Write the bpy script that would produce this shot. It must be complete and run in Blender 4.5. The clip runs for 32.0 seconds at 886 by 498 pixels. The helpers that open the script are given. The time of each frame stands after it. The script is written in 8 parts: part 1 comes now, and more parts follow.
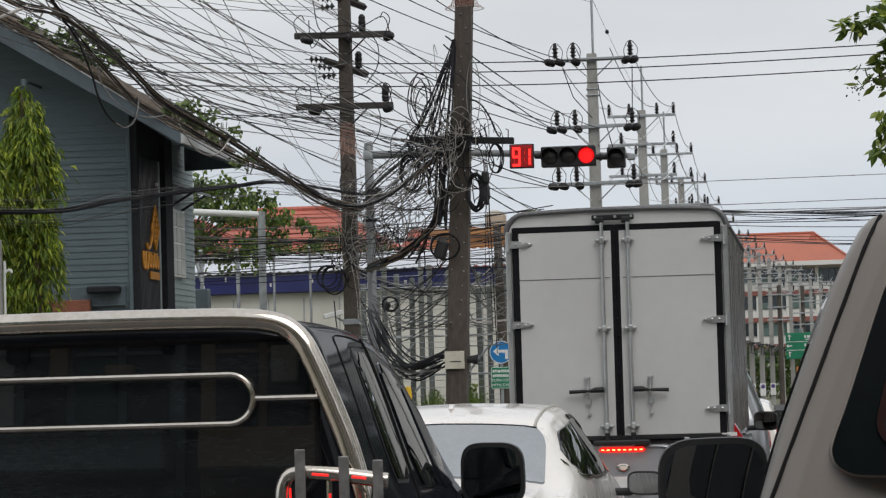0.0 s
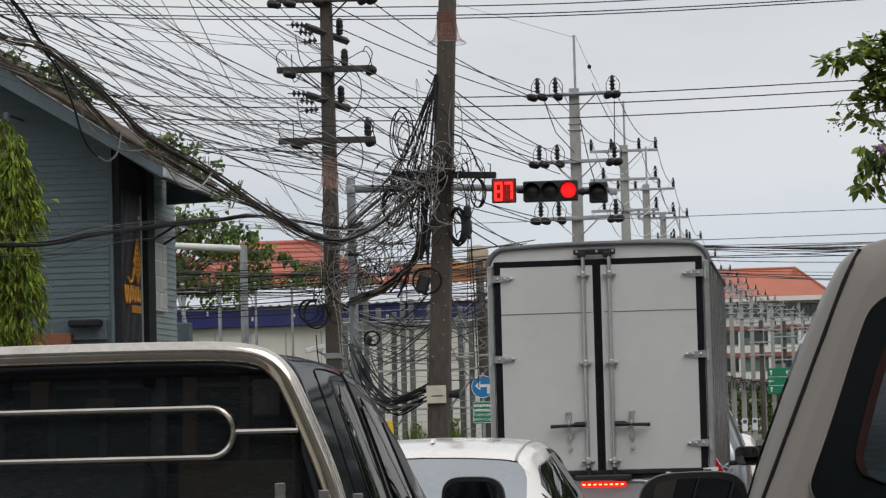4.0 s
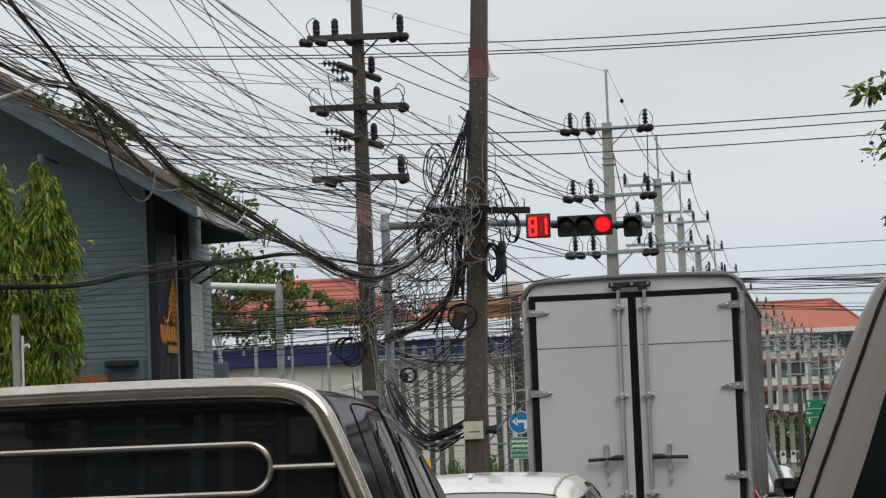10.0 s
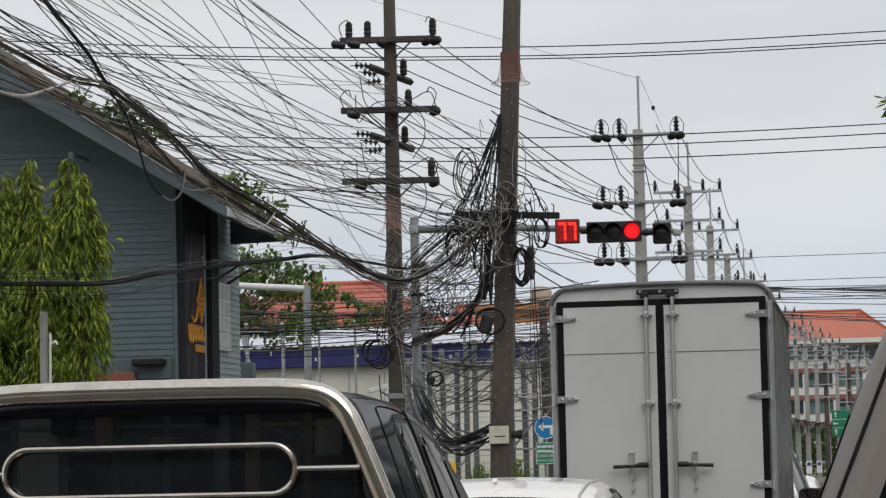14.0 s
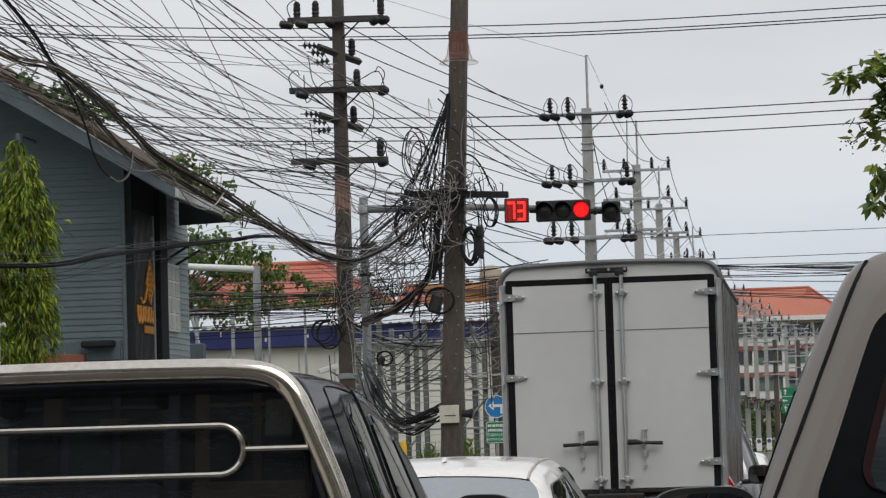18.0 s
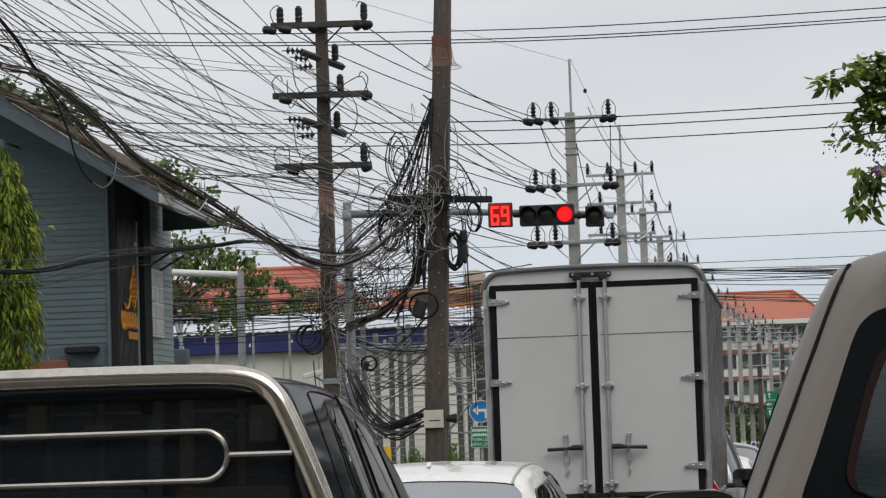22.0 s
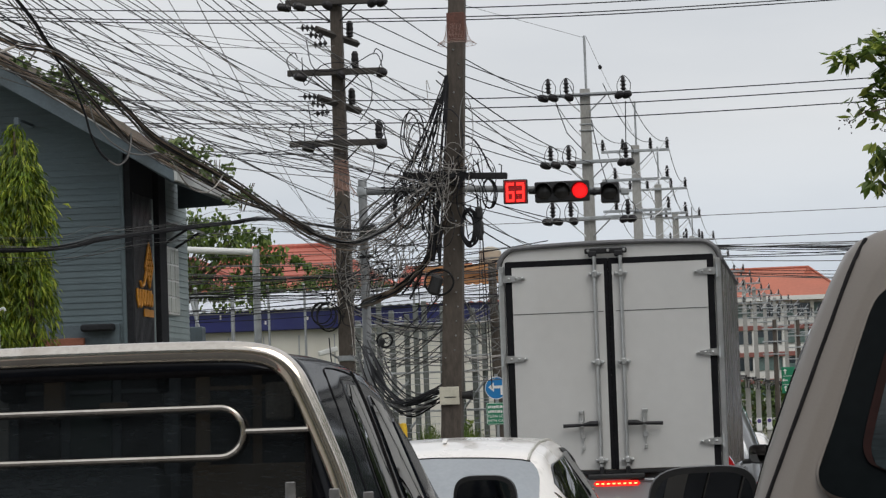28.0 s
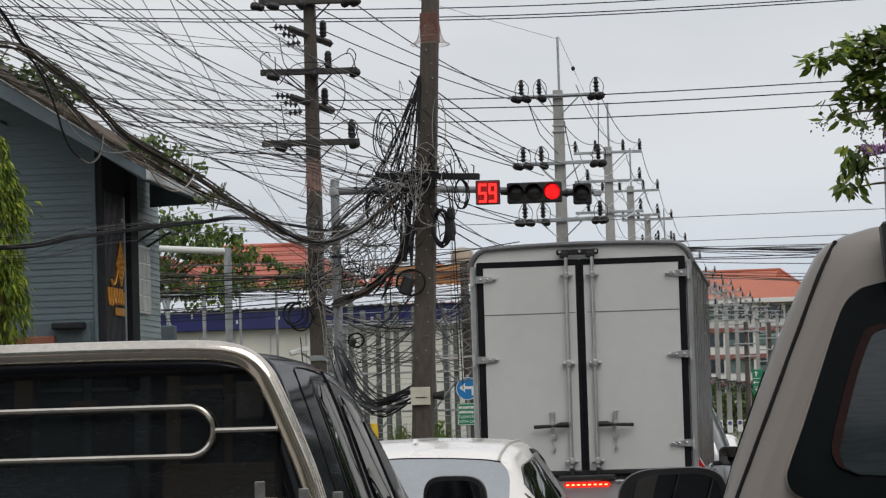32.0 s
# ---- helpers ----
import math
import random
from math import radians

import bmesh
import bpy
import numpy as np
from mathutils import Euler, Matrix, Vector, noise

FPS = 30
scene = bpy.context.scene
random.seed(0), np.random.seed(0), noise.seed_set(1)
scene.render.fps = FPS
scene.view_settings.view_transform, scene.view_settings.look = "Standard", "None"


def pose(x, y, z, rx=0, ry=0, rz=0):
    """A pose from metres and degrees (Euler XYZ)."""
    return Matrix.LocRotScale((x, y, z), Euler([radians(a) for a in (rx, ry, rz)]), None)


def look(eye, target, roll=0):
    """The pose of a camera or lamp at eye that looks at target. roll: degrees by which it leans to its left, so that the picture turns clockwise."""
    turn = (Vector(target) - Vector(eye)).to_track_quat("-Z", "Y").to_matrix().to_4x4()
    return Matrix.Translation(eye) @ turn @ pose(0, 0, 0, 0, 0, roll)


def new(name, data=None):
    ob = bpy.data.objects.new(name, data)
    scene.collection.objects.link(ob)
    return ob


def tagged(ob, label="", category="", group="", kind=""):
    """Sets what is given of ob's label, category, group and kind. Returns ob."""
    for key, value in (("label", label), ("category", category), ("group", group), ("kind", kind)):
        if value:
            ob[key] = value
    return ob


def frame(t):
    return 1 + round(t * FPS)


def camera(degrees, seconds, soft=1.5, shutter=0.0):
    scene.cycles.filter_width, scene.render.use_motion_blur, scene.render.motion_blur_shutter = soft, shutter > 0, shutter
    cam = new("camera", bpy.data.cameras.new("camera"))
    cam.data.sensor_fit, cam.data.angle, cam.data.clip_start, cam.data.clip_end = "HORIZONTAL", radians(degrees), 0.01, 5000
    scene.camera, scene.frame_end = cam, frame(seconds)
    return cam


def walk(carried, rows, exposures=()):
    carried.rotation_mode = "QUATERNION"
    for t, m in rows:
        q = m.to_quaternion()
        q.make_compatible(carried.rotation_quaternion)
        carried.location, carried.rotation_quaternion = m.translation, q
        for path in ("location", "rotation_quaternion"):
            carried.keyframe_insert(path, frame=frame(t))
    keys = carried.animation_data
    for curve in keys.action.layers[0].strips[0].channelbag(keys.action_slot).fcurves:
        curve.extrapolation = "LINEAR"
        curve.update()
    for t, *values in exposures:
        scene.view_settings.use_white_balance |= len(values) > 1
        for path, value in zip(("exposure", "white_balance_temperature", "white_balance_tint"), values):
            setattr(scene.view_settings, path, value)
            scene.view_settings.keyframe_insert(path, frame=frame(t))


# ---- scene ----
def aim(x, y, z, yaw, pitch, roll):
    """A camera pose from its place, its turn to the left of the road, its upward tilt and its lean."""
    return pose(x, y, z) @ pose(0, 0, 0, 0, 0, yaw) @ pose(0, 0, 0, 90 + pitch) @ pose(0, 0, 0, 0, 0, roll)


# ---- camera ----
cam = camera(18.4, 32.0, soft=1.3)
walk(cam, [
    (0, aim(-0, -0, 1.53, 7.25, 2.95, -1.6)),
    (0.5, aim(-0.0031, -0.0069, 1.5323, 7.209, 2.954, -1.719)),
    (1, aim(-0.0045, -0.0109, 1.5322, 7.21, 3.033, -1.729)),
    (1.5, aim(-0.004, -0.0116, 1.532, 7.195, 3.108, -1.727)),
    (2, aim(-0.0031, -0.0104, 1.5302, 7.139, 3.195, -1.615)),
    (2.5, aim(-0.0021, -0.0095, 1.5314, 7.046, 3.287, -1.444)),
    (3, aim(0.0012, -0.0084, 1.5309, 6.902, 3.481, -1.452)),
    (3.5, aim(0.0035, -0.0071, 1.5296, 6.851, 3.649, -1.484)),
    (5.5, aim(0.0065, -0.0039, 1.5185, 7.056, 3.68, -1.475)),
    (6, aim(0.0081, -0.0022, 1.5165, 7.241, 3.767, -1.365)),
    (6.5, aim(0.0084, -0.0012, 1.5159, 7.301, 3.828, -1.297)),
    (7, aim(0.0093, -0.0006, 1.5171, 7.282, 3.939, -1.38)),
    (7.5, aim(0.0077, -0.0006, 1.5165, 7.238, 4.037, -1.562)),
    (8, aim(0.0072, -0.0014, 1.5146, 7.231, 4.136, -1.817)),
    (8.5, aim(0.0065, -0.0021, 1.5135, 7.285, 4.229, -1.964)),
    (9, aim(0.0071, -0.0032, 1.5145, 7.382, 4.317, -2.082)),
    (9.5, aim(0.0041, -0.0033, 1.5146, 7.48, 4.399, -2.135)),
    (10, aim(0.0048, -0.0021, 1.5147, 7.565, 4.457, -2.263)),
    (10.5, aim(0.0095, -0.0013, 1.516, 7.629, 4.49, -2.353)),
    (11, aim(0.0069, -0.0019, 1.5167, 7.701, 4.538, -2.493)),
    (11.5, aim(0.0061, -0.0021, 1.5195, 7.917, 4.604, -2.598)),
    (12, aim(0.0077, -0.0017, 1.5162, 8.219, 4.658, -2.366)),
    (12.5, aim(0.0086, -0.0024, 1.5151, 8.396, 4.652, -1.901)),
    (13, aim(0.0114, -0.0021, 1.5139, 8.398, 4.575, -1.589)),
    (13.5, aim(0.0124, -0.0016, 1.5142, 8.316, 4.567, -1.403)),
    (14, aim(0.0087, -0.0028, 1.5151, 8.172, 4.554, -1.244)),
    (14.5, aim(0.0116, -0.0022, 1.5126, 8.033, 4.533, -1.237)),
    (16.5, aim(0.0132, 0.0009, 1.515, 7.403, 4.23, -1.449)),
    (17, aim(0.0144, 0.0021, 1.5148, 7.293, 4.21, -1.497)),
    (17.5, aim(0.0163, 0.0028, 1.5143, 7.203, 4.156, -1.604)),
    (18, aim(0.0165, 0.0028, 1.5138, 7.13, 4.102, -1.653)),
    (18.5, aim(0.0157, 0.0028, 1.5131, 7.102, 4.057, -1.712)),
    (19, aim(0.0168, 0.0024, 1.5138, 7.103, 4.057, -1.793)),
    (19.5, aim(0.0153, 0.002, 1.5147, 7.091, 4.076, -1.78)),
    (20, aim(0.019, 0.0025, 1.514, 7.027, 4.137, -1.764)),
    (20.5, aim(0.0179, 0.0026, 1.5137, 6.988, 4.167, -1.807)),
    (21, aim(0.0171, 0.0032, 1.5145, 6.924, 4.174, -1.78)),
    (21.5, aim(0.0179, 0.0042, 1.5137, 6.855, 4.183, -1.821)),
    (22, aim(0.018, 0.0051, 1.5142, 6.79, 4.192, -1.863)),
    (22.5, aim(0.018, 0.0054, 1.5144, 6.723, 4.203, -1.894)),
    (23, aim(0.0199, 0.0062, 1.5141, 6.615, 4.242, -1.849)),
    (23.5, aim(0.0192, 0.0064, 1.5145, 6.507, 4.303, -1.889)),
    (24, aim(0.0181, 0.0071, 1.5146, 6.431, 4.351, -1.957)),
    (24.5, aim(0.0185, 0.0076, 1.5159, 6.412, 4.39, -2.019)),
    (25, aim(0.0187, 0.0064, 1.5142, 6.472, 4.361, -2.127)),
    (25.5, aim(0.0178, 0.0063, 1.5133, 6.55, 4.287, -2.142)),
    (27.5, aim(0.0168, 0.0068, 1.5107, 7.05, 3.821, -2.216)),
    (28, aim(0.0168, 0.008, 1.5115, 7.127, 3.721, -2.002)),
    (28.5, aim(0.0167, 0.0088, 1.5117, 7.158, 3.656, -1.815)),
    (29, aim(0.0166, 0.0098, 1.5125, 7.088, 3.668, -1.693)),
    (29.5, aim(0.0181, 0.0096, 1.5118, 6.976, 3.705, -1.663)),
    (30, aim(0.0196, 0.0103, 1.5119, 6.864, 3.737, -1.661)),
    (30.5, aim(0.0205, 0.0113, 1.5126, 6.781, 3.723, -1.673)),
    (31, aim(0.0176, 0.0114, 1.5122, 6.696, 3.712, -1.7)),
    (31.5, aim(0.0176, 0.012, 1.5119, 6.627, 3.72, -1.723)),
    (32, aim(0.0198, 0.0118, 1.5112, 6.543, 3.711, -1.691)),
])

# ---- world and light: bright overcast noon ----
world = bpy.data.worlds.new("sky")
scene.world = world
world.use_nodes = True
wn, wl = world.node_tree.nodes, world.node_tree.links
for n in list(wn):
    wn.remove(n)
w_out = wn.new("ShaderNodeOutputWorld")
w_bg = wn.new("ShaderNodeBackground")
w_sky = wn.new("ShaderNodeTexSky")
w_sky.sky_type = "NISHITA"
w_sky.sun_disc = False
w_sky.sun_elevation = radians(53)
w_sky.sun_rotation = radians(143)
w_gain = wn.new("ShaderNodeMixRGB")
w_gain.blend_type = "MULTIPLY"
w_gain.inputs[0].default_value = 1
w_gain.inputs[2].default_value = (0.10, 0.10, 0.10, 1)
w_co = wn.new("ShaderNodeTexCoord")
w_map = wn.new("ShaderNodeMapping")
w_map.inputs["Scale"].default_value = (2.2, 2.2, 9.0)
w_noise = wn.new("ShaderNodeTexNoise")
w_noise.inputs["Scale"].default_value = 1.6
w_noise.inputs["Detail"].default_value = 5
w_ramp = wn.new("ShaderNodeValToRGB")
w_ramp.color_ramp.elements[0].position, w_ramp.color_ramp.elements[0].color = 0.36, (0.585, 0.605, 0.635, 1)
w_ramp.color_ramp.elements[1].position, w_ramp.color_ramp.elements[1].color = 0.66, (0.705, 0.715, 0.73, 1)
w_sep = wn.new("ShaderNodeSeparateXYZ")
w_low = wn.new("ShaderNodeValToRGB")
w_low.color_ramp.elements[0].position, w_low.color_ramp.elements[0].color = 0.0, (0.80, 0.90, 1.04, 1)
w_low.color_ramp.elements[1].position, w_low.color_ramp.elements[1].color = 0.11, (1.0, 1.0, 1.0, 1)
w_mul = wn.new("ShaderNodeMixRGB")
w_mul.blend_type = "MULTIPLY"
w_mul.inputs[0].default_value = 1
w_mix = wn.new("ShaderNodeMixRGB")
w_mix.inputs[0].default_value = 0.92
wl.new(w_co.outputs["Generated"], w_map.inputs[0])
wl.new(w_map.outputs[0], w_noise.inputs["Vector"])
wl.new(w_noise.outputs["Fac"], w_ramp.inputs[0])
wl.new(w_co.outputs["Generated"], w_sep.inputs[0])
wl.new(w_sep.outputs["Z"], w_low.inputs[0])
wl.new(w_ramp.outputs[0], w_mul.inputs[1])
wl.new(w_low.outputs[0], w_mul.inputs[2])
wl.new(w_sky.outputs[0], w_gain.inputs[1])
wl.new(w_gain.outputs[0], w_mix.inputs[1])
wl.new(w_mul.outputs[0], w_mix.inputs[2])
wl.new(w_mix.outputs[0], w_bg.inputs[0])
wl.new(w_bg.outputs[0], w_out.inputs[0])
w_bg.inputs[1].default_value = 1.08

sun = new("sun", bpy.data.lights.new("sun", "SUN"))
sun.data.energy, sun.data.angle, sun.data.color = 1.5, radians(45), (1.0, 0.97, 0.92)
sun.matrix_world = look((9, -12, 20), (0, 0, 0))
scene.view_settings.exposure = 0.0


# ---- materials ----
def mat(name, col, rough=0.6, metal=0.0, var=0.12, scale=3.0, fine=40.0, bump=0.0, dirt_or_reflection=None, patch_amount=0.0, coat=0.0, stretch=(1, 1, 1), per_object=0.0, spec=0.5, relief=0.01):
    m = bpy.data.materials.new(name)
    m.use_nodes = True
    nt, ln = m.node_tree.nodes, m.node_tree.links
    b = nt["Principled BSDF"]
    b.inputs["Roughness"].default_value = rough
    b.inputs["Metallic"].default_value = metal
    b.inputs["Coat Weight"].default_value = coat
    b.inputs["Coat Roughness"].default_value = 0.05
    b.inputs["Specular IOR Level"].default_value = spec
    tc = nt.new("ShaderNodeTexCoord")
    mp = nt.new("ShaderNodeMapping")
    mp.inputs["Scale"].default_value = stretch
    ln.new(tc.outputs["Object"], mp.inputs[0])
    n1, n2 = nt.new("ShaderNodeTexNoise"), nt.new("ShaderNodeTexNoise")
    n1.inputs["Scale"].default_value, n1.inputs["Detail"].default_value = scale, 4
    n2.inputs["Scale"].default_value, n2.inputs["Detail"].default_value = fine, 3
    ln.new(mp.outputs[0], n1.inputs["Vector"])
    ln.new(mp.outputs[0], n2.inputs["Vector"])
    add = nt.new("ShaderNodeMath")
    add.operation = "MULTIPLY_ADD"
    add.inputs[1].default_value = 0.45
    ln.new(n2.outputs["Fac"], add.inputs[0])
    half = nt.new("ShaderNodeMath")
    half.operation = "MULTIPLY"
    half.inputs[1].default_value = 0.55
    ln.new(n1.outputs["Fac"], half.inputs[0])
    ln.new(half.outputs[0], add.inputs[2])
    ramp = nt.new("ShaderNodeValToRGB")
    lo, hi = [c * (1 - 1.6 * var) for c in col], [min(1, c * (1 + 1.6 * var)) for c in col]
    ramp.color_ramp.elements[0].position, ramp.color_ramp.elements[0].color = 0.32, (*lo, 1)
    ramp.color_ramp.elements[1].position, ramp.color_ramp.elements[1].color = 0.68, (*hi, 1)
    ln.new(add.outputs[0], ramp.inputs[0])
    colour = ramp.outputs[0]
    if dirt_or_reflection:
        n3 = nt.new("ShaderNodeTexNoise")
        n3.inputs["Scale"].default_value, n3.inputs["Detail"].default_value = scale * 0.6, 6
        mp3 = nt.new("ShaderNodeMapping")
        mp3.inputs["Location"].default_value = (3.1, 7.7, 1.3)
        mp3.inputs["Scale"].default_value = (stretch[0] * 1.4, stretch[1] * 1.4, stretch[2] * 0.5)
        ln.new(tc.outputs["Object"], mp3.inputs[0])
        ln.new(mp3.outputs[0], n3.inputs["Vector"])
        r3 = nt.new("ShaderNodeValToRGB")
        r3.color_ramp.elements[0].position, r3.color_ramp.elements[0].color = 0.47, (0, 0, 0, 1)
        r3.color_ramp.elements[1].position, r3.color_ramp.elements[1].color = 0.75, (patch_amount,) * 3 + (1,)
        ln.new(n3.outputs["Fac"], r3.inputs[0])
        mx = nt.new("ShaderNodeMixRGB")
        ln.new(r3.outputs[0], mx.inputs[0])
        ln.new(colour, mx.inputs[1])
        mx.inputs[2].default_value = (*dirt_or_reflection, 1)
        colour = mx.outputs[0]
    if per_object:
        oi = nt.new("ShaderNodeObjectInfo")
        mr = nt.new("ShaderNodeMapRange")
        mr.inputs["To Min"].default_value, mr.inputs["To Max"].default_value = 1 - per_object, 1 + per_object
        ln.new(oi.outputs["Random"], mr.inputs["Value"])
        hs = nt.new("ShaderNodeHueSaturation")
        ln.new(mr.outputs[0], hs.inputs["Value"])
        ln.new(colour, hs.inputs["Color"])
        colour = hs.outputs[0]
    ln.new(colour, b.inputs["Base Color"])
    if bump:
        bp = nt.new("ShaderNodeBump")
        bp.inputs["Strength"].default_value = bump
        bp.inputs["Distance"].default_value = relief
        ln.new(n2.outputs["Fac"], bp.inputs["Height"])
        ln.new(bp.outputs[0], b.inputs["Normal"])
    rr = nt.new("ShaderNodeMapRange")
    rr.inputs["To Min"].default_value, rr.inputs["To Max"].default_value = max(0.004, rough * 0.8), min(1, rough * 1.2)
    ln.new(n1.outputs["Fac"], rr.inputs["Value"])
    ln.new(rr.outputs[0], b.inputs["Roughness"])
    return m


def glow(name, col, power):
    m = bpy.data.materials.new(name)
    m.use_nodes = True
    b = m.node_tree.nodes["Principled BSDF"]
    b.inputs["Base Color"].default_value = (*[c * 0.5 for c in col], 1)
    b.inputs["Emission Color"].default_value = (*col, 1)
    b.inputs["Emission Strength"].default_value = power
    return m


def leafy(name, col, tip, var=0.35, clump=2.5):
    """Leaves: a colour for each leaf between two greens, light passing through."""
    m = bpy.data.materials.new(name)
    m.use_nodes = True
    nt, ln = m.node_tree.nodes, m.node_tree.links
    b = nt["Principled BSDF"]
    b.inputs["Roughness"].default_value = 0.45
    g = nt.new("ShaderNodeNewGeometry")
    r = nt.new("ShaderNodeValToRGB")
    r.color_ramp.elements[0].position, r.color_ramp.elements[0].color = 0.0, (*[c * (1 - var) for c in col], 1)
    r.color_ramp.elements[1].position, r.color_ramp.elements[1].color = 1.0, (*tip, 1)
    e = r.color_ramp.elements.new(0.55)
    e.color = (*col, 1)
    ln.new(g.outputs["Random Per Island"], r.inputs[0])
    tc, no, mr = nt.new("ShaderNodeTexCoord"), nt.new("ShaderNodeTexNoise"), nt.new("ShaderNodeMapRange")
    no.inputs["Scale"].default_value, no.inputs["Detail"].default_value = clump, 3
    mr.inputs["From Min"].default_value, mr.inputs["From Max"].default_value = 0.33, 0.67
    mr.inputs["To Min"].default_value, mr.inputs["To Max"].default_value = 0.6, 1.3
    hs = nt.new("ShaderNodeHueSaturation")
    ln.new(tc.outputs["Object"], no.inputs["Vector"])
    ln.new(no.outputs["Fac"], mr.inputs["Value"])
    ln.new(mr.outputs[0], hs.inputs["Value"])
    ln.new(r.outputs[0], hs.inputs["Color"])
    ln.new(hs.outputs[0], b.inputs["Base Color"])
    t = nt.new("ShaderNodeBsdfTranslucent")
    ln.new(hs.outputs[0], t.inputs["Color"])
    mx = nt.new("ShaderNodeMixShader")
    mx.inputs[0].default_value = 0.35
    ln.new(b.outputs[0], mx.inputs[1])
    ln.new(t.outputs[0], mx.inputs[2])
    ln.new(mx.outputs[0], nt["Material Output"].inputs["Surface"])
    return m


ASPHALT = mat("asphalt", (0.055, 0.055, 0.056), 0.85, var=0.25, scale=0.5, fine=60, bump=0.5, dirt_or_reflection=(0.10, 0.095, 0.085), patch_amount=0.5)
PALE_BAND = mat("pale_frontage_band", (0.70, 0.66, 0.58), 0.8, var=0.3, scale=0.6)
FRONTAGE = mat("grey_frontage", (0.15, 0.155, 0.165), 0.85, var=0.5, scale=0.35, fine=2.0)
PAVING = mat("paving", (0.30, 0.285, 0.26), 0.9, var=0.2, scale=1.2, fine=30, bump=0.3, dirt_or_reflection=(0.13, 0.12, 0.10), patch_amount=0.6)
GROUND = mat("earth_and_grass", (0.12, 0.12, 0.065), 0.95, var=0.35, scale=0.15, fine=5, bump=0.5)
LINE = mat("road_paint", (0.62, 0.62, 0.60), 0.7, var=0.15, scale=3, dirt_or_reflection=(0.15, 0.15, 0.14), patch_amount=0.6)
KERB_PALE = mat("kerb_white", (0.62, 0.60, 0.55), 0.8, var=0.2, dirt_or_reflection=(0.2, 0.18, 0.15), patch_amount=0.7)
KERB_RED = mat("kerb_red", (0.40, 0.06, 0.04), 0.8, var=0.2, dirt_or_reflection=(0.2, 0.16, 0.13), patch_amount=0.7)
EDGE_GREY = mat("dull_grey_trim", (0.13, 0.13, 0.135), 0.5, 0.3, var=0.2)
POLE_BROWN = mat("old_stained_concrete", (0.083, 0.068, 0.056), 0.9, var=0.28, scale=2.2, fine=26, bump=0.5, dirt_or_reflection=(0.045, 0.038, 0.03), patch_amount=0.75, stretch=(1, 1, 0.35))
FENCE_GREY = mat("grey_green_concrete", (0.165, 0.178, 0.165), 0.88, var=0.2, scale=2.0, fine=30, bump=0.3, dirt_or_reflection=(0.08, 0.085, 0.075), patch_amount=0.6, stretch=(1, 1, 0.3))
POLE_PALE = mat("pale_concrete", (0.33, 0.325, 0.305), 0.88, var=0.16, scale=1.6, fine=30, bump=0.3, dirt_or_reflection=(0.14, 0.13, 0.11), patch_amount=0.5, stretch=(1, 1, 0.3))
RUST_BAND = mat("rusty_brown_paint", (0.115, 0.052, 0.04), 0.85, var=0.3, scale=5, fine=40)
FADED_BAND = mat("faded_salmon_paint", (0.27, 0.165, 0.13), 0.85, var=0.35, scale=5, fine=40, dirt_or_reflection=(0.10, 0.075, 0.06), patch_amount=0.7)
TIMBER = mat("weathered_timber", (0.058, 0.052, 0.047), 0.9, var=0.3, scale=4, fine=60, bump=0.5, stretch=(0.3, 1, 1))
GALV = mat("galvanised_steel", (0.40, 0.42, 0.43), 0.45, 0.6, var=0.15, scale=6, fine=60, dirt_or_reflection=(0.2, 0.19, 0.17), patch_amount=0.4)
MAST_GREY = mat("weathered_grey_mast", (0.21, 0.22, 0.225), 0.6, 0.2, var=0.18, scale=2, fine=40, dirt_or_reflection=(0.12, 0.12, 0.11), patch_amount=0.5, stretch=(1, 1, 0.4))
DARK_STEEL = mat("dark_steel", (0.018, 0.018, 0.020), 0.55, 0.0, spec=0.3, var=0.25, scale=6)
PORCELAIN = mat("brown_black_porcelain", (0.018, 0.016, 0.017), 0.3, var=0.2, spec=0.3)
CABLE_DARK = mat("black_cable", (0.019, 0.019, 0.022), 0.65, spec=0.2, var=0.3, scale=2, per_object=0.5)
CABLE_GREY = mat("weathered_grey_cable", (0.135, 0.132, 0.128), 0.7, var=0.4, scale=2, per_object=0.45)
CABLE_PALE = mat("sun_bleached_cable", (0.27, 0.255, 0.235), 0.75, var=0.4, scale=2, per_object=0.4)
CABLE_BROWN = mat("dusty_brown_cable", (0.105, 0.075, 0.052), 0.85, var=0.4, scale=2, per_object=0.4)
ALU_WIRE = mat("bare_aluminium_wire", (0.16, 0.165, 0.17), 0.5, 0.3, var=0.2)
WHITE_WIRE = mat("white_jumper", (0.62, 0.63, 0.64), 0.6, var=0.1)
MESH_NET = mat("rusty_mesh_cone", (0.36, 0.25, 0.21), 0.8, var=0.2)
SIDING = mat("blue_grey_siding", (0.100, 0.137, 0.152), 0.62, var=0.10, scale=1.5, fine=18, bump=0.12, dirt_or_reflection=(0.07, 0.09, 0.098), patch_amount=0.6, stretch=(0.4, 0.4, 2.0), per_object=0.08)
# street-side boards: the stronger light they catch is put into the colour
SIDING_LIT = mat("lit_grey_green_siding", (0.27, 0.325, 0.325), 0.62, var=0.08, scale=1.5, fine=18, bump=0.12, dirt_or_reflection=(0.15, 0.18, 0.17), patch_amount=0.5, per_object=0.06)
BARGE = mat("slate_blue_bargeboard", (0.085, 0.112, 0.13), 0.6, var=0.15, dirt_or_reflection=(0.05, 0.055, 0.055), patch_amount=0.6)
BARGE_PALE = mat("weathered_white_fascia", (0.52, 0.535, 0.53), 0.6, var=0.15, dirt_or_reflection=(0.2, 0.19, 0.16), patch_amount=0.5)
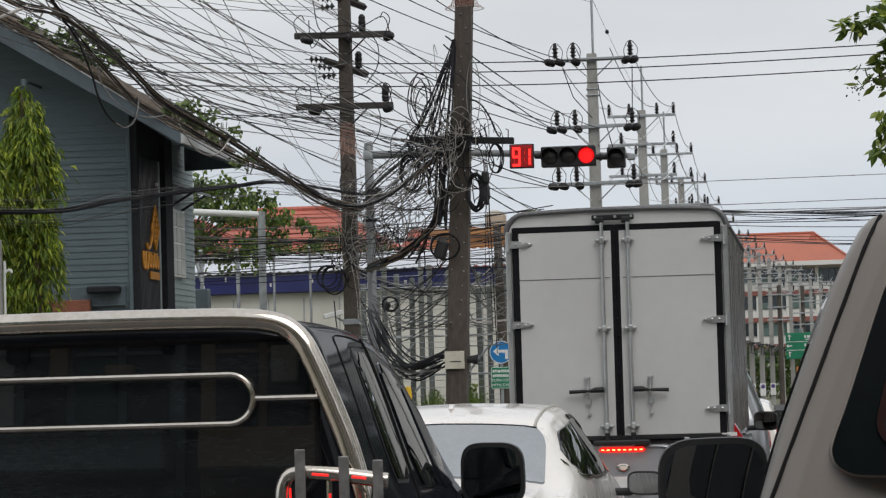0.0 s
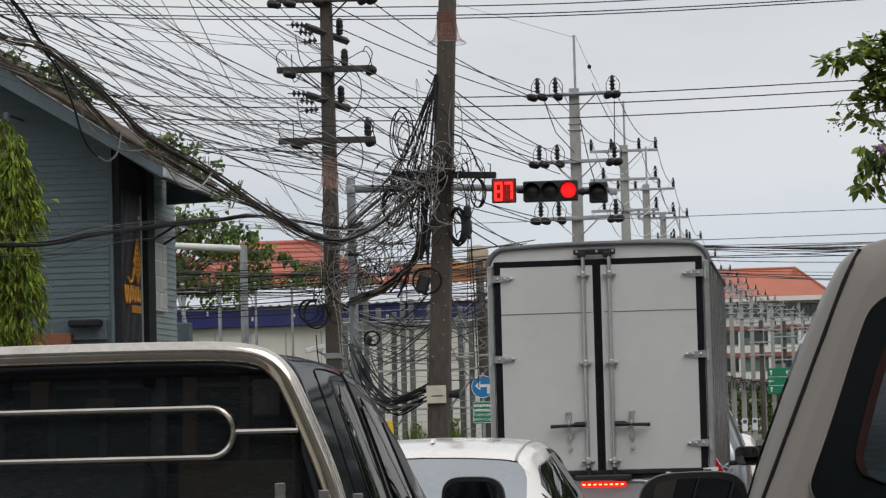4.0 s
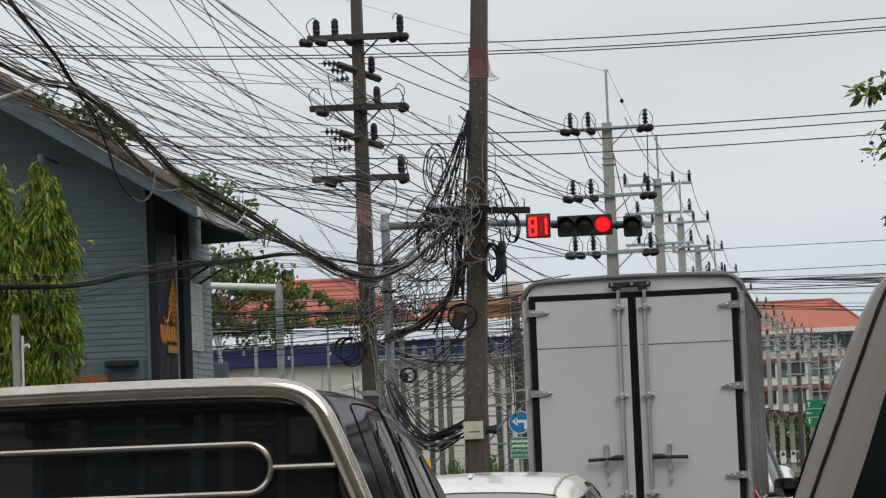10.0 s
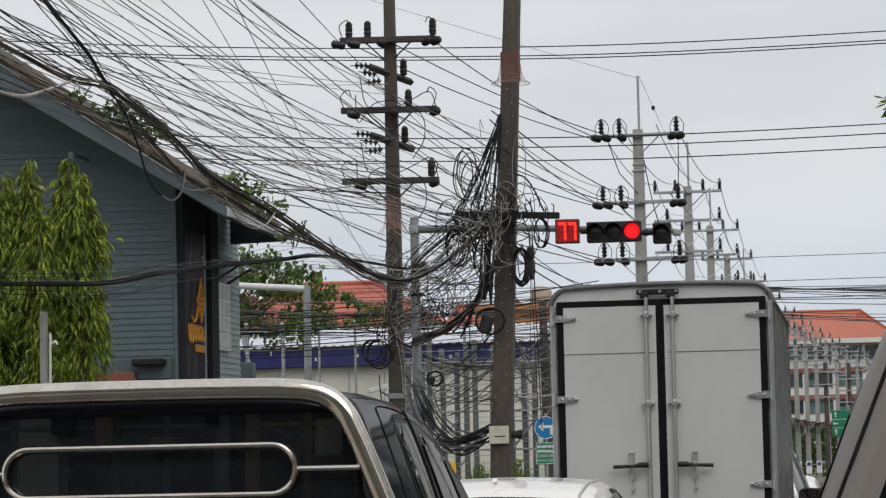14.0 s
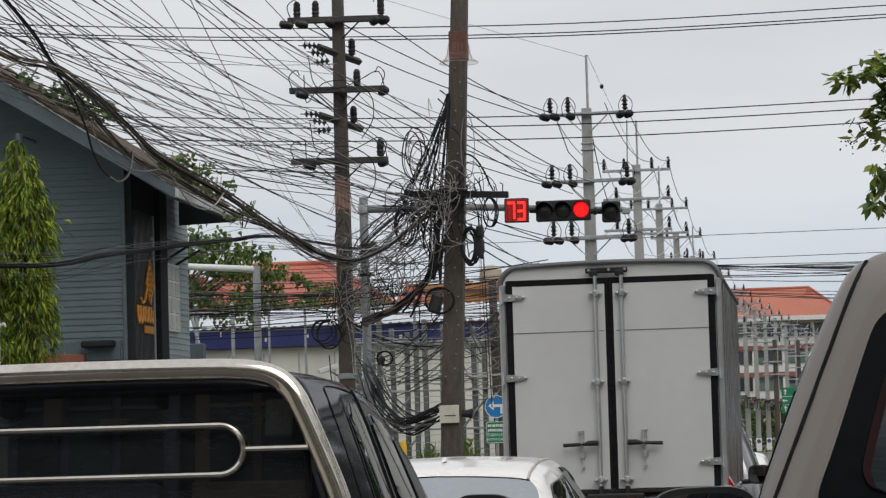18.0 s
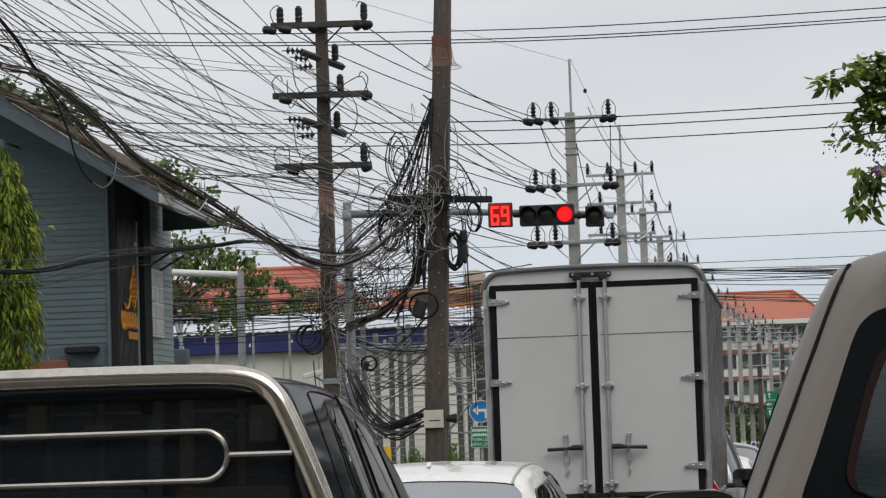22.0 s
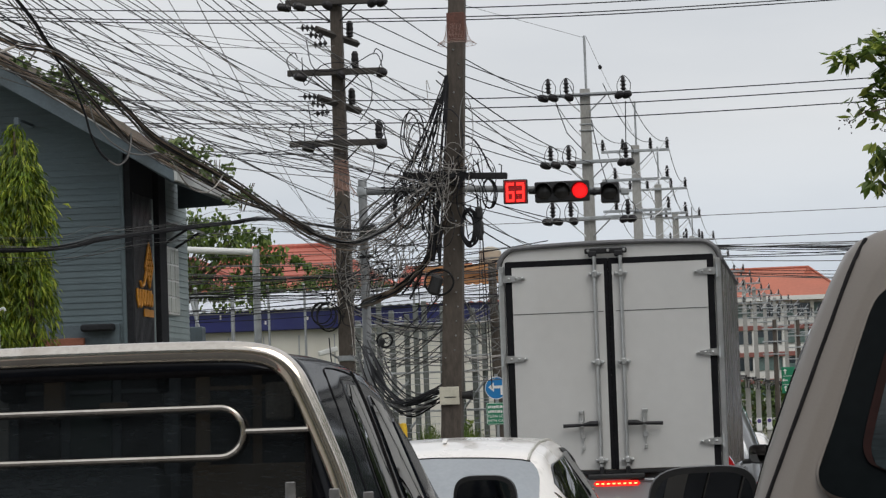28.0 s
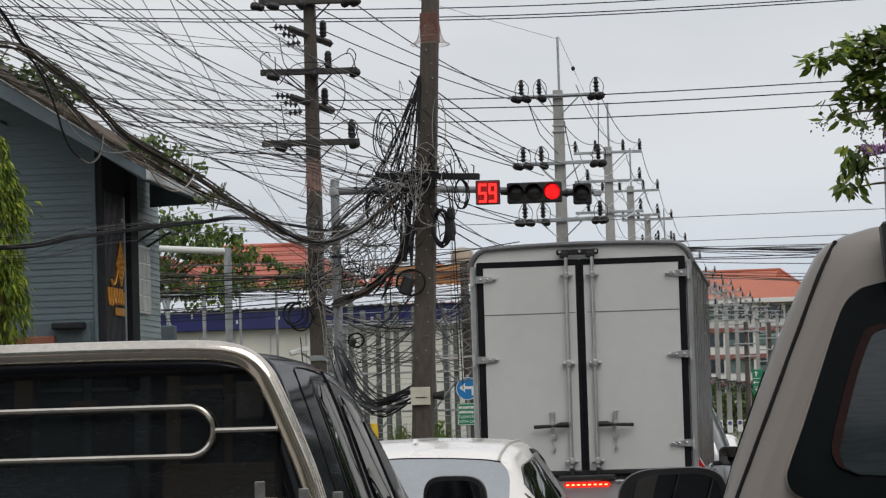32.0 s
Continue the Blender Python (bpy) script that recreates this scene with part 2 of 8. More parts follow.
SHINGLE = mat("weathered_wood_shingle", (0.12, 0.088, 0.066), 0.95, var=0.35, scale=3, fine=45, bump=0.6, dirt_or_reflection=(0.06, 0.065, 0.04), patch_amount=0.6, per_object=0.3)
BLACK_PANEL = mat("black_painted_slats", (0.022, 0.023, 0.026), 0.7, spec=0.15, var=0.25, scale=5)
GOLD = mat("gold_letters", (0.62, 0.27, 0.035), 0.4, 0.25, var=0.18, scale=9)
WHITE_PAINT = mat("white_paint", (0.70, 0.71, 0.69), 0.55, var=0.06, dirt_or_reflection=(0.42, 0.41, 0.37), patch_amount=0.35)
CREAM = mat("cream_wall", (0.65, 0.635, 0.57), 0.8, var=0.08, scale=0.6, dirt_or_reflection=(0.36, 0.33, 0.27), patch_amount=0.5)
BLUE_BAND = mat("navy_fascia", (0.012, 0.016, 0.105), 0.5, var=0.2, scale=1.2, dirt_or_reflection=(0.10, 0.11, 0.17), patch_amount=0.25)
ROOF_SHEET = mat("white_metal_roof", (0.60, 0.63, 0.68), 0.45, 0.1, var=0.1, scale=0.7, dirt_or_reflection=(0.36, 0.38, 0.42), patch_amount=0.5)
RED_TILE = mat("red_roof_tile", (0.41, 0.13, 0.095), 0.7, var=0.18, scale=0.5, fine=9, per_object=0.10)
RED_TILE_FAR = mat("pale_red_roof_tile", (0.42, 0.14, 0.09), 0.75, var=0.1, scale=0.2, fine=3)
ORANGE_WALL = mat("ochre_wall", (0.48, 0.24, 0.10), 0.8, var=0.12)
OFF_WHITE = mat("off_white_render", (0.66, 0.65, 0.62), 0.8, var=0.06, scale=0.4, dirt_or_reflection=(0.45, 0.44, 0.40), patch_amount=0.4)
BRICK_BAND = mat("brick_red_band", (0.24, 0.09, 0.075), 0.8, var=0.12)
DARK_GLASS = mat("dark_window_glass", (0.02, 0.03, 0.035), 0.08, var=0.2, spec=0.6)
SHADE_GREEN = mat("shaded_interior", (0.10, 0.15, 0.14), 0.4, var=0.2)
CURTAIN = mat("curtained_pane", (0.62, 0.64, 0.60), 0.25, var=0.08)
BARK = mat("bark", (0.12, 0.09, 0.065), 0.95, var=0.3, scale=5, fine=40, bump=0.8)
LEAF_BRIGHT = leafy("drooping_leaf", (0.17, 0.27, 0.028), (0.50, 0.55, 0.06), 0.7, 4.5)
LEAF_DARK = leafy("tree_leaf", (0.075, 0.13, 0.03), (0.16, 0.23, 0.055), 0.55)
LEAF_ROUND = leafy("heart_leaf", (0.10, 0.17, 0.035), (0.25, 0.33, 0.07), 0.6, 1.5)
LEAF_DEEP = leafy("street_tree_leaf", (0.045, 0.085, 0.02), (0.10, 0.14, 0.04), 0.5)
LEAF_FRESH = leafy("broad_leaf", (0.13, 0.21, 0.04), (0.42, 0.47, 0.10), 0.6)
LEAF_CREEPER = leafy("creeper_leaf", (0.13, 0.20, 0.06), (0.28, 0.35, 0.12), 0.5)
GRASS = leafy("grass_blade", (0.12, 0.19, 0.04), (0.24, 0.30, 0.07), 0.4)
PETAL = mat("mauve_petal", (0.48, 0.25, 0.50), 0.7, var=0.25, scale=20)
FRUIT = mat("dark_seed_pod", (0.05, 0.035, 0.03), 0.7, var=0.3)
PAINT_BLACK = mat("black_car_paint", (0.013, 0.0145, 0.019), 0.3, 0.0, var=0.1, spec=0.0, coat=0.42)
# lifted, banded base colour stands for faint reflections in the pickup's rear pane
GLASS_BACK = mat("mirror_streaked_glass", (0.0115, 0.0135, 0.0150), 0.008, var=0.45, scale=2.2, stretch=(0.6, 1, 3), spec=0.6)
GLASS_DEEP = mat("deep_tint_glass", (0.007, 0.009, 0.010), 0.10, var=0.15, spec=0.06)
PAINT_WHITE = mat("white_car_paint", (0.90, 0.865, 0.825), 0.28, 0.0, var=0.03, coat=0.8)
PAINT_SILVER = mat("silver_car_paint", (0.40, 0.41, 0.43), 0.32, 0.55, var=0.04, fine=300, coat=0.8)
PAINT_BEIGE = mat("beige_metallic_paint", (0.21, 0.184, 0.16), 0.46, 0.25, var=0.03, fine=300, coat=0.25)
PAINT_NAVY = mat("dark_blue_car_paint", (0.02, 0.025, 0.045), 0.25, 0.0, var=0.1, coat=1.0)
TRIM_BLACK = mat("black_plastic_trim", (0.017, 0.017, 0.018), 0.5, var=0.2, scale=8)
RUBBER = mat("black_rubber", (0.014, 0.013, 0.014), 0.8, spec=0.1, var=0.25, scale=10)
# warm base and brown patches stand for the mirrored ground and beige car
CHROME = mat("stainless_tube", (0.76, 0.70, 0.62), 0.13, 1.0, var=0.08, scale=6, dirt_or_reflection=(0.50, 0.40, 0.28), patch_amount=0.4)
STEEL_FLAT = mat("dull_steel_strip", (0.26, 0.255, 0.25), 0.5, 0.7, var=0.2, scale=12)
GLASS_TINT = mat("tinted_car_glass", (0.006, 0.007, 0.008), 0.012, var=0.2, spec=0.85)
# pale base colour stands for the sky mirrored in the saloon's rear window
GLASS_SKY = mat("sky_coloured_glass", (0.30, 0.325, 0.35), 0.10, var=0.05, spec=1.0)
# lifted base and level streaks stand for sky mirrored in the estate's glass
GLASS_PALE = mat("sky_streaked_glass", (0.022, 0.030, 0.033), 0.06, var=0.3, scale=1.6, stretch=(0.5, 1, 5), spec=0.6)
MIRROR = mat("mirror_glass", (0.28, 0.29, 0.30), 0.01, 1.0, var=0.02)
LAMP_RED = mat("red_lamp_lens", (0.45, 0.012, 0.015), 0.15, var=0.1, coat=0.6)
LAMP_LIT = glow("lit_brake_light", (1.0, 0.018, 0.014), 1.0)
LAMP_DOT = glow("lit_led_dot", (1.0, 0.20, 0.06), 6.0)
BOX_WHITE = mat("white_box_panel", (0.56, 0.56, 0.55), 0.5, var=0.025, scale=1.2, fine=9, dirt_or_reflection=(0.44, 0.43, 0.40), patch_amount=0.45)
BOX_SEAL = mat("black_door_seal", (0.011, 0.011, 0.013), 0.8, spec=0.1, var=0.25, scale=9)
# polished steel; warm tint and uneven tone stand for mirrored trees and buildings
POLISHED = mat("tinted_polished_steel", (0.36, 0.305, 0.27), 0.27, 1.0, var=0.5, scale=2.5, fine=8, bump=1.0, stretch=(1, 5.0, 0.3), relief=0.022)
ZINC = mat("zinc_plated_steel", (0.58, 0.59, 0.59), 0.33, 0.8, var=0.06, scale=8, dirt_or_reflection=(0.38, 0.36, 0.33), patch_amount=0.2)
SIGNAL_BLACK = mat("signal_housing", (0.016, 0.016, 0.017), 0.55, var=0.2)
SIGNAL_OFF = mat("unlit_lens", (0.02, 0.018, 0.016), 0.3, var=0.3)
SIGNAL_RED = glow("red_led_lens", (1.0, 0.007, 0.010), 0.62)
SIGNAL_HOT = glow("red_led_centre", (1.0, 0.035, 0.035), 2.2)
DIGIT_RED = glow("lit_digit_segment", (1.0, 0.022, 0.017), 2.0)
# the display face glows weakly to stand for the bloom of the digits
COUNTER_FACE = glow("bloom_display_face", (1.0, 0.006, 0.008), 0.20)
SIGN_BLUE = mat("blue_sign_sheet", (0.015, 0.20, 0.50), 0.45, var=0.05)
SIGN_GREEN = mat("green_sign_sheet", (0.01, 0.20, 0.10), 0.45, var=0.05)
SIGN_WHITE = mat("white_sign_film", (0.78, 0.78, 0.76), 0.5, var=0.04)
SIGN_YELLOW = mat("yellow_paint", (0.72, 0.45, 0.02), 0.5, var=0.1)
SIGN_PURPLE = mat("violet_disc", (0.10, 0.07, 0.24), 0.5, var=0.1)
SIGN_ORANGE = mat("orange_banner", (0.65, 0.20, 0.05), 0.6, var=0.1)


# ---- mesh helpers ----
class Geo:
    """Collects vertices and faces of one part."""

    def __init__(self):
        self.v, self.f = [], []

    def add(self, v, f):
        o = len(self.v)
        self.v += [tuple(map(float, p)) for p in v]
        self.f += [tuple(i + o for i in q) for q in f]
        return self

    def box(self, c, s, r=0.0, m=None):
        """A box about c with sizes s, its edges chamfered by r."""
        hx, hy, hz = (k / 2 for k in s)
        r = min(r, hx * 0.9, hy * 0.9, hz * 0.9)
        if r <= 0:
            v = [(sx * hx, sy * hy, sz * hz) for sx in (-1, 1) for sy in (-1, 1) for sz in (-1, 1)]
            f = [(0, 1, 3, 2), (4, 6, 7, 5), (0, 4, 5, 1), (2, 3, 7, 6), (0, 2, 6, 4), (1, 5, 7, 3)]
        else:
            v, idx = [], {}
            for sx in (-1, 1):
                for sy in (-1, 1):
                    for sz in (-1, 1):
                        for k in range(3):
                            d = [hx - r, hy - r, hz - r]
                            d[k] += r
                            idx[sx, sy, sz, k] = len(v)
                            v.append((sx * d[0], sy * d[1], sz * d[2]))
            f = []
            for k in range(3):
                a, b = (k + 1) % 3, (k + 2) % 3
                for s0 in (-1, 1):
                    q = []
                    for sa, sb in ((-1, -1), (1, -1), (1, 1), (-1, 1)):
                        key = [0, 0, 0]
                        key[k], key[a], key[b] = s0, sa, sb
                        q.append(idx[key[0], key[1], key[2], k])
                    f.append(tuple(q if s0 > 0 else q[::-1]))
                for sa in (-1, 1):
                    for sb in (-1, 1):
                        q = []
                        for s0, kk in ((-1, a), (1, a), (1, b), (-1, b)):
                            key = [0, 0, 0]
                            key[k], key[a], key[b] = s0, sa, sb
                            q.append(idx[key[0], key[1], key[2], kk])
                        f.append(tuple(q if sa * sb > 0 else q[::-1]))
            for sx in (-1, 1):
                for sy in (-1, 1):
                    for sz in (-1, 1):
                        q = [idx[sx, sy, sz, k] for k in range(3)]
                        f.append(tuple(q if sx * sy * sz > 0 else q[::-1]))
        t = Matrix.Translation(c) @ (m or Matrix())
        return self.add([t @ Vector(p) for p in v], f)

    def tube(self, path, r, n=8, closed=False, caps=True):
        """A round bar along a path; r may change along it."""
        p = np.array(path, float)
        k = len(p)
        rad = np.full(k, r) if np.isscalar(r) else np.array(r, float)
        d = np.roll(p, -1, 0) - np.roll(p, 1, 0) if closed else np.gradient(p, axis=0)
        d /= np.maximum(np.linalg.norm(d, axis=1, keepdims=True), 1e-9)
        up = np.array([0, 0, 1.0]) if abs(d[0][2]) < 0.9 else np.array([1.0, 0, 0])
        v = []
        u = np.cross(d[0], up)
        for i in range(k):
            u = u - d[i] * (u @ d[i])
            u /= max(np.linalg.norm(u), 1e-9)
            w = np.cross(d[i], u)
            for j in range(n):
                a = 2 * math.pi * j / n
                v.append(p[i] + rad[i] * (math.cos(a) * u + math.sin(a) * w))
        f = []
        for i in range(k if closed else k - 1):
            for j in range(n):
                a, b = i * n + j, i * n + (j + 1) % n
                c, e = ((i + 1) % k) * n + (j + 1) % n, ((i + 1) % k) * n + j
                f.append((a, b, c, e))
        if caps and not closed:
            f.append(tuple(range(n))[::-1])
            f.append(tuple((k - 1) * n + j for j in range(n)))
        return self.add(v, f)

    def lathe(self, prof, c=(0, 0, 0), n=16, m=None):
        """A turned body: prof lists (radius, height) up its axis, which m turns from z."""
        t = Matrix.Translation(c) @ (m or Matrix())
        v, f = [], []
        for r, z in prof:
            for j in range(n):
                a = 2 * math.pi * j / n
                v.append(t @ Vector((r * math.cos(a), r * math.sin(a), z)))
        for i in range(len(prof) - 1):
            for j in range(n):
                f.append((i * n + j, i * n + (j + 1) % n, (i + 1) * n + (j + 1) % n, (i + 1) * n + j))
        f.append(tuple(range(n))[::-1])
        f.append(tuple((len(prof) - 1) * n + j for j in range(n)))
        return self.add(v, f)

    def prism(self, poly, t0, t1, axis="y"):
        """A flat outline given thickness from t0 to t1 along an axis. poly: (x, z) for y, (y, z) for x, (x, y) for z."""
        k = len(poly)
        place = {"y": lambda a, b, t: (a, t, b), "x": lambda a, b, t: (t, a, b), "z": lambda a, b, t: (a, b, t)}[axis]
        v = [place(a, b, t0) for a, b in poly] + [place(a, b, t1) for a, b in poly]
        f = [tuple(range(k))[::-1], tuple(range(k, 2 * k))]
        f += [(i, (i + 1) % k, k + (i + 1) % k, k + i) for i in range(k)]
        return self.add(v, f)

    def sheet(self, g, off):
        """A curved slab: a grid of points, thickened by the vector off."""
        g = np.array(g, float)
        a, b = g.shape[:2]
        h = g + np.array(off, float)
        v = list(g.reshape(-1, 3)) + list(h.reshape(-1, 3))
        f, k = [], a * b
        for i in range(a - 1):
            for j in range(b - 1):
                q = (i * b + j, i * b + j + 1, (i + 1) * b + j + 1, (i + 1) * b + j)
                f += [q, tuple(x + k for x in q[::-1])]
        rim = [j for j in range(b)] + [i * b + b - 1 for i in range(1, a)] + [(a - 1) * b + j for j in range(b - 2, -1, -1)] + [i * b for i in range(a - 2, 0, -1)]
        for i in range(len(rim)):
            x, y = rim[i], rim[(i + 1) % len(rim)]
            f.append((y, x, x + k, y + k))
        return self.add(v, f)

    def mesh(self, name, material, sharp=35, fix=True):
        d = bpy.data.meshes.new(name)
        d.from_pydata(self.v, [], self.f)
        if fix and len(self.f) < 20000:
            bm = bmesh.new()
            bm.from_mesh(d)
            bmesh.ops.recalc_face_normals(bm, faces=bm.faces)
            bm.to_mesh(d)
            bm.free()
        d.polygons.foreach_set("use_smooth", [True] * len(d.polygons))
        d.set_sharp_from_angle(angle=radians(sharp))
        d.materials.append(material)
        return d


def part(name, geo, material, parent=None, label="", at=None, sharp=35):
    """Links a Geo (or ready mesh) as one mesh object under a thing or part."""
    d = geo.mesh(name, material, sharp) if isinstance(geo, Geo) else geo
    ob = new(name, d)
    if at is not None:
        ob.matrix_basis = at
    if parent is not None:
        ob.parent = parent
    if label:
        tagged(ob, label=label)
    return ob


def thing(name, m, label, category, group="", kind=""):
    ob = new(name)
    ob.empty_display_size = 0.2
    ob.matrix_basis = m
    return tagged(ob, label, category, group, kind)


def bend(pts, n=24, closed=False):
    """A smooth curve through the given points."""
    p = np.array(pts, float)
    k = len(p)
    out = []
    segs = k if closed else k - 1
    per = max(2, n // segs)
    for i in range(segs):
        a, b = p[i], p[(i + 1) % k]
        p0 = p[i - 1] if (closed or i > 0) else 2 * a - b
        p3 = p[(i + 2) % k] if (closed or i + 2 < k) else 2 * b - a
        for j in range(per):
            t = j / per
            out.append(0.5 * ((2 * a) + (b - p0) * t + (2 * p0 - 5 * a + 4 * b - p3) * t * t + (3 * a - p0 - 3 * b + p3) * t ** 3))
    if not closed:
        out.append(p[-1])
    return np.array(out)


def hang(a, b, sag, n=14):
    """Points of a cable between a and b that sags by so many metres."""
    a, b = np.array(a, float), np.array(b, float)
    t = np.linspace(0, 1, n)[:, None]
    p = a + (b - a) * t
    p[:, 2:3] -= sag * 4 * t * (1 - t)
    return p


TURN_Y = pose(0, 0, 0, 90, 0, 0)
TURN_X = pose(0, 0, 0, 0, 90, 0)
TO_BACK = pose(0, 0, 0, 90)

# ---- ground, roads, pavements ----
g = Geo()
xs = [-2500, -600, -150, -60, -30, 30, 60, 150, 600, 2500]
ys = [-800, -100, -20, 20, 60, 120, 300, 800, 3000]
g.add([(x, y, -0.02) for y in ys for x in xs], [(j * 10 + i, j * 10 + i + 1, j * 10 + i + 11, j * 10 + i + 10) for j in range(8) for i in range(9)])
ground = tagged(part("ground", g, GROUND), "flat grassy earth reaching to the horizon", "ground", kind="structure")


def bow(y):
    """How far the road has swung to the right at y."""
    return 0.00045 * max(0, y - 100) ** 2


g = Geo().sheet([[(x + bow(y), y, 0.01) for x in (-3.8, 3.2, 10.2)] for y in (-80, 0, 60, 100, 120, 140, 160, 180, 200, 220, 240, 260, 280, 300)], (0, 0, -0.04))
road = tagged(part("road", g, ASPHALT), "grey asphalt road leading through the junction", "road", kind="structure")
g = Geo().box((-47.0, 43.5, -0.008), (86.3, 9.0, 0.044), 0).box((90.0, 43.5, -0.008), (159.5, 9.0, 0.044), 0)
tagged(part("road_crossing", g, ASPHALT), "asphalt side road that crosses the main road", "road", kind="structure")


def pavement(name, x0, x1, y0, y1, kerb_side):
    p = tagged(part(name, Geo().box(((x0 + x1) / 2, (y0 + y1) / 2, 0.06), (x1 - x0, y1 - y0, 0.17), 0), PAVING), "grey concrete pavement beside the road", "pavement", kind="structure")
    kx = x1 + 0.075 if kerb_side > 0 else x0 - 0.075
    kerb = Geo().box((0, 0, 0), (0.15, 0.98, 0.19), 0.02)
    meshes = [kerb.mesh("kerb_stone", KERB_PALE), kerb.mesh("kerb_stone", KERB_RED)]
    n = min(60, int(y1 - y0))
    for i in range(n):
        part("kerb_stone", meshes[i % 2], None, p, at=pose(kx, y0 + 0.5 + i, 0.065))


pavement("pavement_near_left", -8.2, -3.95, -6.0, 38.6, 1)
pavement("pavement_far_left", -6.4, -3.95, 48.4, 112.0, 1)
pavement("pavement_near_right", 10.35, 13.0, -6.0, 38.6, -1)
pavement("pavement_far_right", 10.35, 13.0, 48.4, 112.0, -1)

g = Geo()
for i in range(17):
    y = 6 + i * 6.0
    if 36 < y < 50:
        continue
    g.box((-0.75, y, 0.0125), (0.11, 3.0, 0.005))
tagged(part("lane_line", g, LINE), "worn dashed white lane line on the asphalt", "road marking", kind="structure")
g = Geo()
g.box((1.4, 37.0, 0.0125), (10.2, 0.4, 0.005))
for i in range(14):
    g.box((-3.3 + i * 0.75, 38.6, 0.0125), (0.38, 1.8, 0.005))
tagged(part("stop_line", g, LINE), "worn white stop line and crossing stripes", "road marking", kind="structure")

# unseen frontages, added behind and to the right for the car glass to mirror
g = Geo().box((2.0, -17.5, 7.5), (60, 3.0, 15.0), 0)
tagged(part("wall_behind", g, FRONTAGE), "unseen grey frontage added across the street end for reflections", "wall", kind="structure")
q = random.Random(12)
behind = bpy.data.objects["wall_behind"]
# invented bays with small fittings, added to give the rear pane something to reflect
FACADES = [mat("shophouse_" + n, c, 0.8, var=0.15, scale=0.5) for n, c in (("cream", (0.50, 0.46, 0.38)), ("grey", (0.33, 0.34, 0.34)), ("blue", (0.30, 0.35, 0.38)), ("ochre", (0.42, 0.33, 0.23)))]
for i in range(12):
    x = -25.0 + i * 4.3
    skin = FACADES[q.randrange(4)]
    wide, high = 4.1, q.uniform(9.5, 14.0)
    bay = part("shophouse_bay", Geo().box((x, -15.9, high / 2), (wide, 0.18, high), 0.02), skin, behind)
    for k in range(int(high / 3.3)):
        z = 3.3 * k + (1.45 if k == 0 else 1.9)
        if k == 0:
            part("shutter", Geo().box((x, -15.78, 1.4), (3.5, 0.08, 2.6), 0.01), EDGE_GREY, bay)
            part("sign_band", Geo().box((x, -15.70, 3.2), (3.9, 0.25, 0.75), 0.02), PALE_BAND if q.random() < 0.6 else FACADES[2], bay)
            continue
        for j in range(6):
            part("window", Geo().box((x - 1.6 + j * 0.64, -15.79, z), (0.52, 0.06, 1.4), 0.01), (DARK_GLASS, DARK_GLASS, SHADE_GREEN, CURTAIN)[q.randrange(4)], bay)
            part("transom", Geo().box((x - 1.6 + j * 0.64, -15.75, z + 0.3), (0.54, 0.04, 0.05), 0.005), skin, bay)
        for j in range(8):
            part("fitting", Geo().box((x + q.uniform(-1.9, 1.9), -15.70, z + q.uniform(-1.2, 1.2)), (q.uniform(0.08, 0.4), 0.22, q.uniform(0.10, 0.5)), 0.02), (PALE_BAND, EDGE_GREY, DARK_STEEL, FACADES[3])[q.randrange(4)], bay)
        if k:
            part("balcony", Geo().box((x, -15.35, z - 1.0), (3.9, 0.95, 0.5), 0.03), skin, bay)
g = Geo().box((18.5, 8, 3.0), (1.0, 48, 6.0), 0)
# far wall, also unseen: it darkens low reflections in the polished box side
far = Geo()
for y in range(52, 232, 6):
    far.box((16.2 + bow(y), y, 2.2), (0.5, 6.4, 4.4), 0)
tagged(part("wall_right_far", far, FRONTAGE), "unseen grey wall added beside the far road for reflections", "wall", kind="structure")
tagged(part("wall_right", g, FRONTAGE), "unseen grey wall added beside the road for reflections", "wall", kind="structure")


